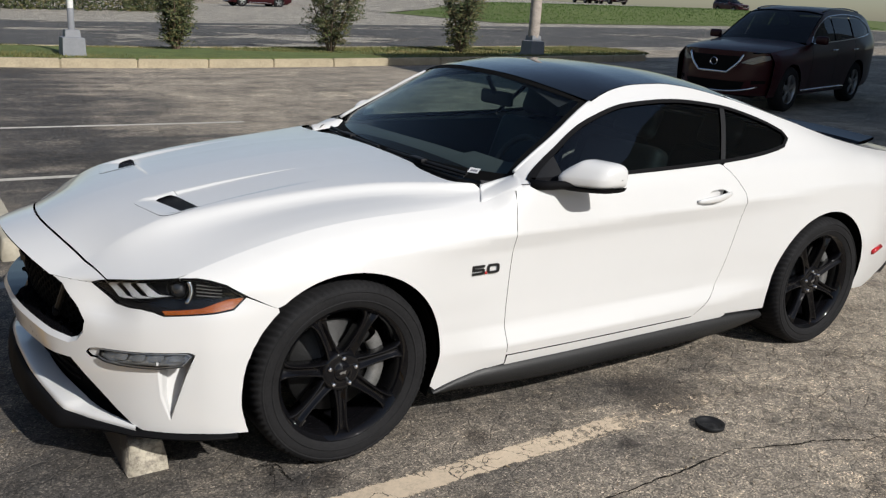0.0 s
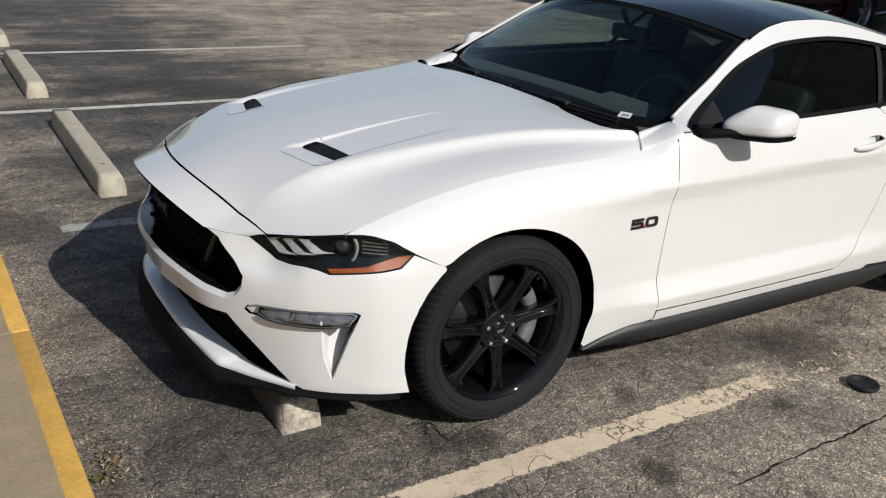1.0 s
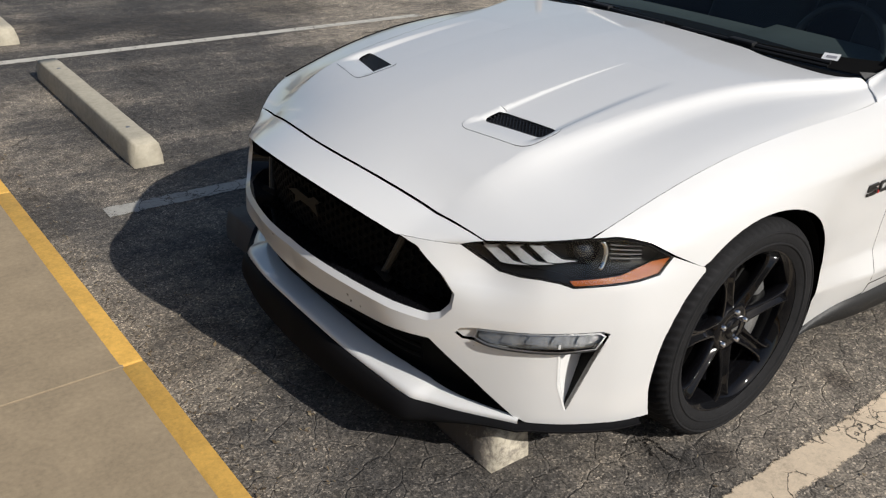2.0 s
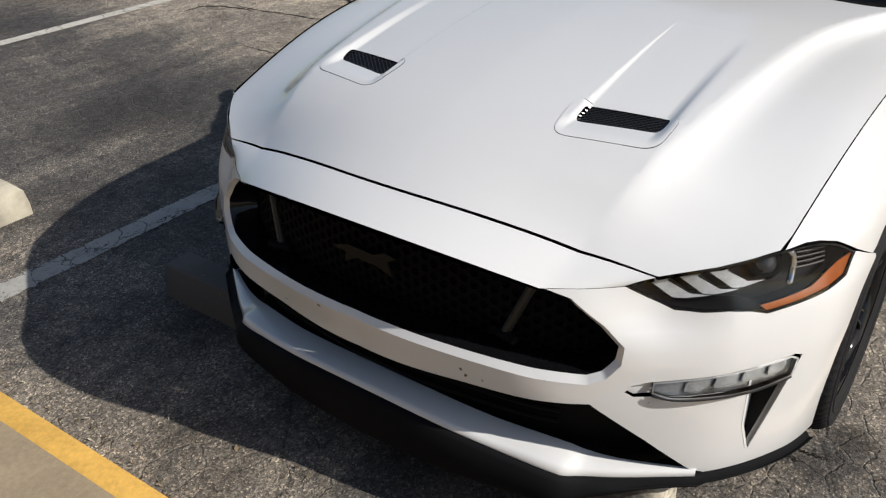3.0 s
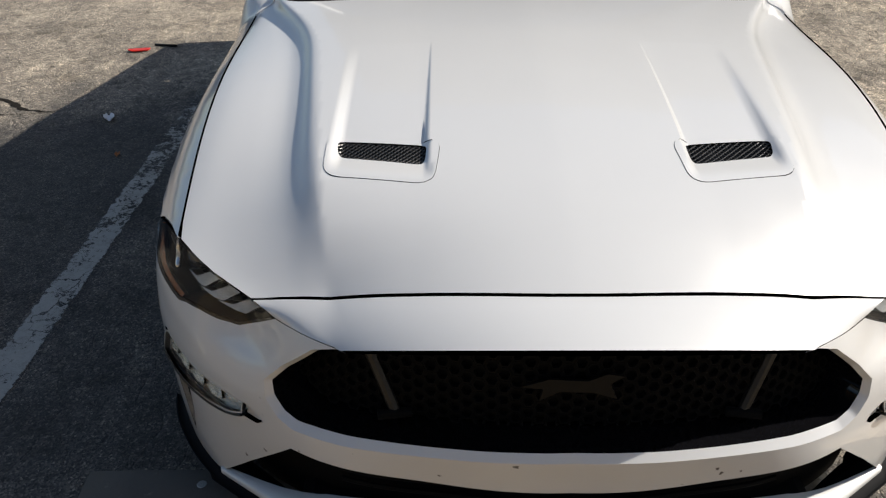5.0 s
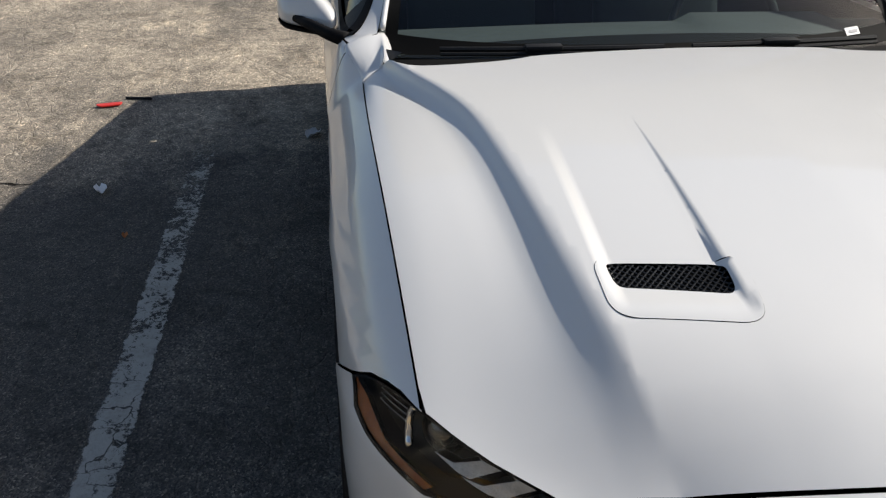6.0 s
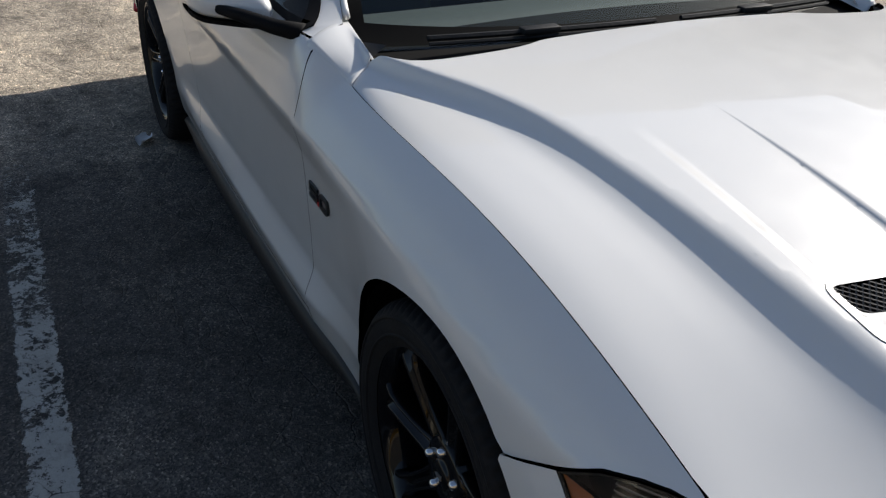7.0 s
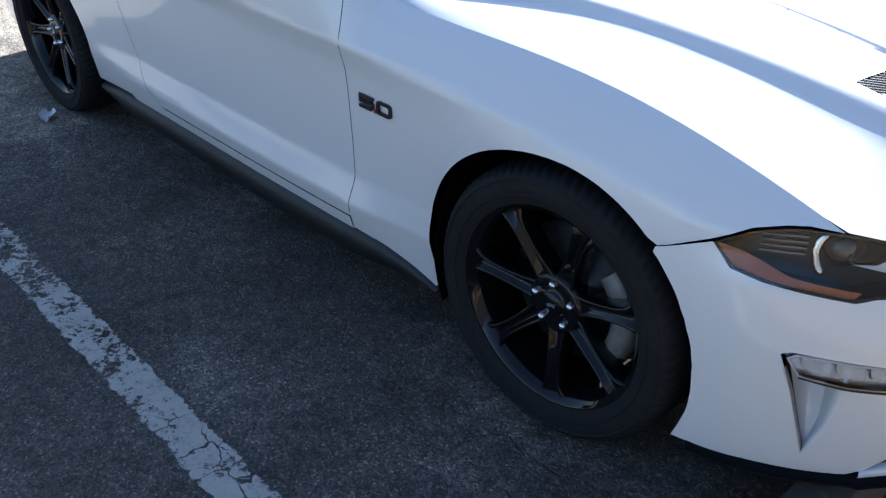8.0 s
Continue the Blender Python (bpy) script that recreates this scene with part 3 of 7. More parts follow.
for s in (1, -1):
    def over(x, y, s=s):
        return flip(bonnet(x, y, True)) if s < 0 else bonnet(x, y, True)
    mesh_loop = rounded([(-0.478, 0.277), (-0.430, 0.464), (-0.370, 0.470), (-0.405, 0.274)], 0.022, 6)
    vent = panel("bonnet_vent", over, inset(VENT, 0.0007), PAINT, car, "raised white vent bezel", step=0.010, thick=0.010, lift=0.0012, holes=[mesh_loop])
    # the bars of the mesh
    back = bmesh.new()
    prism(back, mesh_loop, -0.022, -0.020)
    for v in back.verts:
        z = float(bonnet(np.array([v.co.x]), np.array([v.co.y]), True)[0, 2])
        v.co.z += z + 0.006
        v.co.y *= s
    if s < 0:
        bmesh.ops.reverse_faces(back, faces=back.faces)
    part("vent_shadow_plate", back, VOID_BLACK, vent)
    bars = bmesh.new()
    loop = np.array(mesh_loop)
    lines = []
    for c in np.arange(-0.5, 0.6, 0.0105):
        for k in (1.0, -1.0):
            lines.append([(x, 0.36 + c * 1.25 + k * (x + 0.43)) for x in np.linspace(-0.485, -0.370, 26)])
    for l in lines:
        l = np.array(l)
        l = l[inside(l, loop)]
        if len(l) > 1:
            p = bonnet(l[:, 0], l[:, 1], True) + (0, 0, -0.0015)
            p[:, 1] *= s
            tube(bars, p, 0.0017, 5, cap=False)
    part("mesh_grid", bars, VENT_MESH, vent, "black diamond mesh")

# ---- nose strip between bonnet and grille ----
def grille_top(y):
    return np.array([-0.957 + 0.507 * y * y, y, 0.75 - 0.373 * y * y])


def nose_strip(u, v):
    """u runs from side to side, v from the bonnet's edge to the grille."""
    u, v = np.asarray(u, float), np.asarray(v, float)
    a, s = np.abs(u), np.sign(u)
    ya, yb = a * 0.608, a * 0.548
    top = bonnet(hood_front(ya), ya) - (0, 0, 0.001)
    t = np.clip((yb - 0.433) / (0.548 - 0.433), 0, 1)[:, None]
    yc = np.minimum(yb, 0.433)
    low = np.stack([-0.957 + 0.507 * yc**2, yc, 0.75 - 0.373 * yc**2], 1)
    side = nose(radians(26.7) + radians(36.1 - 26.7) * t[:, 0], np.full(len(t), 0.6815), 0.001)
    low = np.where(t > 0, side, low)
    w = v[:, None]
    p = top * (1 - w) + low * w
    bulge = (4 * v * (1 - v))[:, None] * np.array([-0.002, 0, 0.0025])
    p = p + bulge
    p[:, 1] *= np.where(s == 0, 1, s)
    return p


strip_loop = [(u, 0.045) for u in np.linspace(-1, 1, 41)] + [(u, 1.0) for u in np.linspace(1, -1, 41)]
v, f, n = sheet(nose_strip, [(a * 1.0, b) for a, b in strip_loop], step=0.05, thick=0.016)
under("nose_panel", mesh_of("nose_panel", v, f, PAINT, n), car)

# ---- bumper ----
arch_front = arch(0.0, 0.205, 0.64, True)
arch_heads = [(nose_heading(x, z), z) for x, z in arch_front]
GRILLE_SIDE = at_nose([(26.7, 0.681), (29.5, 0.655), (33.5, 0.598), (35.7, 0.557), (35.4, 0.530), (34.0, 0.503), (32.3, 0.492)])
GRILLE_LOW = at_nose([(26, 0.494), (20, 0.501), (13, 0.509), (6, 0.515), (0, 0.517)])
BAR_LOW = at_nose([(0, 0.402), (8, 0.404), (16, 0.409), (25, 0.416), (32.9, 0.424)])
LAMP = at_nose([(36.3, 0.681), (39.3, 0.653), (42.4, 0.629), (45.5, 0.627), (48.5, 0.631), (51.2, 0.627), (53.2, 0.618), (58.5, 0.627), (62.5, 0.634), (65.9, 0.644), (68.2, 0.682),
                (67.3, 0.691), (64.4, 0.719), (61.4, 0.734), (59.2, 0.739), (55.4, 0.737), (51.5, 0.731), (48.2, 0.723), (44.5, 0.713), (40.8, 0.703)])
LAMP_TIP = 10


def grille_edge(out):
    """The grille's side and lower edge, from its upper corner to the middle, grown outward."""
    p = np.array(GRILLE_SIDE + GRILLE_LOW)
    t = np.gradient(p, axis=0)
    t /= np.linalg.norm(t, axis=1, keepdims=True)
    away = np.stack([-t[:, 1], t[:, 0]], 1)
    away[-1] = (0, -1)
    away[np.einsum("ij,ij->i", away, p - (0.25, 0.60)) < 0] *= -1
    wide = out * np.interp(np.arange(len(p)), [0, 1, 4, 7, 11], [0.0, 0.5, 0.7, 1.0, 1.0])
    return [tuple(q) for q in p + away * wide[:, None]]


RIM_OUT, RIM_IN = grille_edge(0.022), grille_edge(0.006)
bumper_half = RIM_OUT[::-1] + LAMP[:LAMP_TIP + 1] + [(radians(74.3), 0.638)] + arch_heads[::-1][1:]
bumper_half += at_nose([(60, 0.213), (54, 0.212), (48.5, 0.213), (46.5, 0.228), (40, 0.326), (32.9, 0.424)]) + BAR_LOW[::-1][1:]
FOG = at_nose([(36.9, 0.458), (37.6, 0.474), (39.5, 0.483), (43, 0.488), (50, 0.497), (58.0, 0.507), (59.1, 0.500), (57.2, 0.420), (54.1, 0.262), (52.6, 0.34), (52.2, 0.450), (45, 0.446), (40.5, 0.447), (38.0, 0.446)])
bumper_loop = bumper_half + [(-a, z) for a, z in bumper_half[::-1] if a > 1e-9]
panel("bumper", nose, bumper_loop, BUMPER_PAINT, car, "white front bumper with fog lamp slots", holes=[FOG, [(-a, z) for a, z in FOG[::-1]]], step=0.022, thick=0.022)

# a chamfered rim runs round the grille's sides and lower edge
rim_rows = []
for loop, d in ((RIM_OUT, 0.0), (RIM_IN, 0.014)):
    p = np.array(loop + [(-a, z) for a, z in loop[::-1][1:]])
    k = np.arange(len(p))
    fine = np.linspace(0, len(p) - 1, 6 * (len(p) - 1) + 1)
    rim_rows.append(nose(np.interp(fine, k, p[:, 0]), np.interp(fine, k, p[:, 1]), d))
v, f = ruled(rim_rows)
under("grille_rim", mesh_of("grille_rim", v, f, PAINT), car, "white chamfered rim round the grille")

# dark inner walls of the grille, and its mesh
ring = at_nose([(0, 0.748), (10, 0.738), (19, 0.714)]) + RIM_IN
ring2 = ring + [(-a, z) for a, z in ring[::-1][1:-1]]


def nose_deep(d):
    return lambda a, z: nose(a, z, d)


walls = []
for d in (0.014, 0.05, 0.10):
    q = dense(ring2, 0.03)
    walls.append(nose(q[:, 0], q[:, 1], d))
walls = [np.concatenate([w, w[:1]]) for w in walls]
v, f = ruled(walls)
under("grille_surround", mesh_of("grille_surround", v, f, GLOSS_BLACK), car, "gloss black grille surround")
grille = panel("grille", nose_deep(0.10), ring2, VOID_BLACK, car, "black honeycomb grille", step=0.05, thick=0)
cells = bmesh.new()
ring_a = inset(ring2, 0.004)
for i, a in enumerate(np.arange(-0.66, 0.66, 0.026)):
    for j, z in enumerate(np.arange(0.47, 0.78, 0.030)):
        z = z + 0.015 * (i % 2)
        if inside(np.array([[a, z]]), ring_a)[0]:
            corner = [(a + 0.0165 * math.cos(k * math.pi / 3), z + 0.0165 * math.sin(k * math.pi / 3)) for k in range(6)]
            inner = [(a + 0.0125 * math.cos(k * math.pi / 3), z + 0.0125 * math.sin(k * math.pi / 3)) for k in range(6)]
            p = nose(np.array([c[0] for c in corner + inner * 2]), np.array([c[1] for c in corner + inner * 2]), 0.088)
            p[12:] = nose(np.array([c[0] for c in inner]), np.array([c[1] for c in inner]), 0.099)
            vs = [cells.verts.new(q) for q in p]
            for k in range(6):
                m = (k + 1) % 6
                cells.faces.new((vs[k], vs[m], vs[6 + m], vs[6 + k]))
                cells.faces.new((vs[6 + k], vs[6 + m], vs[12 + m], vs[12 + k]))
part("honeycomb", cells, VOID_BLACK, grille, "black honeycomb mesh")
for s in (1, -1):
    strut = bmesh.new()
    p = nose(np.array([0.455, 0.375]), np.array([0.675, 0.515]), 0.075)
    p[:, 1] *= s
    tube(strut, p, 0.011, 8)
    part("grille_strut", strut, STRUT_GREY, grille, "dark upright strut")
    foot = bmesh.new()
    tube(foot, [p[1] + (0, -0.03 * s, 0.004), p[1] + (-0.01, 0.035 * s, 0.004)], 0.010, 8)
    part("strut_foot", foot, VOID_BLACK, grille)
# a plain emblem in the grille
mark = bmesh.new()
prism(mark, [(-0.10, 0.005), (-0.05, 0.022), (0.02, 0.018), (0.055, 0.034), (0.085, 0.028), (0.06, 0.012), (0.075, -0.022), (0.03, -0.008), (-0.03, -0.006), (-0.065, -0.026), (-0.06, 0.0)], 0, 0.006,
      Matrix.Translation((-0.888, 0, 0.617)) @ Matrix(((0, 0, -1, 0), (-1, 0, 0, 0), (0, 1, 0, 0), (0, 0, 0, 1))))
part("emblem", mark, EMBLEM_DARK, grille, "dark emblem")

# lower intake, white lip and black splitter
intake = at_nose([(0, 0.415), (16, 0.42), (33, 0.44), (48, 0.23), (48, 0.16), (0, 0.16)])
panel("lower_intake", nose_deep(0.085), intake + [(-a, z) for a, z in intake[::-1][1:-1]], VOID_BLACK, car, "black lower air intake", step=0.06, thick=0)
for z in (0.30, 0.335, 0.37):
    bar = bmesh.new()
    a = np.linspace(-0.52, 0.52, 30)
    tube(bar, nose(a, np.full(30, z), 0.07), 0.006, 6)
    part("intake_bar", bar, VOID_BLACK, car, "black intake bar")


def lip_line(u):
    """Front edge of the lip: u from 0 in the middle to 1 at the outer end."""
    y = np.array(u) * 0.74
    x = spl([0, 0.2, 0.40, 0.50, 0.53, 0.60, 0.74], [-0.935, -0.926, -0.893, -0.866, -0.838, -0.79, -0.685])(y)
    z = spl([0, 0.2, 0.40, 0.50, 0.53, 0.60, 0.74], [0.278, 0.268, 0.243, 0.226, 0.218, 0.215, 0.213])(y)
    return np.stack([x, y, z], 1)


u = np.linspace(0, 1, 60)
front = lip_line(u)
rear_shift = spl([0, 0.4, 0.66, 0.74, 1.0], [0.085, 0.085, 0.085, 0.06, 0.012])(u)
up_shift = spl([0, 0.4, 0.66, 0.74, 1.0], [0.006, 0.008, 0.020, 0.018, 0.012])(u)
mid_line = front + np.stack([rear_shift * 0.15, 0 * u, 0.006 + up_shift * 0.6], 1)
back_line = front + np.stack([rear_shift, 0 * u, up_shift], 1)
low_line = front + (0.006, 0, -0.012)
half = [low_line, front, mid_line, back_line]
both_sides = [np.concatenate([flip(l[::-1])[:-1], l]) for l in half]
v, f = ruled(both_sides)
under("bumper_lip", mesh_of("bumper_lip", v, f, PAINT), car, "white lower bumper lip")
edge = np.concatenate([lip_line(np.linspace(0, 1, 40)), nose(np.radians(np.linspace(48.5, 66.5, 14)), np.full(14, 0.212))])
grow = edge[:, :2] / np.linalg.norm(edge[:, :2], axis=1, keepdims=True)
rows = []
for out, k, dz in ((-0.05, 0, -0.004), (0.004, 0, -0.004), (0.014, 0, -0.014), (0.020, 0.5, 0.0), (0.024, 1, 0.012), (0.016, 1, -0.002), (-0.08, 1, -0.004)):
    l = edge.copy()
    l[:, :2] += grow * out
    l[:, 2] += dz + k * (0.150 + 0.046 * soft((l[:, 1] - 0.45) / 0.26) - l[:, 2])
    rows.append(np.concatenate([flip(l[::-1])[:-1], l]))
v, f = ruled(rows)
under("splitter", mesh_of("splitter", v, f, CHIN_BLACK), car, "black plastic front splitter")

# ---- lamps ----
for s in (1, -1):
    def skin(a, z, s=s):
        p = nose(a, z)
        return flip(p) if s < 0 else p

    def skin_deep(d, s=s):
        return lambda a, z: flip(nose(a, z, d)) if s < 0 else nose(a, z, d)

    lamp = panel("headlight", skin, inset(LAMP, 0.001), LENS, car, "swept-back headlight behind a clear lens", step=0.02, thick=0.0, lift=0.002)
    lamp.visible_shadow = False
    panel("housing", skin_deep(0.055), inset(LAMP, -0.006), LAMP_BOX, lamp, "black lamp housing", step=0.03, thick=0)
    q = dense(inset(LAMP, 0.002), 0.03)
    wall = [np.concatenate([w, w[:1]]) for w in (skin_deep(0.002)(q[:, 0], q[:, 1]), skin_deep(0.055)(q[:, 0], q[:, 1]))]
    v, f = ruled(wall)
    under("lamp_wall", mesh_of("lamp_wall", v, f, LAMP_BOX), lamp)
    bezel = [inset(LAMP, k) for k in (0.001, 0.005)]
    panel("bezel", skin, bezel[0], GLOSS_BLACK, lamp, "", holes=[bezel[1]], step=0.03, thick=0.012, lift=-0.001)
    for k in range(3):
        d, z = 39.6 + 3.5 * k, 0.681 + 0.0105 * k
        bar = at_nose([(d, z), (d + 2.8, z - 0.034), (d + 4.2, z - 0.034), (d + 7.2, z - 0.026), (d + 4.8, z - 0.024), (d + 2.0, z + 0.003), (d + 3.3, z + 0.021), (d + 1.5, z + 0.018)])
        panel("light_bar", skin_deep(0.012), bar, LAMP_WHITE, lamp, "frosted white light bar", step=0.008, thick=0.022)
    amber = at_nose([(52.6, 0.633), (53.4, 0.621), (58.4, 0.630), (62.4, 0.637), (65.7, 0.647), (67.9, 0.681), (64.8, 0.676), (62.3, 0.662), (59.8, 0.647), (56.0, 0.639)])
    panel("amber_strip", skin_deep(0.006), amber, AMBER, lamp, "amber side reflector", step=0.012, thick=0.01)
    c = nose(np.array([radians(54.6)]), np.array([0.692]), 0.038)[0]
    way = Vector((-0.72, 0.62, 0.1)).normalized()
    turn = Vector((0, -1, 0)).rotation_difference(way).to_matrix().to_4x4()
    for kind, mat, prof in (("projector_ring", GLOSS_BLACK, [(0.031, 0.004), (0.033, -0.004), (0.036, -0.006), (0.039, -0.002), (0.041, 0.012)]),
                            ("projector", LAMP_BALL, [(0.001, -0.020), (0.010, -0.0185), (0.019, -0.014), (0.026, -0.006), (0.030, 0.004), (0.031, 0.02)])):
        bm = bmesh.new()
        lathe(bm, prof, 24)
        bmesh.ops.transform(bm, matrix=Matrix.Translation(c) @ turn @ Matrix.Rotation(0, 4, "Y"), verts=bm.verts)
        for w in bm.verts:
            w.co.y *= s
        part(kind, bm, mat, lamp, smooth=60)
    arc = smooth_line([(57.0, 0.729), (57.6, 0.712), (57.8, 0.692), (57.5, 0.672), (56.9, 0.655)], 12)
    crescent = bmesh.new()
    tube(crescent, skin_deep(0.014)(np.radians(arc[:, 0]), arc[:, 1]), [0.004] + [0.0075] * 10 + [0.004], 8)
    part("crescent", crescent, CHROME, lamp, "bright chrome lamp crescent", smooth=60)
    for k in range(4):
        rib = at_nose([(58.6, 0.716 - 0.011 * k), (63.4, 0.709 - 0.010 * k), (63.4, 0.707 - 0.010 * k), (58.6, 0.713 - 0.011 * k)])
        panel("lamp_rib", skin_deep(0.02), rib, GREY_CAST, lamp, step=0.02, thick=0.01)

    # fog lamp slot
    def fog_skin(d, s=s):
        """The lamp leans out of the bumper towards its lower edge."""
        def at(a, z):
            top = 0.481 + 0.026 * (np.asarray(a, float) - radians(38.6)) / radians(19.4)
            out = np.clip((top - np.asarray(z, float)) / 0.04, 0, 1) * soft((np.asarray(a, float) - radians(37.0)) / radians(4))
            p = nose(a, z, d - 0.020 * out)
            return flip(p) if s < 0 else p
        return at

    lens_loop = at_nose([(40.0, 0.460), (40.2, 0.480), (43, 0.484), (50, 0.493), (57.6, 0.502), (58.4, 0.495), (57.0, 0.466), (52.2, 0.454), (45, 0.450), (42.0, 0.451)])
    fog = panel("fog_lamp", fog_skin(0.004), lens_loop, LENS, car, "slim clear fog lamp strip", step=0.02, thick=0)
    fog.visible_shadow = False
    panel("fog_housing", fog_skin(0.020), inset(lens_loop, -0.003), FOG_SILVER, fog, "silver fog lamp reflector", step=0.012, thick=0)
    panel("fog_trim", fog_skin(0.003), inset(lens_loop, -0.001), STEEL, fog, "silver lamp edge", holes=[inset(lens_loop, 0.0022)], step=0.03, thick=0.012)
    for k in range(4):
        d0 = 43.6 + 3.5 * k
        z0 = 0.457 + 0.0014 * (d0 - 43)
        seg = rounded(at_nose([(d0, z0), (d0 + 2.5, z0 + 0.003), (d0 + 2.9, z0 + 0.025), (d0 + 0.8, z0 + 0.022)]), 0.008, 3)
        panel("fog_cell", fog_skin(0.012), seg, FOG_SILVER, fog, "silver reflector cell", step=0.010, thick=0.005)
    dead = at_nose([(37.0, 0.458), (37.7, 0.473), (39.5, 0.482), (40.3, 0.482), (40.2, 0.450), (38.1, 0.447)])
    panel("fog_recess", skin_deep(0.010), dead, PAINT, car, "white recess beside the fog lamp", step=0.02, thick=0.003)
    d = np.linspace(radians(40.0), radians(57.0), 24)
    z = np.interp(d, np.radians([40.0, 42.0, 45, 52.2, 57.0]), [0.457, 0.451, 0.449, 0.453, 0.467])
    rows = [fog_skin(k)(d, z - dz) for k, dz in ((0.002, 0.0), (0.000, 0.003), (0.006, 0.006))] + [skin_deep(0.020)(d, z - 0.010)]
    v, f = ruled(rows)
    under("fog_ledge", mesh_of("fog_ledge", v, f, SKIRT_GREY), car, "grey ledge below the fog lamp")
    # the air slot: a white inner wall that runs back to a dark outer one
    zs = np.linspace(0.262, 0.470, 14)
    near = np.radians(np.interp(zs, [0.262, 0.34, 0.45, 0.470], [54.1, 52.6, 52.2, 52.2]))
    outer = np.radians(np.interp(zs, [0.262, 0.42, 0.470], [54.15, 57.2, 58.5]))
    deep = 0.085 * (zs - 0.25) / 0.22
    side_in = [nose(near - 0.005, zs, -0.0006), nose(near + 0.001, zs, 0.0), nose(near * 0.94 + outer * 0.06, zs, 0.006 + 0.2 * deep), nose(near * 0.88 + outer * 0.12, zs, 0.008 + 0.55 * deep)]
    floor_in = [side_in[-1], nose((near + outer) / 2, zs, 0.010 + 0.85 * deep), nose(outer - 0.004, zs, 0.010 + deep)]
    rim_out = [nose(outer + 0.001, zs, -0.0006), nose(outer - 0.004, zs, 0.003), nose(outer - 0.006, zs, 0.010)]
    side_out = [rim_out[-1], nose(outer - 0.009, zs, 0.014 + deep)]
    for rows, mat in ((side_in, PAINT), (floor_in, PAINT), (side_out, VOID_BLACK), (rim_out, GREY_CAST)):
        v, f = ruled([flip(r) if s < 0 else r for r in rows])
        under("slot_wall", mesh_of("slot_wall", v, f, mat), car)

# ---- flanks ----
cut_front = smooth_line([(0.725, 0.968), (0.705, 0.80), (0.70, 0.60), (0.702, 0.44), (0.714, 0.292)], 16)
cut_rear = smooth_line([(1.80, 0.292), (1.93, 0.41), (2.01, 0.66), (2.04, 0.84), (1.985, 0.93), (1.915, 0.995)], 20)
DLO_TOP = smooth_line([(0.800, 0.986), (0.96, 1.072), (1.189, 1.189), (1.437, 1.251), (1.711, 1.264), (2.04, 1.237), (2.325, 1.166), (2.435, 1.118)], 40)
DLO_LOW = smooth_line([(2.452, 1.088), (2.39, 1.050), (1.92, 1.007), (1.3, 0.992), (0.800, 0.984)], 30)
fender_loop = [(-0.262, 0.636), (-0.353, 0.684), (-0.413, 0.7205), (-0.461, 0.7355), (-0.493, 0.7405), (-0.546, 0.7400)]
fender_loop += [(x, float(HOOD_EDGE_Z(x)) - 0.0005) for x in np.linspace(-0.50, 0.61, 24)]
fender_loop += [(0.67, float(BELT_Z(0.67)) - 0.002), (0.722, float(BELT_Z(0.722)) - 0.002)] + list(map(tuple, cut_front[1:])) + [(0.716, 0.25), (0.60, 0.235), (0.49, 0.205), (0.415, 0.178)]
fender_loop += arch(0.0, 0.21, 0.7268, False, long=0.404) + arch(0.0, 0.64, 0.7268, True)[::-1][1:-1]
door_loop = [tuple(p) for p in cut_front[::-1]] + [(x, float(BELT_Z(x)) + 0.001) for x in np.linspace(0.76, 1.88, 20)] + [tuple(p) for p in cut_rear[::-1]]
quarter_loop = [(0.727, 0.972), (0.795, 0.978)] + [tuple(p) for p in DLO_TOP] + [tuple(p) for p in DLO_LOW if p[0] > 1.93] + [tuple(p) for p in cut_rear[::-1]]
quarter_loop += [(2.05, 0.265), (2.20, 0.255), (2.345, 0.245)] + arch(2.72, 0.25, 0.7268, True) + arch(2.72, 0.25, 0.7268, False)[::-1][1:]
quarter_loop += [(3.25, 0.235), (3.40, 0.30), (3.58, 0.36), (3.66, 0.60), (3.68, 0.82), (3.66, 0.90)]
quarter_loop += [(x, float(RAIL_Z(x))) for x in np.linspace(3.64, 0.74, 90)]
sill_loop = [(0.72, 0.288), (1.78, 0.288), (1.90, 0.33), (2.05, 0.262), (2.0, 0.235), (0.72, 0.235)]
handle_cup = rounded([(1.765, 0.862), (1.80, 0.892), (1.885, 0.896), (1.925, 0.872), (1.885, 0.848), (1.80, 0.846)], 0.03, 5)
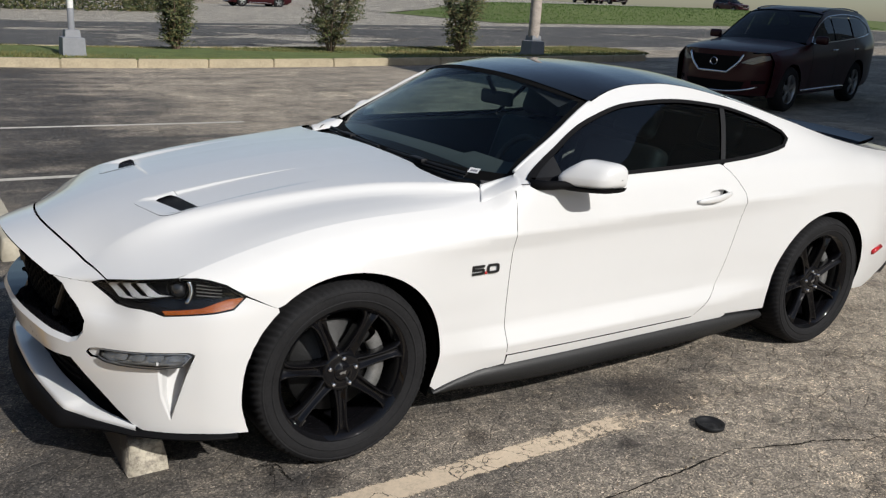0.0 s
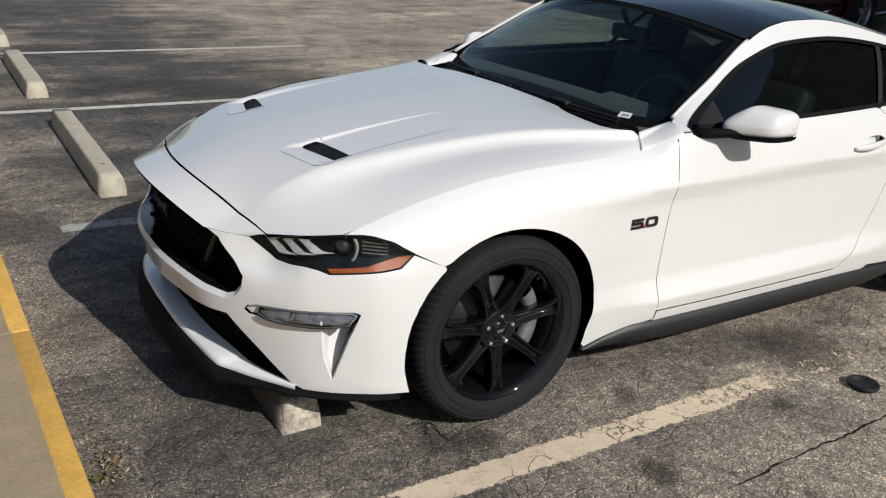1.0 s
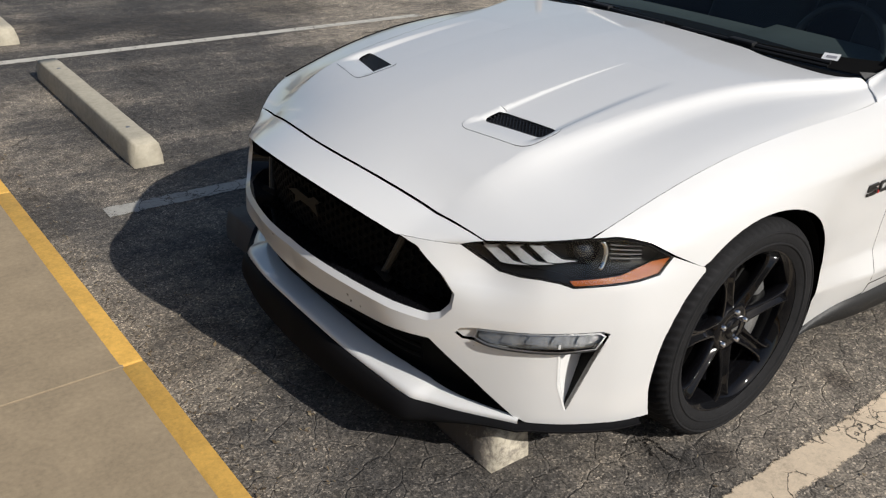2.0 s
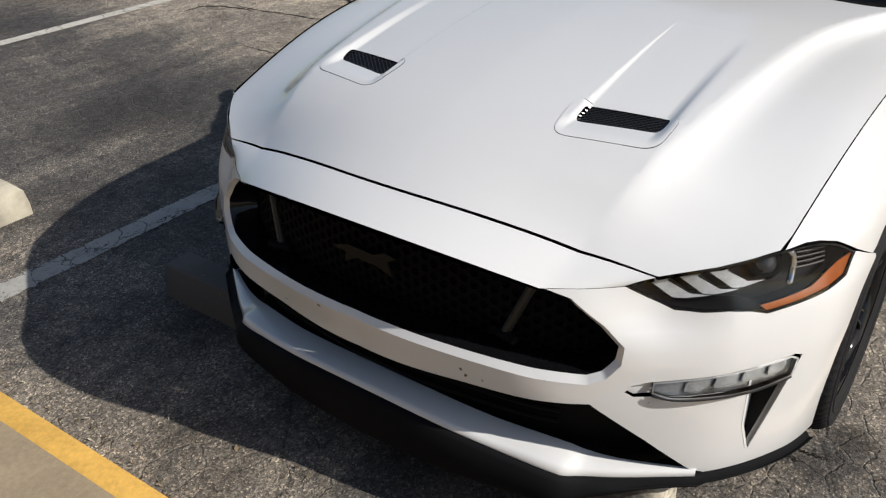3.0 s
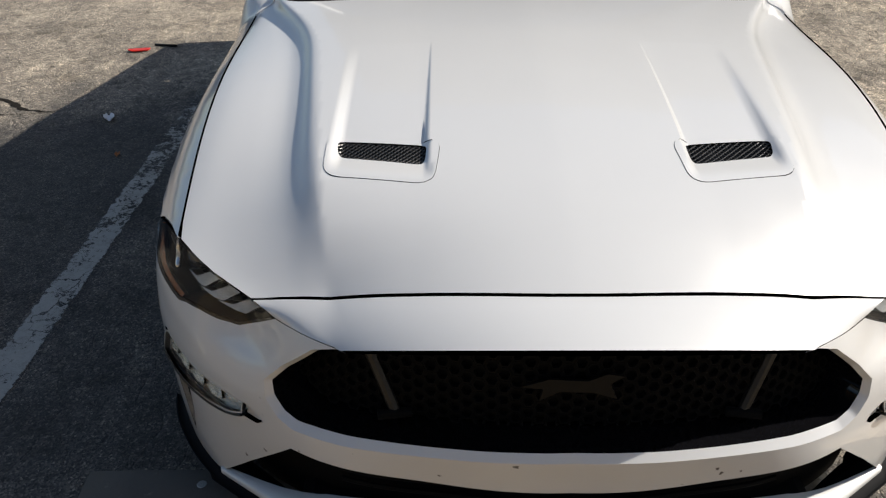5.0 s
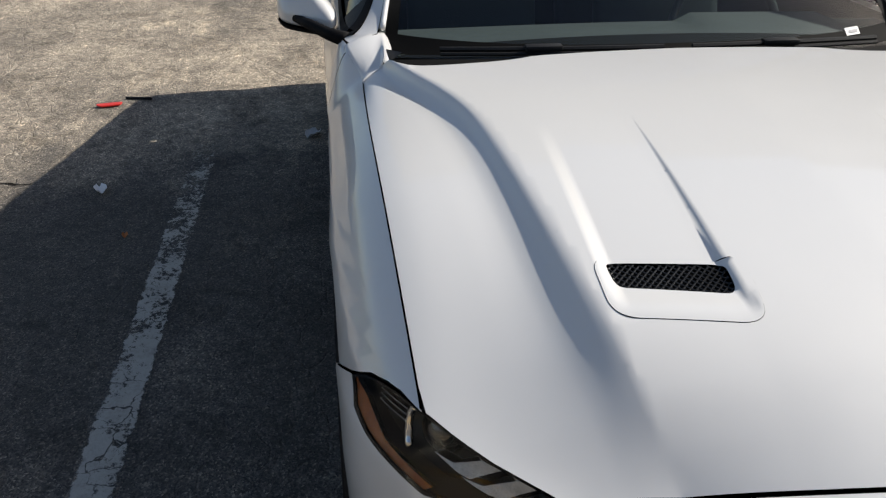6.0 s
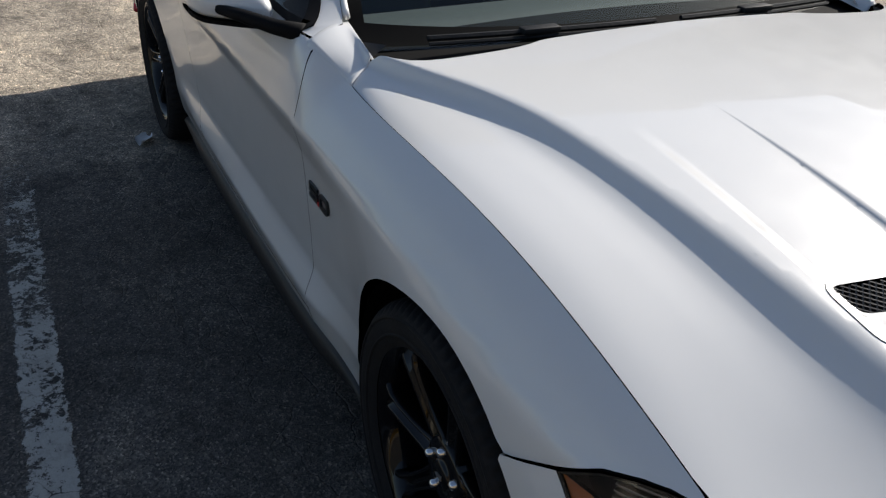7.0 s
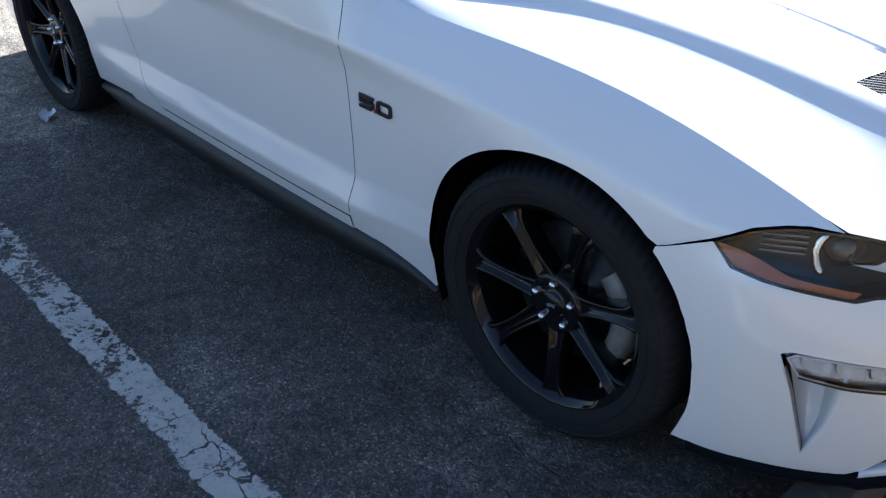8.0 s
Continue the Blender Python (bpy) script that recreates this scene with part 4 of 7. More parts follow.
for s in (1, -1):
    def wall_of(x, z, s=s):
        p = flank(x, z)
        return flip(p) if s < 0 else p

    panel("fender", wall_of, inset(fender_loop, 0.0012), PAINT, car, "white front fender", step=0.022, thick=0.016, edge=0.015)
    door = panel("door", wall_of, inset(door_loop, 0.0014), PAINT, car, "white car door", step=0.022, thick=0.02, holes=[handle_cup])
    panel("quarter", wall_of, inset(quarter_loop, 0.001), PAINT, car, "white rear quarter with roof rail", step=0.026, thick=0.014, edge=0.02)
    panel("sill", wall_of, sill_loop, PAINT, car, "white sill", step=0.03, thick=0.01)
    # window: black frame, glass, upright bar
    dlo = np.concatenate([DLO_TOP, DLO_LOW])
    window = panel("side_window", wall_of, inset(dlo, 0.006), DARK_GLASS, car, "dark tinted side window", step=0.04, thick=0, lift=-0.004)
    panel("window_trim", wall_of, inset(dlo, -0.006), CHIN_BLACK, window, "black window trim", holes=[inset(dlo, 0.009)], step=0.03, thick=0.012, lift=0.003)
    panel("pillar_bar", wall_of, [(1.905, 1.005), (1.935, 1.005), (2.075, 1.225), (2.045, 1.230)], SATIN_BLACK, window, "black pillar bar", step=0.03, thick=0.01, lift=0.002)
    panel("quarter_light_frame", wall_of, [(0.83, 0.992), (0.96, 0.998), (0.965, 1.062), (0.95, 1.060)], SATIN_BLACK, window, "grey window corner", step=0.03, thick=0.01, lift=0.001)
    # skirt below the sill
    xs = np.linspace(0.40, 2.34, 60)
    top_z = spl([0.40, 0.52, 0.65, 1.8, 2.15, 2.34], [0.178, 0.215, 0.243, 0.250, 0.245, 0.225])(xs)
    low_z = spl([0.40, 0.52, 1.0, 2.0, 2.34], [0.165, 0.168, 0.158, 0.165, 0.195])(xs)
    y = flank(xs, top_z)[:, 1]
    rows = [np.stack([xs, y + o, z], 1) for o, z in ((-0.01, top_z + 0.004), (0.006, top_z - 0.002), (0.014, top_z * 0.55 + low_z * 0.45), (0.004, low_z), (-0.08, low_z - 0.004))]
    v, f = ruled([flip(r) if s < 0 else r for r in rows])
    under("side_skirt", mesh_of("side_skirt", v, f, SKIRT_GREY), car, "black plastic side skirt")
    # handle
    cup = []
    for k, d in ((0.0, 0.001), (0.004, 0.012), (0.011, 0.021), (0.018, 0.024)):
        q = np.array(inset(handle_cup, k))
        cup.append(wall_of(q[:, 0], q[:, 1]) - (0, s * d, 0))
    cup = [np.concatenate([c, c[:1]]) for c in cup] + [np.repeat(cup[-1].mean(0)[None], len(handle_cup) + 1, 0)]
    v, f = ruled(cup)
    under("handle_cup", mesh_of("handle_cup", v, f, PAINT), door, "white hollow behind the handle")
    grip = bmesh.new()
    hx = np.linspace(1.700, 1.925, 17)
    hz = 0.853 + 0.022 * (hx - 1.70) / 0.225
    hy = flank(hx, hz)[:, 1] + 0.002 + 0.026 * np.sin(np.linspace(0.12, math.pi - 0.12, 17)) ** 0.7
    rows = []
    for x, y, z, w in zip(hx, hy, hz, np.sin(np.linspace(0.22, math.pi - 0.30, 17)) ** 0.45):
        sec = [(-0.007, 0.013), (0.003, 0.014), (0.0075, 0.006), (0.0075, -0.010), (0.002, -0.016), (-0.007, -0.014)]
        rows.append([grip.verts.new((x, s * (y + a * w), z + b * w)) for a, b in sec])
    for a, b in zip(rows, rows[1:]):
        for k in range(6):
            grip.faces.new((a[k], a[(k + 1) % 6], b[(k + 1) % 6], b[k]))
    grip.faces.new(rows[0][::-1])
    grip.faces.new(rows[-1])
    part("door_handle", grip, PAINT, door, "white pull handle", smooth=50)
    y = float(flank([1.9], [0.88])[0, 1])
    lock = bmesh.new()
    prism(lock, [(1.884, 0.869), (1.912, 0.872), (1.888, 0.889)], -0.003, 0.003, Matrix.Translation((0, s * (y - 0.004), 0)) @ Matrix.Rotation(radians(90), 4, "X"))
    part("handle_gap", lock, VOID_BLACK, door)
# ---- roof, windscreen and tail ----
ROOF_MID = spl([0.95, 1.1, 1.3, 1.5, 1.7, 2.0, 2.2, 2.6, 3.0, 3.3, 3.7], [1.30, 1.338, 1.368, 1.382, 1.382, 1.365, 1.335, 1.22, 1.095, 1.025, 0.985])


def lid(x, y):
    """Roof, rear glass and boot lid as a height over the plan."""
    x, y = np.asarray(x, float), np.asarray(y, float)
    e, z = RAIL_Y(x), RAIL_Z(x)
    return np.stack([x, y, z + (ROOF_MID(x) - z) * (1 - (np.abs(y) / e) ** 2.4)], 1)


def header(y):
    return 1.12 + 0.13 * (y / 0.668) ** 2


def side_run(x0, x1, n, k=1.0):
    return [(x, float(RAIL_Y(x)) * k) for x in np.linspace(x0, x1, n)]


roof_half = [(header(y), y) for y in np.linspace(0, 0.655, 12)] + side_run(1.27, 2.14, 30, 0.995) + [(2.18, 0.4), (2.20, 0.0)]
panel("roof", lid, inset(mirrored(roof_half), 0.002), ROOF_BLACK, car, "gloss black roof", step=0.04, thick=0.012, edge=0.03)
rear_half = [(2.205, 0.0), (2.185, 0.4), (2.15, 0.60), (2.55, 0.665), (2.90, 0.64), (2.98, 0.50), (3.02, 0.0)]
panel("rear_window", lid, mirrored(rear_half), GLOSS_BLACK, car, "dark tinted rear window", step=0.06, thick=0, lift=-0.002)
deck_half = [(3.03, 0.0), (2.99, 0.505), (2.905, 0.648), (2.555, 0.672), (2.155, 0.606), (2.16, 0.655)] + side_run(2.2, 3.64, 30, 0.998) + [(3.66, 0.4), (3.67, 0.0)]
panel("boot_lid", lid, inset(mirrored(deck_half), 0.001), PAINT, car, "white boot lid and roof pillars", step=0.045, thick=0.012, edge=0.03)
wing = bmesh.new()
ys = np.linspace(-0.70, 0.70, 41)
wx = 3.43 - 0.10 * (ys / 0.7) ** 2
wz = lid(wx, ys)[:, 2] + 0.022
rows = [[wing.verts.new((x + a, y, z + b)) for x, y, z in zip(wx, ys, wz)] for a, b in ((-0.07, -0.012), (-0.06, 0.004), (0.02, 0.016), (0.07, 0.026), (0.075, 0.012), (0.0, -0.008))]
for a, b in zip(rows, rows[1:] + rows[:1]):
    for k in range(40):
        wing.faces.new((a[k], a[k + 1], b[k + 1], b[k]))
for y in (-0.55, 0.55):
    block(wing, (3.35, y - 0.02, 0.94), (3.41, y + 0.02, 1.01), 0.006)
part("boot_spoiler", wing, GLOSS_BLACK, car, "gloss black boot spoiler", smooth=40)


def tail(y, z):
    y, z = np.asarray(y, float), np.asarray(z, float)
    return np.stack([3.74 - 0.16 * (y / 0.8) ** 4 - 0.05 * np.abs(z - 0.65) / 0.35 - 0.03 * (y / 0.8) ** 2, y, z], 1)


tail_loop = rounded([(-0.80, 0.36), (0.80, 0.36), (0.835, 0.82), (0.76, 0.975), (-0.76, 0.975), (-0.835, 0.82)], 0.06)
panel("rear_bumper", tail, tail_loop, PAINT, car, "white rear bumper", step=0.06, thick=0.05)
gap = bmesh.new()
block(gap, (3.05, -0.82, 0.24), (3.64, 0.82, 0.93), 0.06)
part("tail_core", gap, SATIN_BLACK, car)
for s in (1, -1):
    bm = bmesh.new()
    p = flank([3.20, 3.30], [0.455, 0.475])
    p[:, 1] = (p[:, 1] + 0.003) * s
    tube(bm, p, 0.014, 8)
    part("side_reflector", bm, RED_LENS, car, "red side reflector", smooth=50)


def screen(s, v):
    """The windscreen: s from side to side, v from the scuttle to the roof."""
    s, v = np.asarray(s, float), np.asarray(v, float)
    ex = 0.775 + (1.255 - 0.775) * v
    e = np.stack([ex, RAIL_Y(ex) - 0.012, RAIL_Z(ex) - 0.008 - 0.036 * soft((0.87 - ex) / 0.12)], 1)
    c = np.stack([0.64 + 0.482 * v, 0 * v, 0.972 + 0.368 * v + 0.035 * v * (1 - v)], 1)
    a = (np.abs(s) ** 2.2)[:, None]
    p = c + (e - c) * a
    p[:, 1] = s * e[:, 1]
    return p


screen_loop = [(s, -0.06) for s in np.linspace(-1, 1, 31)] + [(s, 1.0) for s in np.linspace(1, -1, 31)]
windscreen = panel("windscreen", screen, screen_loop, WINDSCREEN, car, "raked windscreen with a faint green tint", step=0.08, thick=0)
windscreen.visible_shadow = False
for a, b in ((-1.0, -0.955), (0.955, 1.0)):
    panel("screen_edge", screen, [(a, -0.04), (b, -0.04), (b, 1.0), (a, 1.0)], VOID_BLACK, windscreen, "black windscreen border", step=0.05, thick=0, lift=0.001)
panel("screen_top_band", screen, [(s, 0.955) for s in np.linspace(-1, 1, 21)] + [(s, 1.0) for s in np.linspace(1, -1, 21)], VOID_BLACK, windscreen, "black windscreen border", step=0.05, thick=0, lift=0.001)
panel("screen_low_band", screen, [(s, -0.04) for s in np.linspace(-1, 1, 21)] + [(s, 0.015 + 0.05 * abs(s) ** 3) for s in np.linspace(1, -1, 21)], VOID_BLACK, windscreen, "black windscreen border", step=0.05, thick=0, lift=0.001)
for s in (1, -1):
    a, b, c, d = (np.array(p) for p in ((0.601, 0.8315, 0.9145), (0.745, 0.869, 0.9705), (0.790, 0.762, 0.992), (0.636, 0.772, 0.963)))
    rows = []
    t = np.linspace(0, 1, 15)[:, None]
    seam = a * (1 - t) + d * t
    seam[:, 2] = bonnet(seam[:, 0], seam[:, 1])[:, 2]
    pillar = b * (1 - t) + c * t + np.array([0, 0, 0.010]) * 4 * t * (1 - t)
    belt = np.stack([np.linspace(a[0], b[0], 15), BELT_Y(np.linspace(a[0], b[0], 15)), BELT_Z(np.linspace(a[0], b[0], 15))], 1)
    for k, u in enumerate(np.linspace(0, 1, 15)):
        line = seam * (1 - u) + pillar * u
        line = line + (belt[k] - line[0] + (0, 0.0015, 0.001)) * (1 - t) ** 2
        tuck = np.array([[0, 0.004, -0.012]])
        rows.append(np.concatenate([line[:1] + tuck, line, line[-1:] + (0.004, -0.02, -0.03)]))
    rows.insert(0, rows[0] + (-0.010, 0.001, -0.0005))
    rows.insert(0, rows[0] + (-0.001, 0.001, -0.010))
    rows.append(rows[-1] + (0.012, 0, -0.004))
    v, f = ruled([flip(r) if s < 0 else r for r in rows])
    under("scuttle_corner", mesh_of("scuttle_corner", v, f, PAINT), car, "white corner below the windscreen pillar")
lines = []
for off, dz in ((-0.03, -0.060), (0.03, -0.035), (0.12, -0.028), (0.26, -0.02)):
    ys = np.linspace(-0.79, 0.79, 41)
    xr = 0.545 + 0.03 * (np.abs(ys) / 0.75) ** 8
    lines.append(np.stack([xr + off, ys, 0.985 - 0.03 * (ys / 0.75) ** 2 + dz], 1))
v, f = ruled(lines)
under("cowl", mesh_of("cowl", v, f, VOID_BLACK), car, "black plastic scuttle below the windscreen")
for y0, y1, bend in ((0.62, 0.02, 0.0), (-0.06, -0.62, 0.0)):
    wiper = bmesh.new()
    ys = np.linspace(y0, y1, 12)
    x = 0.615 + 0.075 * (np.abs(ys) / 0.75) ** 2
    z = 0.966 - 0.006 * (ys / 0.75) ** 2
    tube(wiper, np.stack([x, ys, z + 0.012], 1), 0.007, 6)
    tube(wiper, np.stack([x - 0.012, ys, z + 0.002], 1), 0.005, 6)
    block(wiper, (float(x[5]) - 0.02, float(ys[5]) - 0.05, float(z[5]) + 0.008), (float(x[5]) + 0.012, float(ys[5]) + 0.05, float(z[5]) + 0.024), 0.004)
    part("wiper", wiper, SATIN_BLACK, car, "black windscreen wiper", smooth=40)
tag = panel("screen_sticker", screen, [(-0.80, 0.012), (-0.735, 0.006), (-0.735, 0.045), (-0.80, 0.051)], STICKER, car, "small white sticker inside the windscreen", step=0.02, thick=0.001, lift=0.003)
panel("sticker_print", screen, [(-0.79, 0.022), (-0.75, 0.018), (-0.75, 0.032), (-0.79, 0.036)], STICKER_INK, tag, "", step=0.02, thick=0.001, lift=0.0045)

for s in (1, -1):
    xs = np.linspace(0.79, 1.25, 24)
    edge = bmesh.new()
    tube(edge, np.stack([xs, s * (RAIL_Y(xs) - 0.006), RAIL_Z(xs) - 0.003], 1), 0.0085, 8)
    part("pillar_edge", edge, PAINT, car, "white windscreen pillar", smooth=60)

# ---- mirrors ----
for s in (1, -1):
    def shell(u, v, s=s):
        """Mirror housing, u along its width, v round it."""
        u, v = np.asarray(u, float), np.asarray(v, float)
        grow = (1 - np.abs(2 * u - 1) ** 5.0) ** 0.36
        w = 0.9 + 0.1 * u
        cx, cz = np.cos(v), np.sin(v)
        fx = np.sign(cx) * np.abs(cx) ** np.where(cx < 0, 0.85, 0.40)
        fz = np.sign(cz) * np.abs(cz) ** np.where(cz < 0, 0.42, np.where(cx < 0, 1.5, 0.45))
        rise = np.minimum(1.0, 0.36 + 1.7 * u) * (1.0 - 0.30 * np.maximum(0, u - 0.3))
        x = 0.945 + 0.125 * u + np.where(cx < 0, 0.085, 0.058) * fx * grow * w
        z = 1.008 + 0.008 * u + np.where(cz < 0, 0.040, 0.074 * rise) * fz * grow
        return np.stack([x + (0.045 if s > 0 else 0.0), (0.905 + 0.178 * u) * s - (0.015 if s > 0 else 0.0), z - (0.014 if s > 0 else 0.0)], 1)
    uu = 0.5 - 0.49999 * np.cos(np.linspace(0, math.pi, 33))
    vv = np.linspace(0, 2 * math.pi, 33)
    rows = [shell(np.full(33, a), vv) for a in (uu if s > 0 else uu[::-1])]
    v, f = ruled(rows)
    mirror = under("wing_mirror", mesh_of("wing_mirror", v, f, PAINT), car, "white wing mirror on a black arm")
    arm = bmesh.new()
    tube(arm, [(0.80, s * 0.865, 0.972), (0.86, s * 0.915, 0.975), (0.93, s * 0.965, 0.985), (1.00, s * 1.01, 0.99)], [0.022, 0.018, 0.016, 0.012], 10)
    part("mirror_arm", arm, CHIN_BLACK, mirror, "black mirror arm", smooth=50)
    trim = [shell(np.linspace(0.03, 0.985, 24), np.full(24, a)) for a in (-2.95, -2.6, -2.2, -1.75, -1.3, -0.9, -0.5, -0.2)]
    trim = [t + (0, 0.002 * s, -0.016) for t in trim]
    v, f = ruled(trim)
    under("mirror_base", mesh_of("mirror_base", v, f, CHIN_BLACK), mirror, "black lower mirror shell")
    silver = bmesh.new()
    block(silver, (1.046, s * 0.985 - 0.055, 0.992), (1.056, s * 0.985 + 0.055, 1.050), 0.004, Matrix.Translation((1.05, s * 0.995, 0)) @ Matrix.Rotation(radians(-30 * s), 4, "Z") @ Matrix.Translation((-1.05, -s * 0.995, 0)))
    part("mirror_glass", silver, CHROME, mirror, "mirror glass")

# ---- the 5.0 badge ----
def badge_digit(bm, digit, m):
    """A wide squared numeral, 56 mm by 37 mm, from bars with cut corners."""
    w, h, t = 0.056, 0.037, 0.0095
    if digit == "5":
        loops = [[(0, h), (w, h), (w, h - t), (t, h - t), (t, h * 0.5 + t * 0.5), (w - 0.006, h * 0.5 + t * 0.5), (w, h * 0.5), (w, 0.006), (w - 0.006, 0), (0, 0), (0, t * 0.9),
                  (w - t, t * 0.9), (w - t, h * 0.5 - t * 0.45), (0, h * 0.5 - t * 0.45)]]
        for l in loops:
            prism(bm, l, 0, 0.005, m)
    else:
        out = rounded([(0, 0), (w, 0), (w, h), (0, h)], 0.012, 5)
        hole = rounded([(t, t * 0.9), (w - t, t * 0.9), (w - t, h - t * 0.9), (t, h - t * 0.9)], 0.006, 5)
        a, b, c, d = ([bm.verts.new(m @ Vector((x, y, z))) for x, y in l] for l, z in ((out, 0), (out, 0.005), (hole, 0.005), (hole, 0)))
        n = len(a)
        for p, q in ((a, b), (b, c), (c, d)):
            for k in range(n):
                bm.faces.new((p[k], p[(k + 1) % n], q[(k + 1) % n], q[k]))


for s in (1, -1):
    for text, dx, mat in (("5", 0.0, BADGE), (".", 0.0585, BADGE_RED), ("0", 0.069, BADGE)):
        y = float(flank([0.575], [0.675])[0, 1]) + 0.0015
        if s < 0:
            m = Matrix.Translation((0.516 + dx, -y, 0.651)) @ Matrix(((1, 0, 0, 0), (0, 0, -1, 0), (0, 1, 0, 0), (0, 0, 0, 1)))
        else:
            m = Matrix.Translation((0.647 - dx, y, 0.645)) @ Matrix(((-1, 0, 0, 0), (0, 0, 1, 0), (0, 1, 0, 0), (0, 0, 0, 1)))
        bm = bmesh.new()
        if text == ".":
            prism(bm, [(0, 0), (0.008, 0), (0.008, 0.009), (0, 0.009)], 0, 0.005, m)
        else:
            badge_digit(bm, text, m)
        part("badge_dot" if text == "." else "badge_digit", bm, mat, car, "red badge dot" if text == "." else "black badge numeral")

# ---- underbody, wheel wells and cabin ----
floor_pan = bmesh.new()
block(floor_pan, (-0.80, -0.55, 0.17), (3.60, 0.55, 0.24), 0.03)
block(floor_pan, (0.42, -0.83, 0.17), (2.30, 0.83, 0.24), 0.03)
block(floor_pan, (-0.78, -0.45, 0.24), (0.55, 0.45, 0.66), 0.05)
block(floor_pan, (0.42, -0.80, 0.2), (0.60, 0.80, 0.86), 0.02)
part("underbody", floor_pan, VOID_BLACK, car, "dark underbody")
for cx in (0.0, 2.72):
    for s in (1, -1):
        well = bmesh.new()
        a = np.linspace(radians(-25), radians(205), 28)
        rows = [[well.verts.new((cx + r * math.cos(t), s * y, 0.345 + r * math.sin(t))) for t in a] for r, y in ((0.385, 0.90), (0.395, 0.86), (0.40, 0.55), (0.05, 0.54))]
        for p, q in zip(rows, rows[1:]):
            for k in range(27):
                well.faces.new((p[k], p[k + 1], q[k + 1], q[k]))
        part("wheel_liner", well, VOID_BLACK, car, "black wheel arch liner")
cabin = bmesh.new()
ys = np.linspace(-0.80, 0.80, 33)
dash = [[cabin.verts.new((x + 0.02 * math.cos(3 * y), y, z + (0.025 if (-0.62 < y < -0.16) and 0.85 < x < 1.05 else 0))) for y in ys] for x, z in ((0.76, 0.900), (0.78, 0.945), (0.85, 0.962), (0.98, 0.955), (1.06, 0.92), (1.08, 0.80), (1.05, 0.6))]
for a, b in zip(dash, dash[1:]):
    for k in range(32):
        cabin.faces.new((a[k], a[k + 1], b[k + 1], b[k]))
part("dashboard", cabin, DASH, car, "black dashboard", smooth=60)
inner = bmesh.new()
block(inner, (0.60, -0.83, 0.24), (3.0, 0.83, 0.30), 0.0)
block(inner, (2.55, -0.70, 0.30), (2.62, 0.70, 1.10), 0.0)
part("cabin_floor", inner, CABIN, car)
for s in (1, -1):
    card = [flank(np.linspace(0.66, 2.5, 30), np.full(30, z)) - (0, 0.06, 0) for z in (0.28, 0.6, 0.9, 0.97)]
    v, f = ruled([flip(c) if s < 0 else c for c in card])
    under("door_card", mesh_of("door_card", v, f, CABIN), car)
lining = [np.stack([np.linspace(1.15, 2.5, 20), np.full(20, y), lid(np.linspace(1.15, 2.5, 20), np.full(20, y))[:, 2] - 0.03], 1) for y in np.linspace(-0.58, 0.58, 9)]
v, f = ruled(lining)
under("roof_lining", mesh_of("roof_lining", v, f, CABIN), car)
for s in (1, -1):
    for x0, tall in ((1.55, 1.0), (2.22, 0.86)):
        seat = bmesh.new()
        block(seat, (x0 - 0.38, s * 0.37 - 0.26, 0.40), (x0 + 0.12, s * 0.37 + 0.26, 0.58), 0.06, segments=3)
        lean = Matrix.Translation((x0 + 0.1, 0, 0.52)) @ Matrix.Rotation(radians(20), 4, "Y") @ Matrix.Translation((-x0 - 0.1, 0, -0.52))
        block(seat, (x0 + 0.02, s * 0.37 - 0.25, 0.50), (x0 + 0.15, s * 0.37 + 0.25, 0.50 + 0.55 * tall), 0.05, lean, 3)
        block(seat, (x0 + 0.04, s * 0.37 - 0.13, 0.50 + 0.58 * tall), (x0 + 0.13, s * 0.37 + 0.13, 0.50 + 0.58 * tall + 0.17), 0.04, lean, 3)
        part("seat", seat, CABIN, car, "black car seat", smooth=40)
wheel_in = bmesh.new()
bmesh.ops.create_circle(wheel_in, radius=0.18, segments=32)
rim_pts = [Vector((1.12 + 0.06 * math.cos(a), -0.38 + 0.18 * math.sin(a), 0.90 + 0.165 * math.cos(a))) for a in np.linspace(0, 2 * math.pi, 33)]
wheel_in.clear()
tube(wheel_in, rim_pts, 0.015, 8, cap=False)
tube(wheel_in, [(1.12, -0.38, 0.90), (1.12, -0.20, 0.90)], 0.014, 6)
tube(wheel_in, [(1.12, -0.38, 0.90), (1.12, -0.56, 0.90)], 0.014, 6)
block(wheel_in, (1.08, -0.44, 0.85), (1.13, -0.32, 0.95), 0.02)
part("steering_wheel", wheel_in, CABIN, car, "black steering wheel", smooth=50)
rear_view = bmesh.new()
block(rear_view, (1.235, -0.115, 1.165), (1.275, 0.115, 1.232), 0.014, segments=3)
tube(rear_view, [(1.24, 0, 1.22), (1.19, 0, 1.30)], 0.012, 8)
part("rear_view_mirror", rear_view, SATIN_BLACK, car, "black rear-view mirror", smooth=40)

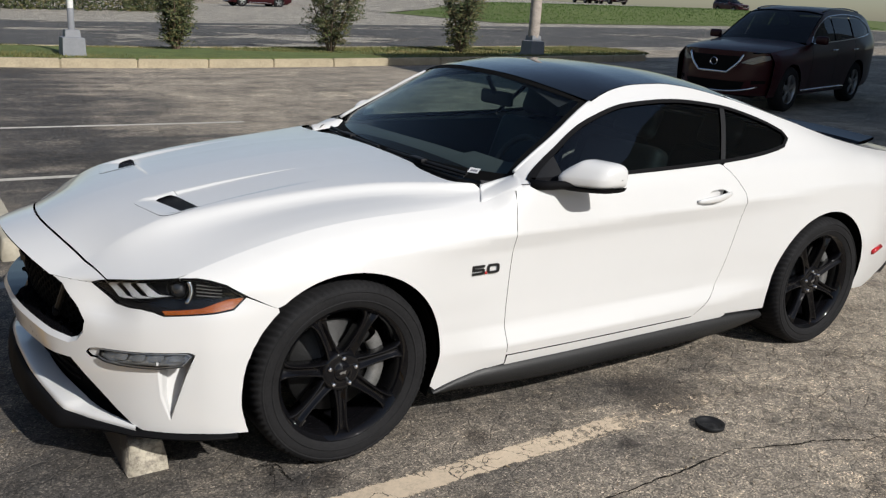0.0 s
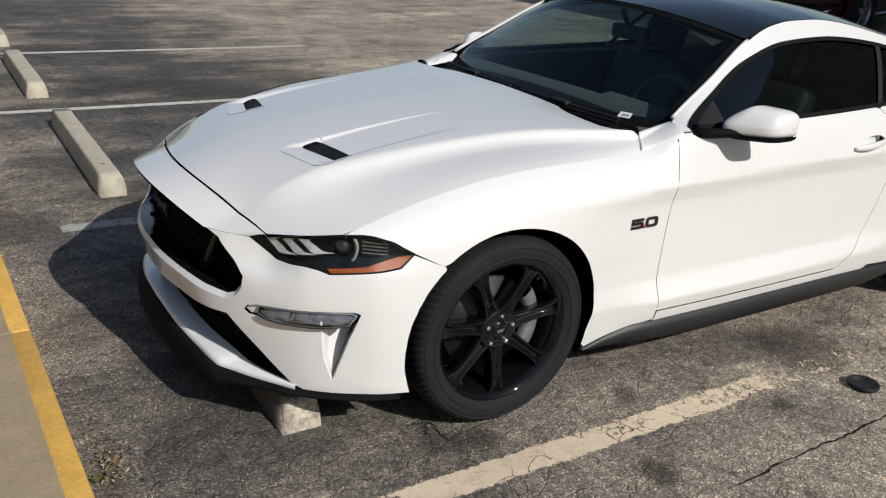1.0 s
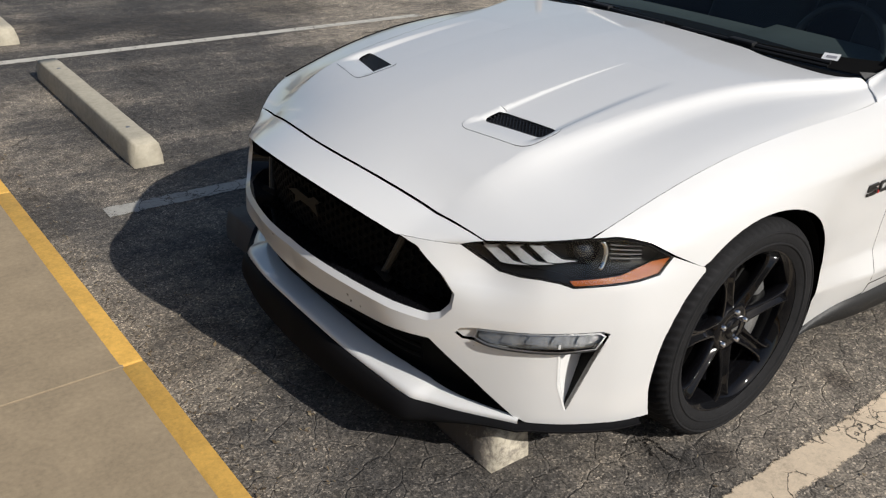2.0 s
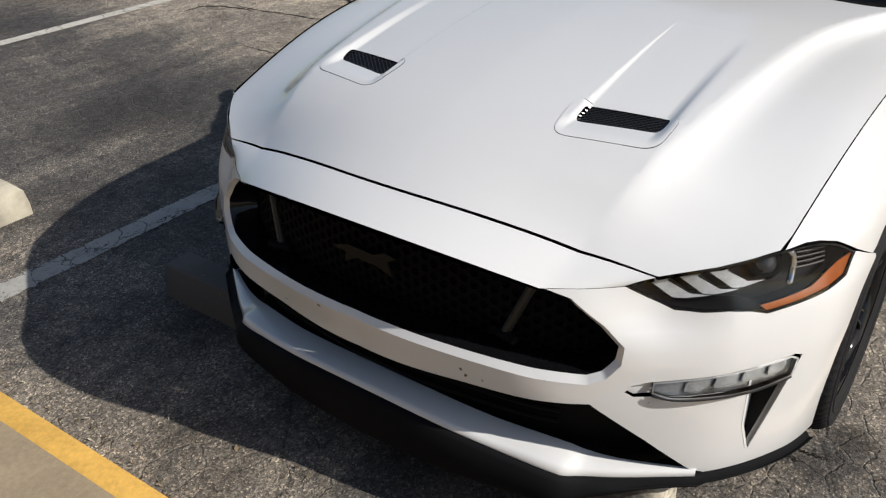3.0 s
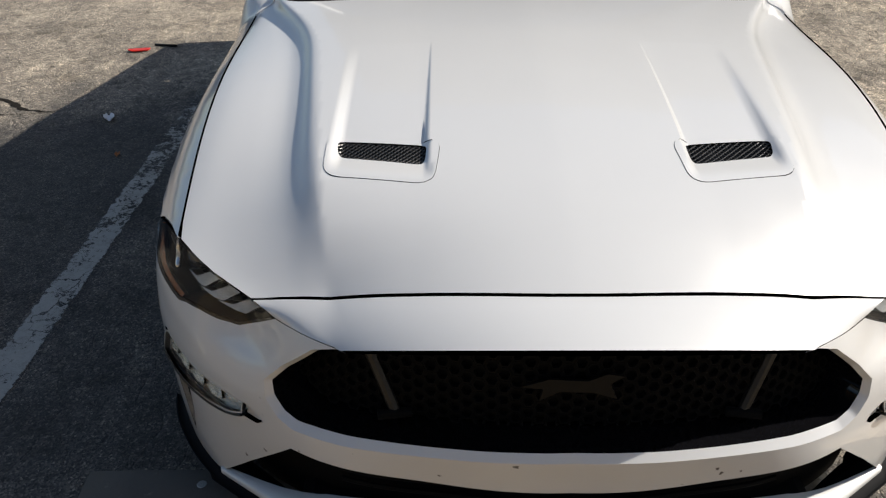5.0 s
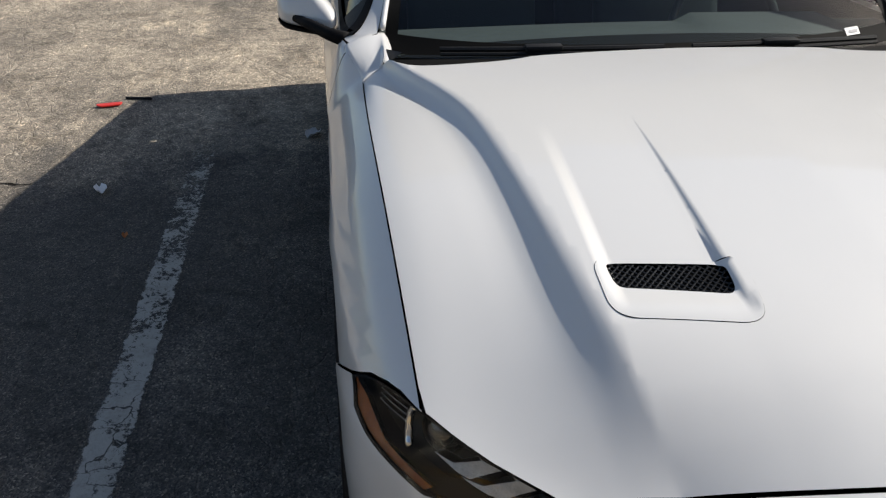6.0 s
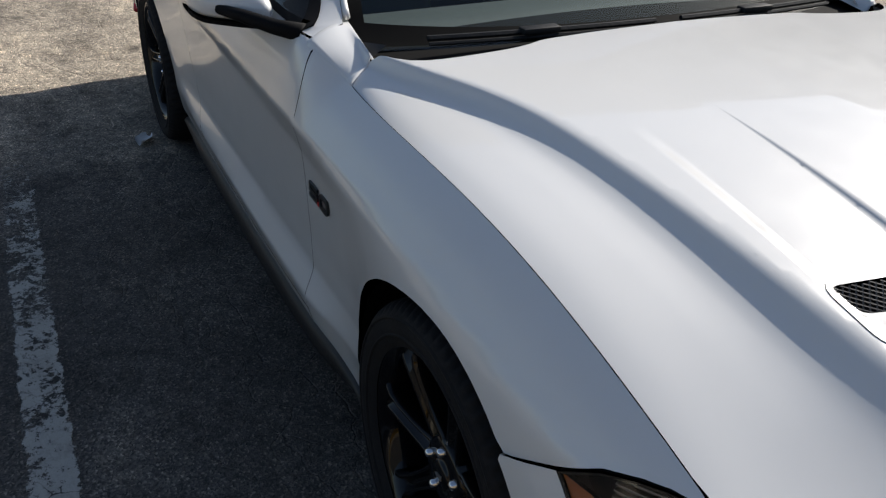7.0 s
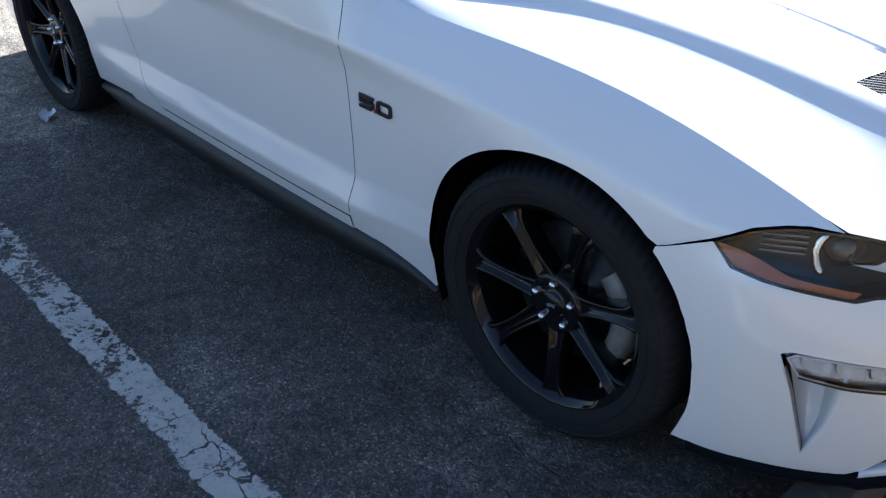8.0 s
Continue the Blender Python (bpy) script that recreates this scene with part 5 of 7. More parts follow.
# ---- wheels ----
def tyre_mesh():
    n, bm = 240, bmesh.new()
    prof = [(0.255, -0.116), (0.270, -0.126), (0.300, -0.131), (0.322, -0.127), (0.334, -0.116), (0.3415, -0.100), (0.344, -0.075), (0.345, -0.03), (0.345, 0.03), (0.344, 0.075), (0.340, 0.105), (0.320, 0.127), (0.27, 0.12), (0.255, 0.11)]
    rings = []
    for j, (r, o) in enumerate(prof):
        ring = []
        for k in range(n):
            a = 2 * math.pi * k / n
            cut = 0.0
            if j in (4, 5, 6) and k % 3 == 0:
                cut = 0.008
            if j in (7, 8) and k % 3 == 1:
                cut = 0.007
            skew = 0.02 * (j - 4) if j > 4 else 0
            ring.append(bm.verts.new(((r - cut) * math.cos(a + skew), o, (r - cut) * math.sin(a + skew))))
        rings.append(ring)
    for a, b in zip(rings, rings[1:]):
        for k in range(n):
            bm.faces.new((a[k], a[(k + 1) % n], b[(k + 1) % n], b[k]))
    # raised ring on the side wall
    for r in (0.281, 0.315):
        ring = [bm.verts.new((rr * math.cos(t), o, rr * math.sin(t))) for rr, o in ((r - 0.004, -0.1275), (r - 0.002, -0.1315), (r + 0.002, -0.1315), (r + 0.004, -0.1275)) for t in (2 * math.pi * k / 96 for k in range(96))]
        for j in range(3):
            for k in range(96):
                bm.faces.new((ring[j * 96 + k], ring[j * 96 + (k + 1) % 96], ring[(j + 1) * 96 + (k + 1) % 96], ring[(j + 1) * 96 + k]))
    return bm


def spoke_mesh():
    """One spoke with a groove along its middle, pointing up."""
    bm = bmesh.new()
    rows = []
    for r, w, o in ((0.040, 0.031, -0.080), (0.075, 0.028, -0.083), (0.10, 0.0235, -0.088), (0.14, 0.0205, -0.095), (0.185, 0.0205, -0.102), (0.215, 0.0245, -0.106), (0.232, 0.032, -0.106), (0.246, 0.046, -0.100)):
        sec = [(-w * 1.1, o + 0.050), (-w, o + 0.012), (-w * 0.93, o + 0.003), (-w * 0.78, o), (-w * 0.60, o + 0.003), (-w * 0.34, o + 0.015), (0, o + 0.019)]
        sec = sec + [(-x, y) for x, y in sec[-2::-1]]
        rows.append([bm.verts.new((x, y, r)) for x, y in sec])
    for a, b in zip(rows, rows[1:]):
        for k in range(len(a) - 1):
            bm.faces.new((a[k], a[k + 1], b[k + 1], b[k]))
        bm.faces.new((a[-1], a[0], b[0], b[-1]))
    return bm


def build_wheel():
    bm = bmesh.new()
    lathe(bm, [(0.228, 0.10), (0.226, -0.02), (0.232, -0.085), (0.240, -0.104), (0.252, -0.112), (0.259, -0.118), (0.262, -0.114), (0.262, -0.10)], 72)
    rim = part("wheel", bm, GLOSS_BLACK, car, "gloss black seven-spoke alloy wheel", smooth=35)
    bm = tyre_mesh()
    part("tyre", bm, RUBBER, rim, "black road tyre", smooth=28)
    bm = spoke_mesh()
    first = part("spoke", bm, GLOSS_BLACK, rim, smooth=50)
    for k in range(7):
        ob = first if k == 0 else under("spoke", first.data, rim)
        ob.matrix_basis = Matrix.Rotation(2 * math.pi * (k + 0.5) / 7, 4, "Y")
    bm = bmesh.new()
    lathe(bm, [(0.001, -0.093), (0.028, -0.092), (0.031, -0.088), (0.034, -0.083), (0.050, -0.085), (0.066, -0.085), (0.076, -0.078), (0.080, -0.05)], 40)
    part("hub", bm, GLOSS_BLACK, rim, "black wheel hub", smooth=35)
    bm = bmesh.new()
    prism(bm, [(-0.014, 0.001), (-0.004, 0.005), (0.006, 0.004), (0.013, 0.007), (0.009, -0.002), (0.010, -0.006), (0.0, -0.002), (-0.009, -0.006)], 0.0925, 0.0945, Matrix.Rotation(radians(90), 4, "X"))
    part("hub_mark", bm, STEEL, rim)
    bm = bmesh.new()
    lathe(bm, [(0.001, -0.098), (0.006, -0.097), (0.0095, -0.093), (0.0115, -0.080)], 6)
    nut = part("lug_nut", bm, CHROME, rim, "chrome wheel nut", smooth=20)
    for k in range(5):
        ob = nut if k == 0 else under("lug_nut", nut.data, rim, "chrome wheel nut")
        a = 2 * math.pi * k / 5 + 0.25
        ob.matrix_basis = Matrix.Translation((0.054 * math.cos(a), 0, 0.054 * math.sin(a)))
    bm = bmesh.new()
    lathe(bm, [(0.06, -0.03), (0.085, -0.03), (0.087, -0.012), (0.176, -0.012), (0.178, 0.015), (0.06, 0.015)], 64)
    part("brake_disc", bm, DISC, rim, "grey steel brake disc", smooth=30)
    bm = bmesh.new()
    a0 = np.linspace(radians(-32), radians(38), 14)
    rows = [[bm.verts.new((r * math.cos(t), o, r * math.sin(t))) for t in a0] for r, o in ((0.135, -0.03), (0.138, -0.052), (0.155, -0.060), (0.185, -0.056), (0.195, -0.04), (0.195, 0.03))]
    for p, q in zip(rows, rows[1:]):
        for k in range(13):
            bm.faces.new((p[k], p[k + 1], q[k + 1], q[k]))
    part("brake_caliper", bm, GREY_CAST, rim, "pale grey brake caliper", smooth=40)
    return rim


first_wheel = build_wheel()
TRACK_F, TRACK_R = 0.795, 0.825
first_wheel.matrix_basis = pose(0, -TRACK_F, 0.345)
for x, y, turn, rz in ((2.72, -TRACK_R, -14, 0), (0, TRACK_F, -8, 180), (2.72, TRACK_R, -20, 180)):
    copy_thing(first_wheel, pose(x, y, 0.345, 0, turn, rz))
# ---- ground materials ----
def asphalt_material(name, dark, pale, zones=True):
    m = material(name, (0.1, 0.1, 0.1), 0.9)
    a = Nodes(m)
    # stones of many shades in a dark binder
    stone = a.t.nodes.new("ShaderNodeTexVoronoi")
    stone.inputs["Scale"].default_value = 190
    a.link(a.wobbled(60, 0.012), stone.inputs["Vector"])
    shade = a.t.nodes.new("ShaderNodeSeparateColor")
    a.link(stone.outputs["Color"], shade.inputs[0])
    speck = a.ramp(shade.outputs[0], (0.0, (0.38, 0.37, 0.365)), (0.45, (0.80, 0.795, 0.79)), (0.80, (1.18, 1.16, 1.13)), (0.93, (1.65, 1.60, 1.52)), (1.0, (2.8, 2.7, 2.55)))
    fine = a.noise(330, 3, 0.7)
    wear_shade = a.noise(0.8, 8, 0.68)
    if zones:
        # paler lanes; the car's shade is painted in as a darker bay tone
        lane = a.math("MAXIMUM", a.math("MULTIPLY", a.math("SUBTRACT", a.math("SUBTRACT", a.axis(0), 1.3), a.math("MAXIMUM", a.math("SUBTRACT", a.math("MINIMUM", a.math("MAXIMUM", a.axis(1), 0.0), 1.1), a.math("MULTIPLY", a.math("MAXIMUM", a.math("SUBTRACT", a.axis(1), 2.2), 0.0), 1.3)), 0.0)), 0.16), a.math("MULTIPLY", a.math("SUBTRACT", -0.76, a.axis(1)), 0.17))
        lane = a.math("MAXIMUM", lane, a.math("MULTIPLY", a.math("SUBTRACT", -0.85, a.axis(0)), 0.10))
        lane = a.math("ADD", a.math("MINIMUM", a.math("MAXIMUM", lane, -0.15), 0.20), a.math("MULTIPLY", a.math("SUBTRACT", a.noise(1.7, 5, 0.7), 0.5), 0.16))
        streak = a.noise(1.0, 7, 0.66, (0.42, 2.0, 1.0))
        wear_shade = a.math("ADD", a.math("MULTIPLY", wear_shade, 0.55), a.math("MULTIPLY", streak, 0.45))
        wear_shade = a.math("ADD", a.math("MULTIPLY_ADD", wear_shade, 1.45, -0.215), lane)
    base = a.ramp(wear_shade, (0.33, tuple(0.62 * c for c in dark)), (0.46, dark), (0.60, tuple((p + q) / 2 for p, q in zip(dark, pale))), (0.80, pale))
    tone = a.mix(1.0, base, speck, "MULTIPLY")
    tone = a.mix(1.0, tone, a.ramp(a.noise(19, 6, 0.78), (0.33, (0.52, 0.51, 0.505)), (0.50, (1.0, 1.0, 1.0)), (0.68, (1.42, 1.37, 1.30))), "MULTIPLY")
    # oil spots and rubbed, pale scuffs
    oil = a.ramp(a.noise(4.3, 6, 0.6), (0.27, (0.34, 0.33, 0.33)), (0.37, (0.85, 0.85, 0.85)), (0.44, (1.0, 1.0, 1.0)))
    tone = a.mix(1.0, tone, oil, "MULTIPLY")
    blotch = a.ramp(a.noise(2.3, 7, 0.72), (0.36, (0.62, 0.61, 0.60)), (0.47, (0.94, 0.94, 0.94)), (0.60, (1.10, 1.09, 1.07)))
    tone = a.mix(1.0, tone, blotch, "MULTIPLY")
    scuff = a.ramp(a.math("ADD", a.math("MULTIPLY", a.noise(7, 9, 0.82, (0.55, 1.5, 1.0)), 0.6), a.math("MULTIPLY", a.noise(1.3, 3, 0.5), 0.4)), (0.535, (1.0, 1.0, 1.0)), (0.62, (1.75, 1.70, 1.60)), (0.70, (2.1, 2.05, 1.95)))
    tone = a.mix(0.85, tone, a.mix(1.0, tone, scuff, "MULTIPLY"))
    if zones:
        # oil that dripped in the bays; the last three paint the nose's shade
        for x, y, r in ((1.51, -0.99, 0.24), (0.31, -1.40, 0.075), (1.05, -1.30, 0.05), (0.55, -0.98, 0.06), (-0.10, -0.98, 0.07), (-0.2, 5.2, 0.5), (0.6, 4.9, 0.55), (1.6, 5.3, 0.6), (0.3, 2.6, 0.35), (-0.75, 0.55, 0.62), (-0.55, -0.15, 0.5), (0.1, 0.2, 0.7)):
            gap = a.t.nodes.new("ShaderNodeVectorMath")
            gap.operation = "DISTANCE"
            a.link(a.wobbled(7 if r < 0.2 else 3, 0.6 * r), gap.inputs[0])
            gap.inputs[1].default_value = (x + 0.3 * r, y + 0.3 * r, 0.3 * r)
            drip_shade = a.ramp(gap.outputs["Value"], (0.55 * r, (0.42, 0.41, 0.41) if r < 0.3 else (0.66, 0.65, 0.64)), (1.15 * r, (1.0, 1.0, 1.0)))
            tone = a.mix(1.0, tone, drip_shade, "MULTIPLY")
    # crazed stretches and a few long cracks
    cell = a.t.nodes.new("ShaderNodeTexVoronoi")
    cell.feature = "DISTANCE_TO_EDGE"
    cell.inputs["Scale"].default_value = 8.5
    a.link(a.wobbled(5, 0.16), cell.inputs["Vector"])
    line = a.ramp(cell.outputs["Distance"], (0.004, 0.0), (0.040, 1.0))
    where = a.noise(1.1, 5, 0.65)
    if zones:
        craze = a.math("MINIMUM", a.math("MULTIPLY", a.math("MAXIMUM", a.math("SUBTRACT", a.axis(0), 1.1), 0.0), 0.45), 0.40)
        craze = a.math("MULTIPLY", craze, a.math("LESS_THAN", a.axis(1), -0.7))
        where = a.math("SUBTRACT", where, craze)
    mask = a.ramp(where, (0.20, 0.0), (0.28, 1.0))
    crack = a.mix(1.0, line, mask, "ADD")
    long = a.t.nodes.new("ShaderNodeTexVoronoi")
    long.feature = "DISTANCE_TO_EDGE"
    long.inputs["Scale"].default_value = 0.55
    a.link(a.wobbled(1.2, 0.22), long.inputs["Vector"])
    gap = a.mix(1.0, a.ramp(long.outputs["Distance"], (0.0015, 0.0), (0.006, 1.0)), a.ramp(a.noise(0.9, 3), (0.56, 1.0), (0.62, 0.0)), "ADD")
    crack = a.mix(1.0, crack, gap, "MULTIPLY")
    tone = a.mix(1.0, tone, a.mix(crack, (0.46, 0.44, 0.42), (1.0, 1.0, 1.0)), "MULTIPLY")
    a.colour(tone)
    a.rough(a.ramp(wear_shade, (0.3, 0.74), (0.6, 0.95)))
    a.bump(a.mix(0.3, a.mix(0.5, stone.outputs["Distance"], fine), crack), 0.8, 0.006)
    return m


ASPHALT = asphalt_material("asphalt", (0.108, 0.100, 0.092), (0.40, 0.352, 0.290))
LANE_DARK = asphalt_material("dark_lane_asphalt", (0.09, 0.09, 0.09), (0.16, 0.155, 0.15), False)
ln = Nodes(LANE_DARK)
ln.link(ln.ramp(ln.math("ADD", ln.noise(0.16, 7, 0.7, (0.45, 1.0, 1.0)), ln.math("MULTIPLY", ln.noise(1.2, 6, 0.75), 0.25)), (0.56, 0.0), (0.60, 1.0)), ln.b.inputs["Alpha"])
LANE_PALE = asphalt_material("pale_lane", (0.34, 0.32, 0.28), (0.46, 0.43, 0.38), False)
CONCRETE = dirty("pale_concrete", (0.49, 0.445, 0.35), 0.85, 4, 0.72, 1.12)
# mottled concrete; the shade under the nose is painted in past its near end
SHADED_CONCRETE = material("shaded_concrete", (0.3, 0.27, 0.22), 0.85)
gn = Nodes(SHADED_CONCRETE)
mottle_shade = gn.math("ADD", gn.math("MULTIPLY", gn.math("MINIMUM", gn.math("MAXIMUM", gn.math("SUBTRACT", gn.axis(1), -0.668), 0.0), 0.06), 3.8), gn.mix(0.5, gn.noise(6, 6, 0.7), gn.noise(40, 5, 0.75)))
gn.colour(gn.ramp(mottle_shade, (0.46, (0.54, 0.49, 0.39)), (0.56, (0.26, 0.23, 0.19)), (0.66, (0.10, 0.09, 0.08))))
gn.bump(gn.noise(70, 5), 0.3, 0.004)
WALK = dirty("walkway_concrete", (0.355, 0.275, 0.178), 0.85, 7, 0.70, 1.18)
YELLOW = dirty("yellow_kerb_paint", (0.74, 0.43, 0.095), 0.7, 9, 0.66, 1.12)
KERB_STONE = dirty("tan_kerb", (0.46, 0.39, 0.27), 0.85, 3, 0.7, 1.15)
GREY_STEEL = dirty("grey_painted_base", (0.24, 0.25, 0.27), 0.6, 4, 0.85, 1.1)
WHITE_POLE = dirty("white_pole", (0.78, 0.78, 0.76), 0.5, 3, 0.9, 1.05)
RUSTY_POLE = dirty("weathered_post", (0.42, 0.36, 0.31), 0.7, 5, 0.5, 1.5)
WALL = dirty("beige_render", (0.30, 0.285, 0.262), 0.85, 1.2, 0.85, 1.1)


def worn_paint(name, base, lost, mid=0.0, half=9.0, flaked=0.0, slope=0.13):
    """Old road paint: chips of it are gone down to the asphalt."""
    m = material(name, base, 0.8)
    n = Nodes(m)
    f = n.mix(0.55, n.noise(7, 6, 0.7), n.noise(46, 6, 0.8))
    run = n.math("MULTIPLY", n.math("SUBTRACT", n.axis(0), lost), slope)
    f2 = n.math("SUBTRACT", f, n.math("MAXIMUM", run, -0.05))
    hold = n.ramp(f2, (0.40 + flaked, 0.0), (0.455 + flaked, 1.0))
    split = n.t.nodes.new("ShaderNodeTexVoronoi")
    split.feature = "DISTANCE_TO_EDGE"
    split.inputs["Scale"].default_value = 9.0
    n.link(n.wobbled(9, 0.16), split.inputs["Vector"])
    line = n.ramp(split.outputs["Distance"], (0.006, 0.0), (0.03, 1.0))
    line = n.mix(1.0, line, n.ramp(n.noise(3.1, 4), (0.46, 0.0), (0.54, 1.0)), "ADD")
    hold = n.mix(1.0, hold, line, "MULTIPLY")
    # the edges crumble first
    out = n.math("ABSOLUTE", n.math("SUBTRACT", n.axis(1), mid))
    frayed = n.math("ADD", out, n.math("MULTIPLY", n.math("SUBTRACT", n.noise(26, 6, 0.75), 0.5), 0.06))
    hold = n.mix(1.0, hold, n.ramp(frayed, (half - 0.012, 1.0), (half - 0.004, 0.0)), "MULTIPLY")
    n.link(hold, n.b.inputs["Alpha"])
    n.colour(n.ramp(n.mix(0.5, n.noise(11, 6, 0.7), n.noise(75, 5, 0.8)), (0.32, tuple(c * 0.55 for c in base)), (0.50, tuple(c * 0.88 for c in base)), (0.66, base)))
    n.bump(n.noise(120, 3), 0.4, 0.004)
    return m


CREAM_LINE = worn_paint("worn_cream_line", (0.71, 0.58, 0.43), 0.5, -1.16, 0.062)
GREY_LINE = worn_paint("worn_white_line", (0.44, 0.425, 0.385), 1.0, 1.5715, 0.062, 0.048, 0.05)
FAR_LINE = worn_paint("white_bay_line", (0.62, 0.59, 0.52), 2.2)


# ---- ground: one sheet, level in the bays, rising gently beyond them ----
def ground_z(x, y):
    return 0.027 * np.log1p(np.exp((np.clip(x, -50, 60) - 4.0) / 1.2)) * 1.2


gx = np.unique(np.concatenate([np.linspace(-400, -20, 20), np.linspace(-20, 60, 81), np.linspace(60, 600, 28)]))
gy = np.unique(np.concatenate([np.linspace(-400, -20, 20), np.linspace(-20, 60, 81), np.linspace(60, 600, 28)]))
gv = [(x, y, float(ground_z(x, y))) for x in gx for y in gy]
gf = [(i * len(gy) + j, (i + 1) * len(gy) + j, (i + 1) * len(gy) + j + 1, i * len(gy) + j + 1) for i in range(len(gx) - 1) for j in range(len(gy) - 1)]
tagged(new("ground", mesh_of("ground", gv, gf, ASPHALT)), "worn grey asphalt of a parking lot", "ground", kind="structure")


def strip(name, x0, x1, y0, y1, mat, label, category, lift=0.004, n=30, ragged=0.0, kind="structure"):
    """A thin layer on the ground."""
    xs, rnd = np.linspace(x0, x1, n), random.Random(int(100 * y0))
    lines = []
    for k, y in enumerate(np.linspace(y0, y1, 3)):
        wob = np.array([rnd.uniform(-ragged, ragged) if k != 1 else 0 for _ in xs])
        lines.append(np.stack([xs, y + wob, ground_z(xs, y) + lift], 1))
    v, f = ruled(lines[::-1])
    return tagged(new(name, mesh_of(name, v, f, mat, smooth=False)), label, category, kind=kind)


strip("bay_line", -1.05, 2.3, -1.225, -1.095, CREAM_LINE, "worn cream bay line painted on the asphalt", "road marking", ragged=0.003, n=90)
strip("bay_line", -1.05, 2.6, 1.507, 1.636, GREY_LINE, "worn white bay line painted on the asphalt", "road marking", ragged=0.003, n=90)
for k, x1 in ((2, 2.6), (3, 2.6)):
    y = LINE_Y + k * STALL
    strip("bay_line", -1.08, x1, y - 0.05, y + 0.05, FAR_LINE, "thin white bay line painted on the asphalt", "road marking", n=40)
strip("bay_line", -1.05, 2.4, LINE_Y - STALL - 0.055, LINE_Y - STALL + 0.055, FAR_LINE, "thin white bay line painted on the asphalt", "road marking", n=40)

# open cracks and the edge of an old patch
CRACK = material("crack_dirt", (0.018, 0.016, 0.014), 0.95, Specular_IOR_Level=0.1)


def crack(line, wide, seed, label):
    """A thin ragged gap along a line on the ground."""
    rnd = random.Random(seed)
    keep = np.array(smooth_line(line, 70)) if len(line) > 2 else np.stack([np.linspace(line[0][k], line[1][k], 40) for k in (0, 1)], 1)
    way = np.gradient(keep, axis=0)
    side = np.stack([-way[:, 1], way[:, 0]], 1) / np.linalg.norm(way, axis=1, keepdims=True)
    drift, rows = 0.0, [[], []]
    for k, (p, q) in enumerate(zip(keep, side)):
        drift = 0.8 * drift + rnd.gauss(0, 0.004)
        w = wide * rnd.uniform(0.25, 1.0) * min(1.0, 0.2 + 4 * min(k, len(keep) - 1 - k) / len(keep))
        for row, s in zip(rows, (0.5, -0.5)):
            x, y = p + q * (drift + s * w)
            row.append((x, y, float(ground_z(x, y)) + 0.0035))
    v, f = ruled([np.array(r) for r in rows])
    return tagged(new("asphalt_crack", mesh_of("asphalt_crack", v, f, CRACK, smooth=False)), label, "crack", kind="structure")


crack([(0.45, -1.575), (1.42, -1.535)], 0.012, 1, "straight dark seam along an old asphalt patch")
crack([(-0.22, -0.80), (-0.21, -0.95)], 0.009, 2, "short forked crack in the asphalt")
crack([(-0.22, -0.815), (-0.27, -0.90)], 0.007, 3, "short forked crack in the asphalt")
crack([(-0.215, -0.82), (-0.32, -0.80)], 0.006, 4, "short forked crack in the asphalt")
crack([(1.42, -1.53), (2.1, -1.78)], 0.010, 5, "thin crack in the worn asphalt")

crack([(3.11, 3.53), (2.74, 3.35), (2.52, 2.98), (2.33, 2.61), (2.21, 2.48), (2.16, 2.31)], 0.055, 6, "wide tar-filled crack across the asphalt")
crack([(2.10, 3.95), (2.07, 3.57), (2.10, 3.38), (2.14, 3.06), (2.22, 2.97), (2.19, 2.79), (2.13, 2.64), (2.15, 2.32)], 0.016, 7, "long thin crack in the worn asphalt")
crack([(1.41, 3.05), (1.43, 2.73), (1.48, 2.40)], 0.012, 8, "thin crack in the worn asphalt")
crack([(1.72, 3.98), (1.90, 3.97), (2.02, 3.76), (2.03, 3.55)], 0.026, 9, "dark rim of a shallow pothole")

# shallow potholes worn down to pale stone
for x, y, r, seed in ((1.81, 3.86, 0.095, 1), (1.945, 3.655, 0.085, 2)):
    rnd = random.Random(seed)
    loop = [(x + r * rnd.uniform(0.85, 1.12) * math.cos(a), y + r * rnd.uniform(0.85, 1.12) * math.sin(a), 0.003) for a in np.linspace(0, 2 * math.pi, 25)[:-1]]
    hole = mesh_of("pothole_patch", loop, [tuple(range(24))], LANE_PALE, smooth=False)
    tagged(new("pothole_patch", hole), "small pale worn pothole in the asphalt", "pothole", kind="structure")

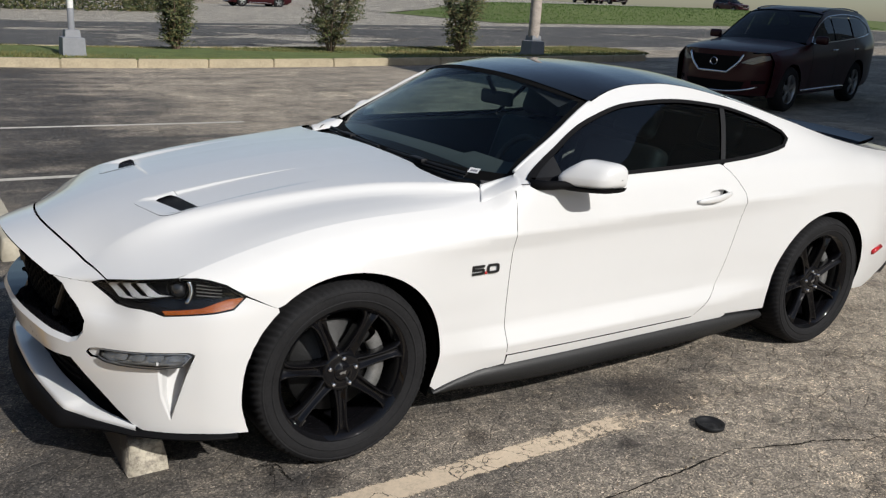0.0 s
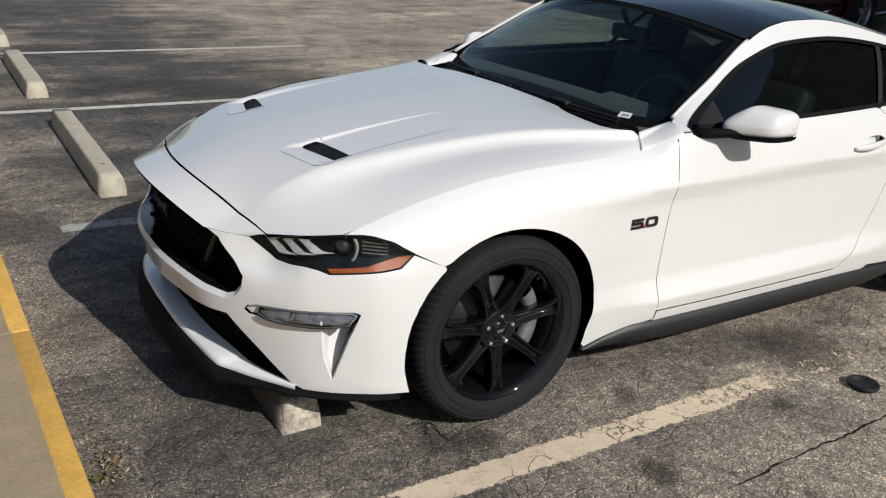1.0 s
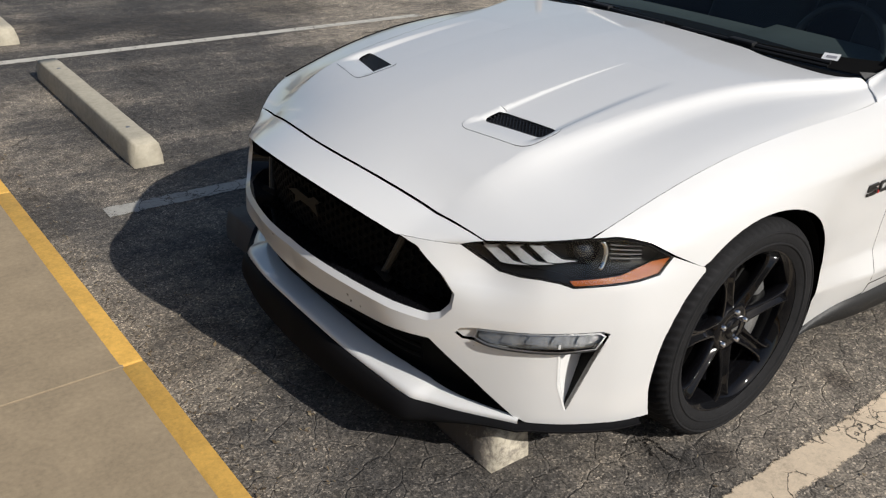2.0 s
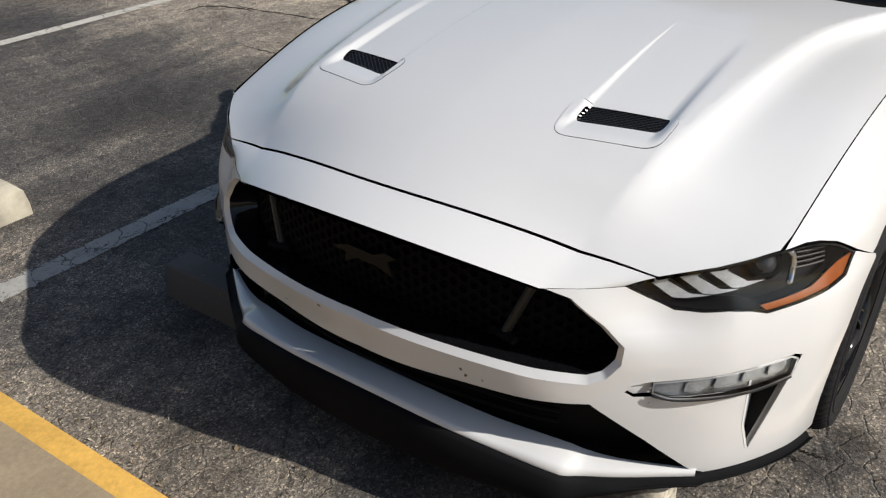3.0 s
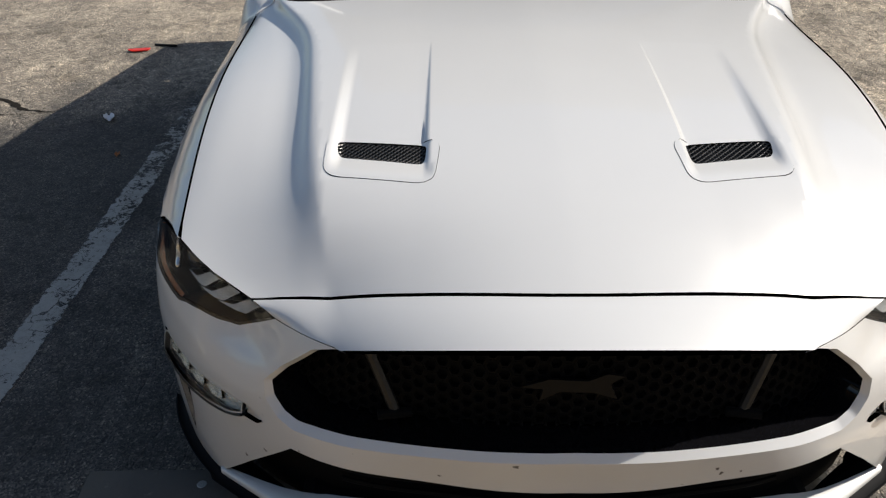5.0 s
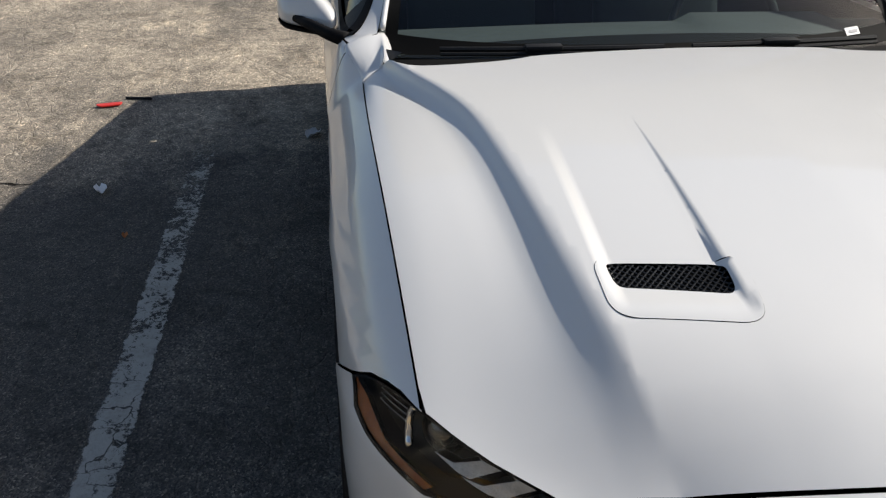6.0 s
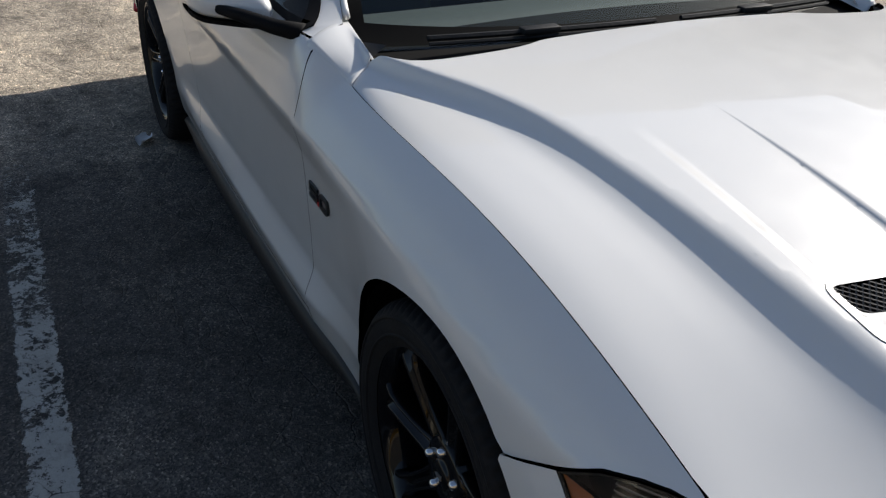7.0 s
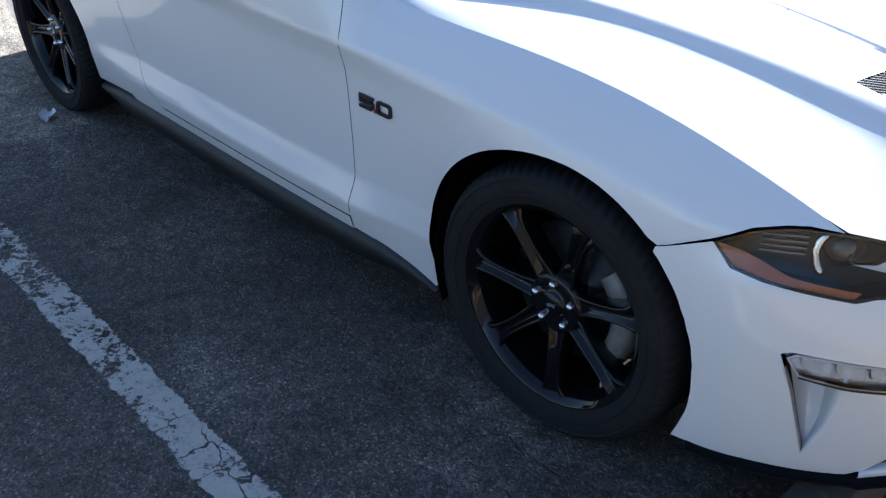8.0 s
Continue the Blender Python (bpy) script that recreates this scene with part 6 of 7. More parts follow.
# wheel stops
def wheel_stop(y0, y1, x, wide=1.0, mat=None):
    bm = bmesh.new()
    prof = [(-0.085, 0), (-0.081, 0.052), (-0.067, 0.113), (-0.063, 0.120), (-0.055, 0.124), (0.055, 0.124), (0.063, 0.120), (0.067, 0.113), (0.081, 0.052), (0.085, 0)]
    rnd = random.Random(int(y0 * 100))
    rows = []
    for k, y in enumerate(np.linspace(y0, y1, 16)):
        end = 0.97 if k in (0, 15) else 1.0
        rows.append([bm.verts.new((x + px * wide * end + rnd.uniform(-0.0015, 0.0015), y, pz * end + (rnd.uniform(-0.0015, 0.0015) if pz else 0))) for px, pz in prof])
    for a, b in zip(rows, rows[1:]):
        for k in range(len(prof) - 1):
            bm.faces.new((a[k], b[k], b[k + 1], a[k + 1]))
    bm.faces.new(rows[0])
    bm.faces.new(rows[-1][::-1])
    ob = thing("wheel_stop", bm, mat or CONCRETE, "pale concrete wheel stop on the asphalt", "wheel stop", group="wheel stops of the bays", smooth=25)
    for y in (y0 + 0.28, y1 - 0.28):
        hole = bmesh.new()
        lathe(hole, [(0.001, 0.1255), (0.011, 0.1255), (0.013, 0.1235)], 12, "z")
        bmesh.ops.translate(hole, verts=hole.verts, vec=(x, y, 0))
        part("anchor_pin", hole, STEEL, ob, "dark anchor pin")
    return ob


wheel_stop(-0.675, 1.09, -0.632, 0.82, SHADED_CONCRETE)
wheel_stop(2.02, 3.86, -0.695, 0.9)
wheel_stop(4.83, 6.65, -0.735)
wheel_stop(7.55, 9.35, -0.75)

# walkway and yellow kerb, in cast pieces
walkway = empty("walkway", "tan concrete walkway with a yellow kerb edge", "walkway", kind="structure")
edges_y = [0.2 + 1.52 * k for k in range(-7, 12)]
for a, b in zip(edges_y, edges_y[1:]):
    kb = box((KERB_X - 0.075, a + 0.002, 0.0), (KERB_X, b - 0.002, WALK_Z), 0.012)
    ob = part("kerb_piece", kb, YELLOW, walkway, "yellow painted kerb piece", smooth=40)
    for x0, x1 in ((-2.95, KERB_X - 0.062), (-4.5, -2.955), (-7.2, -4.505)):
        part("slab", box((x0, a + 0.003, 0.0), (x1, b - 0.003, WALK_Z - 0.003), 0.002), WALK, walkway)
walkway.matrix_basis = Matrix.Translation((KERB_X, 0.2, 0)) @ Matrix.Rotation(radians(1.3), 4, "Z") @ Matrix.Translation((-KERB_X, -0.2, 0))
bm = box((-7.6, -14, 0), (-7.2, 24, 3.4))
thing("wall_store", bm, WALL, "plain beige store wall beside the walkway", "wall", kind="structure")
# out of view: added to throw shade over the red car and the island
bm = box((11.6, -30, 0), (60, 2.6, 9.8))
thing("shade_wall", bm, WALL, "unseen plain beige wall added to shade the far bays", "wall", kind="structure")

# ---- island with grass, shrubs and poles ----
GRASS_SOIL = dirty("grass_soil", (0.10, 0.13, 0.035), 0.95, 3, 0.6, 1.5)
BLADE = material("grass_blade", (0.11, 0.17, 0.03), 0.7)
bn = Nodes(BLADE)
bn.colour(bn.ramp(bn.noise(1.4, 4), (0.3, (0.075, 0.095, 0.022)), (0.5, (0.16, 0.155, 0.05)), (0.7, (0.30, 0.235, 0.11))))
ISLAND_Y0, ISLAND_Y1, ISLAND_X1 = 14.25, 17.9, 18.4


def island_loop(d):
    """Outline of the island, moved in by d, with a round end."""
    y0, y1 = ISLAND_Y0 + d, ISLAND_Y1 - d
    r = (y1 - y0) / 2
    pts = [(-14 + d, y0)] + [(x, y0) for x in np.linspace(-12, ISLAND_X1 - r, 20)]
    pts += [(ISLAND_X1 - d * 0 - r + r * math.sin(a), (y0 + y1) / 2 - r * math.cos(a)) for a in np.linspace(0.1, math.pi - 0.1, 16)]
    return pts + [(x, y1) for x in np.linspace(ISLAND_X1 - r, -12, 20)] + [(-14 + d, y1)]


island = empty("planter_island", "grass island with a tan concrete kerb", "island", kind="structure")
turf = bmesh.new()
a = [turf.verts.new((x, y, float(ground_z(x, y)) + 0.15)) for x, y in island_loop(0.15)]
turf.faces.new(a)
part("turf", turf, GRASS_SOIL, island, "short green grass")
outer = smooth_line(np.array(island_loop(0.0)), 48)
inner = smooth_line(np.array(island_loop(0.17)), 48)
for k in range(47):
    bm = bmesh.new()
    e = 0.004
    o0, o1, i0, i1 = (p + (q - p) * t for p, q, t in ((outer[k], outer[k + 1], e), (outer[k], outer[k + 1], 1 - e), (inner[k], inner[k + 1], e), (inner[k], inner[k + 1], 1 - e)))
    quad = [o0, o1, i1, i0]
    z = [float(ground_z(q[0], q[1])) for q in quad]
    low = [bm.verts.new((q[0], q[1], w - 0.02)) for q, w in zip(quad, z)]
    top = [bm.verts.new((q[0], q[1], w + 0.17)) for q, w in zip(quad, z)]
    bm.faces.new(low[::-1])
    bm.faces.new(top)
    for j in range(4):
        bm.faces.new((low[j], low[(j + 1) % 4], top[(j + 1) % 4], top[j]))
    bmesh.ops.bevel(bm, geom=list({e for v in top for e in v.link_edges}), offset=0.02, segments=2, affect="EDGES")
    part("kerb_block", bm, KERB_STONE, island, smooth=30)


def grass(name, label, spots, tall, seed, mat):
    """Many single blades as one object."""
    rnd = random.Random(seed)
    v, f = [], []
    for x, y, z in spots:
        for _ in range(3):
            a, h = rnd.uniform(0, 6.28), tall * rnd.uniform(0.5, 1.2)
            dx, dy, w = math.cos(a), math.sin(a), 0.012 * rnd.uniform(0.7, 1.4) * (tall / 0.08)
            lean = h * rnd.uniform(0.1, 0.7)
            px, py = x + rnd.uniform(-0.05, 0.05), y + rnd.uniform(-0.05, 0.05)
            n0 = len(v)
            v += [(px - dy * w, py + dx * w, z), (px + dy * w, py - dx * w, z), (px + dx * lean, py + dy * lean, z + h)]
            f.append((n0, n0 + 1, n0 + 2))
    return tagged(new(name, mesh_of(name, v, f, mat, smooth=False)), label, "grass", kind="stuff")


rnd = random.Random(4)
loop = np.array(island_loop(0.18))
spots = []
for _ in range(26000):
    x, y = rnd.uniform(-9, 18.4), rnd.uniform(14.4, 17.8)
    if noise.noise(Vector((x * 0.7, y * 0.9, 0))) + rnd.uniform(-0.3, 0.5) > -0.1:
        spots.append((x, y))
ok = inside(np.array(spots), loop)
spots = [(x, y, float(ground_z(x, y)) + 0.15) for (x, y), k in zip(spots, ok) if k]
grass("island_grass", "short patchy green and straw-coloured grass on the island", spots, 0.06, 5, BLADE)

LEAF = material("shrub_leaf", (0.07, 0.10, 0.03), 0.6)
ln = Nodes(LEAF)
info = LEAF.node_tree.nodes.new("ShaderNodeNewGeometry")
ln.colour(ln.ramp(info.outputs["Random Per Island"], (0.1, (0.045, 0.06, 0.022)), (0.55, (0.085, 0.105, 0.035)), (0.9, (0.16, 0.13, 0.055))))
BARK = dirty("shrub_bark", (0.12, 0.085, 0.06), 0.9, 12, 0.6, 1.4)


def shrub(x, y, tall, wide, seed, label, base=0.15):
    rnd = random.Random(seed)
    z0 = float(ground_z(x, y)) + base
    root = empty("shrub", label, "shrub", Matrix.Translation((x, y, z0)), group="shrubs on the island")
    wood, leaves = bmesh.new(), bmesh.new()
    tips = []
    for k in range(9):
        a = 2 * math.pi * k / 9 + rnd.uniform(-0.3, 0.3)
        reach = wide * 0.5 * rnd.uniform(0.35, 1.0)
        top = tall * rnd.uniform(0.65, 1.0)
        pts = [Vector((0.05 * math.cos(a), 0.05 * math.sin(a), -0.03))]
        for t in (0.25, 0.5, 0.75, 1.0):
            pts.append(Vector((reach * t**0.8 * math.cos(a) + rnd.uniform(-0.06, 0.06), reach * t**0.8 * math.sin(a) + rnd.uniform(-0.06, 0.06), top * t)))
        tube(wood, pts, [0.022, 0.018, 0.013, 0.009, 0.004], 5, cap=False)
        for t in np.linspace(0.12, 1.0, 16):
            i = min(int(t * 4), 3)
            p = pts[i].lerp(pts[i + 1], t * 4 - i)
            for _ in range(3):
                b, l = rnd.uniform(0, 6.28), wide * rnd.uniform(0.10, 0.24)
                q = p + Vector((l * math.cos(b), l * math.sin(b), l * rnd.uniform(-0.2, 0.8)))
                tube(wood, [p, q], [0.005, 0.002], 3, cap=False)
                tips += [p.lerp(q, s) for s in (0.35, 0.6, 0.8, 1.0)]
    for p in tips:
        for _ in range(4):
            c = p + Vector((rnd.gauss(0, 0.045), rnd.gauss(0, 0.045), rnd.gauss(0, 0.04)))
            u = Vector((rnd.gauss(0, 1), rnd.gauss(0, 1), rnd.gauss(0, 0.6))).normalized()
            w = u.orthogonal().normalized()
            l, b = rnd.uniform(0.03, 0.055), rnd.uniform(0.013, 0.022)
            q = [leaves.verts.new(c + k) for k in (-u * l, w * b, u * l, -w * b)]
            leaves.faces.new(q)
    part("woody_stem", wood, BARK, root, "thin brown stem with side shoots")
    part("crown", leaves, LEAF, root, "olive-green leaves")
    return root


shrub(4.6, 16.9, 2.3, 1.35, 1, "olive-green shrub with an uneven crown on the grass")
shrub(8.3, 16.4, 2.6, 2.1, 2, "broad olive-green shrub with an uneven crown on the grass")
shrub(11.9, 16.0, 2.3, 1.45, 3, "dark olive shrub with an uneven crown on the grass")
shrub(-1.5, 18.4, 1.3, 1.1, 8, "low green shrub beside the island", 0.0)


def street_pole(x, y, base_w, base_h, r, mat, base_mat, label, sleeve):
    z0 = float(ground_z(x, y)) + 0.15
    root = empty("street_lamp_pole", label, "pole", Matrix.Translation((x, y, z0)))
    w = base_w / 2
    foot = bmesh.new()
    rows = [[foot.verts.new((sx * k, sy * k, z)) for sx, sy in ((-1, -1), (1, -1), (1, 1), (-1, 1))] for k, z in ((w, -0.03), (w * 0.93, base_h), (w * 0.66, base_h + 0.02), (w * 0.60, base_h + 0.15))]
    for a, b in zip(rows, rows[1:]):
        for k in range(4):
            foot.faces.new((a[k], a[(k + 1) % 4], b[(k + 1) % 4], b[k]))
    foot.faces.new(rows[-1])
    part("footing", foot, base_mat, root, "grey footing")
    shaft = bmesh.new()
    lathe(shaft, [(r, base_h + 0.1), (r, 2.6), (r * 0.7, 4.6)], 20, "z")
    part("shaft", shaft, mat, root, smooth=40)
    if sleeve:
        ring = bmesh.new()
        lathe(ring, [(r * 1.08, base_h + 0.15), (r * 1.08, base_h + 0.55), (r, base_h + 0.56)], 20, "z")
        part("sleeve", ring, base_mat, root, "grey sleeve", smooth=40)


street_pole(2.05, 15.15, 0.44, 0.36, 0.060, WHITE_POLE, GREY_STEEL, "white lamp pole on a grey footing on the grass", True)
street_pole(13.6, 15.0, 0.46, 0.36, 0.15, RUSTY_POLE, GREY_STEEL, "weathered brown post on a dark footing on the grass", False)
# ---- lanes and lawn beyond the island ----
def layer(name, x0, x1, y0, y1, mat, label, category, lift, nx=40, ny=6, rise=None):
    xs, ys = np.linspace(x0, x1, nx), np.linspace(y0, y1, ny)
    lines = [np.stack([xs, np.full(nx, y), ground_z(xs, y) + lift + (rise(xs, y) if rise else 0)], 1) for y in ys]
    v, f = ruled(lines[::-1])
    return tagged(new(name, mesh_of(name, v, f, mat)), label, category, kind="structure")


layer("road", -40, 120, 17.95, 62, LANE_PALE, "pale worn concrete drive lane beyond the island", "road", 0.004)
layer("road", -40, 120, 19.2, 33.0, LANE_DARK, "dark patched asphalt strip in the drive lane", "road", 0.009)


def bank(xs, y):
    return 0.9 * soft((y - 36.5) / 10) * soft((np.asarray(xs, float) - 28.5) / 9)


layer("lawn", 28.5, 80, 36.5, 50, GRASS_SOIL, "mown green lawn bank across the lane", "lawn", 0.03, rise=bank)
rnd = random.Random(11)
spots = []
for _ in range(9000):
    x, y = rnd.uniform(29.3, 70), rnd.uniform(36.8, 49)
    spots.append((x, y, float(ground_z(x, y)) + 0.03 + float(bank(x, y))))
LAWN_BLADE = dirty("lawn_blade", (0.075, 0.135, 0.022), 0.7, 0.5, 0.7, 1.3)
grass("lawn_grass", "mown green grass on the bank", spots, 0.10, 6, LAWN_BLADE)
layer("road", 28.5, 160, 50.0, 110, LANE_PALE, "pale far parking lot beyond the lawn", "road", 0.025, rise=lambda xs, y: bank(xs, 60))

# hedge along the far side of the lane
def hedge(x0, x1, y, tall, seed):
    rnd = random.Random(seed)
    bm = bmesh.new()
    for _ in range(int((x1 - x0) * 900)):
        x = rnd.uniform(x0, x1)
        top = tall * (0.6 + 0.5 * noise.noise(Vector((x * 0.5, seed, 0)))) 
        c = Vector((x, y + rnd.gauss(0, 0.7), float(ground_z(x, y)) + max(0.02, rnd.uniform(0, top))))
        u = Vector((rnd.gauss(0, 1), rnd.gauss(0, 1), rnd.gauss(0, 0.7))).normalized()
        w = u.orthogonal().normalized()
        l, b = rnd.uniform(0.06, 0.13), rnd.uniform(0.03, 0.055)
        bm.faces.new([bm.verts.new(c + k) for k in (-u * l, w * b, u * l, -w * b)])
    return thing("hedge", bm, LEAF, "overgrown green hedge along the far lane", "hedge", kind="stuff")


hedge(-24, 13, 45.0, 2.8, 3)


# ---- the dark red sport utility car, and the far parked cars ----
RED_PAINT = material("dark_red_paint", (0.022, 0.0022, 0.004), 0.35, Specular_IOR_Level=0.15, Coat_Weight=0.35, Coat_Roughness=0.03)
rn = Nodes(RED_PAINT)
rn.colour(rn.mix(rn.noise(4, 4), (0.025, 0.0025, 0.0045), (0.032, 0.0035, 0.006)))
SUV_TINT = glass("dark_cabin_glass", (0.10, 0.11, 0.12))
U_X = [-0.95, -0.4, 0.2, 0.8, 1.6, 2.4, 3.0, 3.5, 3.9]
U_LINES = [
    (spl(U_X, [0.24] * 9), spl(U_X, [0.74, 0.84, 0.87, 0.87, 0.87, 0.88, 0.88, 0.86, 0.78])),
    (spl(U_X, [0.50] * 9), spl(U_X, [0.77, 0.90, 0.92, 0.91, 0.91, 0.925, 0.935, 0.90, 0.81])),
    (spl(U_X, [0.80, 0.82, 0.84, 0.86, 0.88, 0.92, 0.95, 0.98, 1.0]), spl(U_X, [0.77, 0.91, 0.935, 0.935, 0.935, 0.945, 0.95, 0.91, 0.82])),
]
U_BELT_Z = spl(U_X, [0.92, 1.00, 1.05, 1.09, 1.10, 1.13, 1.18, 1.20, 1.18])
U_BELT_Y = spl(U_X, [0.66, 0.80, 0.84, 0.88, 0.885, 0.89, 0.88, 0.85, 0.77])
U_RAIL_X = [0.62, 0.9, 1.2, 1.5, 1.9, 2.5, 3.1, 3.6, 3.9]
U_RAIL_Z = spl(U_RAIL_X, [1.10, 1.27, 1.44, 1.58, 1.65, 1.665, 1.63, 1.52, 1.30])
U_RAIL_Y = spl(U_RAIL_X, [0.80, 0.76, 0.72, 0.68, 0.66, 0.66, 0.66, 0.66, 0.70])


def suv_side(x, z):
    x, z = np.asarray(x, float), np.asarray(z, float)
    zk, yk = [l[0](x) for l in U_LINES], [l[1](x) for l in U_LINES]
    bz, by = U_BELT_Z(x), U_BELT_Y(x)
    rz = np.maximum(np.where(x > 0.62, U_RAIL_Z(x), bz + 0.03), bz + 0.02)
    ry = np.where(x > 0.62, U_RAIL_Y(x), by - 0.05)
    zk += [bz, rz]
    yk += [by, ry]
    return np.stack([x, across(np.array(zk), np.array(yk), z), z], 1)


U_MID = spl([-1.0, -0.9, -0.6, 0.0, 0.55], [0.94, 0.985, 1.05, 1.11, 1.14])
U_ROOF = spl([1.3, 1.6, 2.0, 2.6, 3.2, 3.7], [1.60, 1.675, 1.705, 1.705, 1.665, 1.52])


def suv_hood(x, y):
    e, z = U_BELT_Y(x), U_BELT_Z(x)
    return np.stack([x, y, z + (U_MID(x) - z) * (1 - (np.abs(y) / e) ** 3)], 1)


def suv_roof(x, y):
    e, z = U_RAIL_Y(x), U_RAIL_Z(x)
    return np.stack([x, y, z + (U_ROOF(x) - z) * (1 - (np.abs(y) / e) ** 3)], 1)


def suv_face(y, z):
    """The upright front of the car."""
    y, z = np.asarray(y, float), np.asarray(z, float)
    return np.stack([-0.985 + 0.42 * (np.abs(y) / 0.8) ** 3.0 + 0.10 * np.clip(z - 0.75, 0, 1) ** 1.2 + 0.12 * np.clip(0.5 - z, 0, 1), y, z], 1)


def suv_screen(s, v):
    s, v = np.asarray(s, float), np.asarray(v, float)
    ex = 0.66 + 0.84 * v
    e = np.stack([ex, U_RAIL_Y(ex) - 0.01, U_RAIL_Z(ex) - 0.01], 1)
    c = np.stack([0.50 + 0.90 * v, 0 * v, 1.13 + 0.49 * v + 0.05 * v * (1 - v)], 1)
    p = c + (e - c) * (np.abs(s) ** 2.2)[:, None]
    p[:, 1] = s * e[:, 1]
    return p


def suv_arch(cx, z0):
    a = math.asin((z0 - 0.37) / 0.42)
    return [(cx + 0.42 * math.cos(t), 0.37 + 0.42 * math.sin(t)) for t in np.linspace(math.pi - a, a, 28)]


def build_suv(paint, label):
    root = empty("sport_utility_car", label, "car")
    hood = [(-0.93, 0.0), (-0.90, 0.35), (-0.80, 0.62)] + [(x, float(U_BELT_Y(x)) - 0.004) for x in np.linspace(-0.62, 0.55, 14)] + [(0.60, 0.6), (0.52, 0.0)]
    panel("bonnet", suv_hood, mirrored(hood), paint, root, step=0.07, thick=0.02)
    roof = [(1.40, 0.0), (1.47, 0.4)] + [(x, float(U_RAIL_Y(x))) for x in np.linspace(1.52, 3.55, 20)] + [(3.62, 0.3), (3.64, 0.0)]
    panel("roof", suv_roof, mirrored(roof), paint, root, step=0.09, thick=0.02)
    side = [(-0.62, 0.26)] + suv_arch(0.0, 0.26)[0:] + [(0.45, 0.26), (2.38, 0.26)] + suv_arch(2.82, 0.26) + [(3.5, 0.30), (3.80, 0.42), (3.88, 0.9), (3.84, 1.2)]
    side += [(x, float(U_RAIL_Z(x))) for x in np.linspace(3.80, 0.66, 40)] + [(x, float(U_BELT_Z(x))) for x in np.linspace(0.6, -0.60, 16)] + [(-0.62, 0.6)]
    dlo = smooth_line([(0.78, 1.12), (1.0, 1.27), (1.3, 1.43), (1.7, 1.55), (2.4, 1.585), (3.1, 1.54), (3.45, 1.40)], 24).tolist() + smooth_line([(3.42, 1.26), (3.0, 1.21), (2.4, 1.17), (1.6, 1.135), (0.85, 1.115)], 16).tolist()
    for s in (1, -1):
        def wall(x, z, s=s):
            p = suv_side(x, z)
            return flip(p) if s < 0 else p
        body = panel("side_panel", wall, side, paint, root, step=0.06, thick=0.03, holes=[inset(dlo, 0.01)])
        for x0, x1 in ((0.86, 1.75), (1.80, 2.55), (2.62, 3.40)):
            ztop, zlow = spl([p[0] for p in dlo[:24]], [p[1] for p in dlo[:24]]), spl([p[0] for p in dlo[24:]][::-1], [p[1] for p in dlo[24:]][::-1])
            xs = np.linspace(x0, x1, 10)
            loop = [(x, float(zlow(x)) + 0.012) for x in xs] + [(x, float(ztop(x)) - 0.012) for x in xs[::-1]]
            panel("side_window", wall, loop, SUV_TINT, body, "dark side window", step=0.1, thick=0, lift=-0.006)
        ring = inset(dlo, -0.012)
        panel("window_trim", wall, ring, CHROME, body, "chrome window trim", holes=[inset(dlo, -0.002)], step=0.06, thick=0.01, lift=0.003)
        for cut_x in (0.72, 1.78, 2.62):
            z0, z1 = (0.34, 1.09) if cut_x < 2.5 else (0.80, 1.16)
            panel("door_seam", wall, [(cut_x, z0), (cut_x + 0.008, z0), (cut_x + 0.008, z1), (cut_x, z1)], VOID_BLACK, body, step=0.05, thick=0.001, lift=0.002)
        for hx in (1.55, 2.45):
            bm = bmesh.new()
            p = suv_side([hx, hx + 0.2], [0.985, 0.99])
            p[:, 1] = (p[:, 1] + 0.02) * s
            tube(bm, p, 0.014, 8)
            part("door_handle", bm, CHROME, body, "chrome door handle", smooth=50)
        bm = bmesh.new()
        xs = np.linspace(0.50, 2.35, 12)
        p = suv_side(xs, np.full(12, 0.33))
        p[:, 1] = (p[:, 1] + 0.008) * s
        tube(bm, p, 0.018, 8)
        part("side_moulding", bm, CHROME, body, "chrome lower door strip", smooth=50)
        bm = bmesh.new()
        block(bm, (0.80, s * 0.90 - 0.02, 1.10), (0.90, s * 1.08 + 0.02, 1.24), 0.04, segments=3) if s > 0 else block(bm, (0.80, -1.10, 1.10), (0.90, -0.88, 1.24), 0.04, segments=3)
        part("wing_mirror", bm, paint, root, "dark red wing mirror", smooth=40)
        lamp = [(s * y, z) for y, z in ((0.44, 0.80), (0.60, 0.78), (0.78, 0.86), (0.80, 0.93), (0.66, 0.915), (0.52, 0.855))]
        hl = panel("headlight", suv_face, lamp if s > 0 else lamp[::-1], LENS, root, "slim clear headlight", step=0.05, thick=0.0, lift=0.006)
        panel("reflector", suv_face, lamp if s > 0 else lamp[::-1], GREY_CAST, hl, "dull silver reflector", step=0.05, thick=0.0, lift=0.003)
        fog = [(s * y, z) for y, z in ((0.60, 0.46), (0.76, 0.48), (0.76, 0.53), (0.60, 0.52))]
        panel("fog_recess", suv_face, fog if s > 0 else fog[::-1], VOID_BLACK, root, step=0.05, thick=0.0, lift=0.003)
    face = rounded([(-0.85, 0.28), (0.85, 0.28), (0.885, 0.60), (0.85, 0.95), (0.5, 0.985), (-0.5, 0.985), (-0.85, 0.95), (-0.885, 0.60)], 0.04)
    panel("front_bumper", suv_face, face, paint, root, step=0.06, thick=0.06)
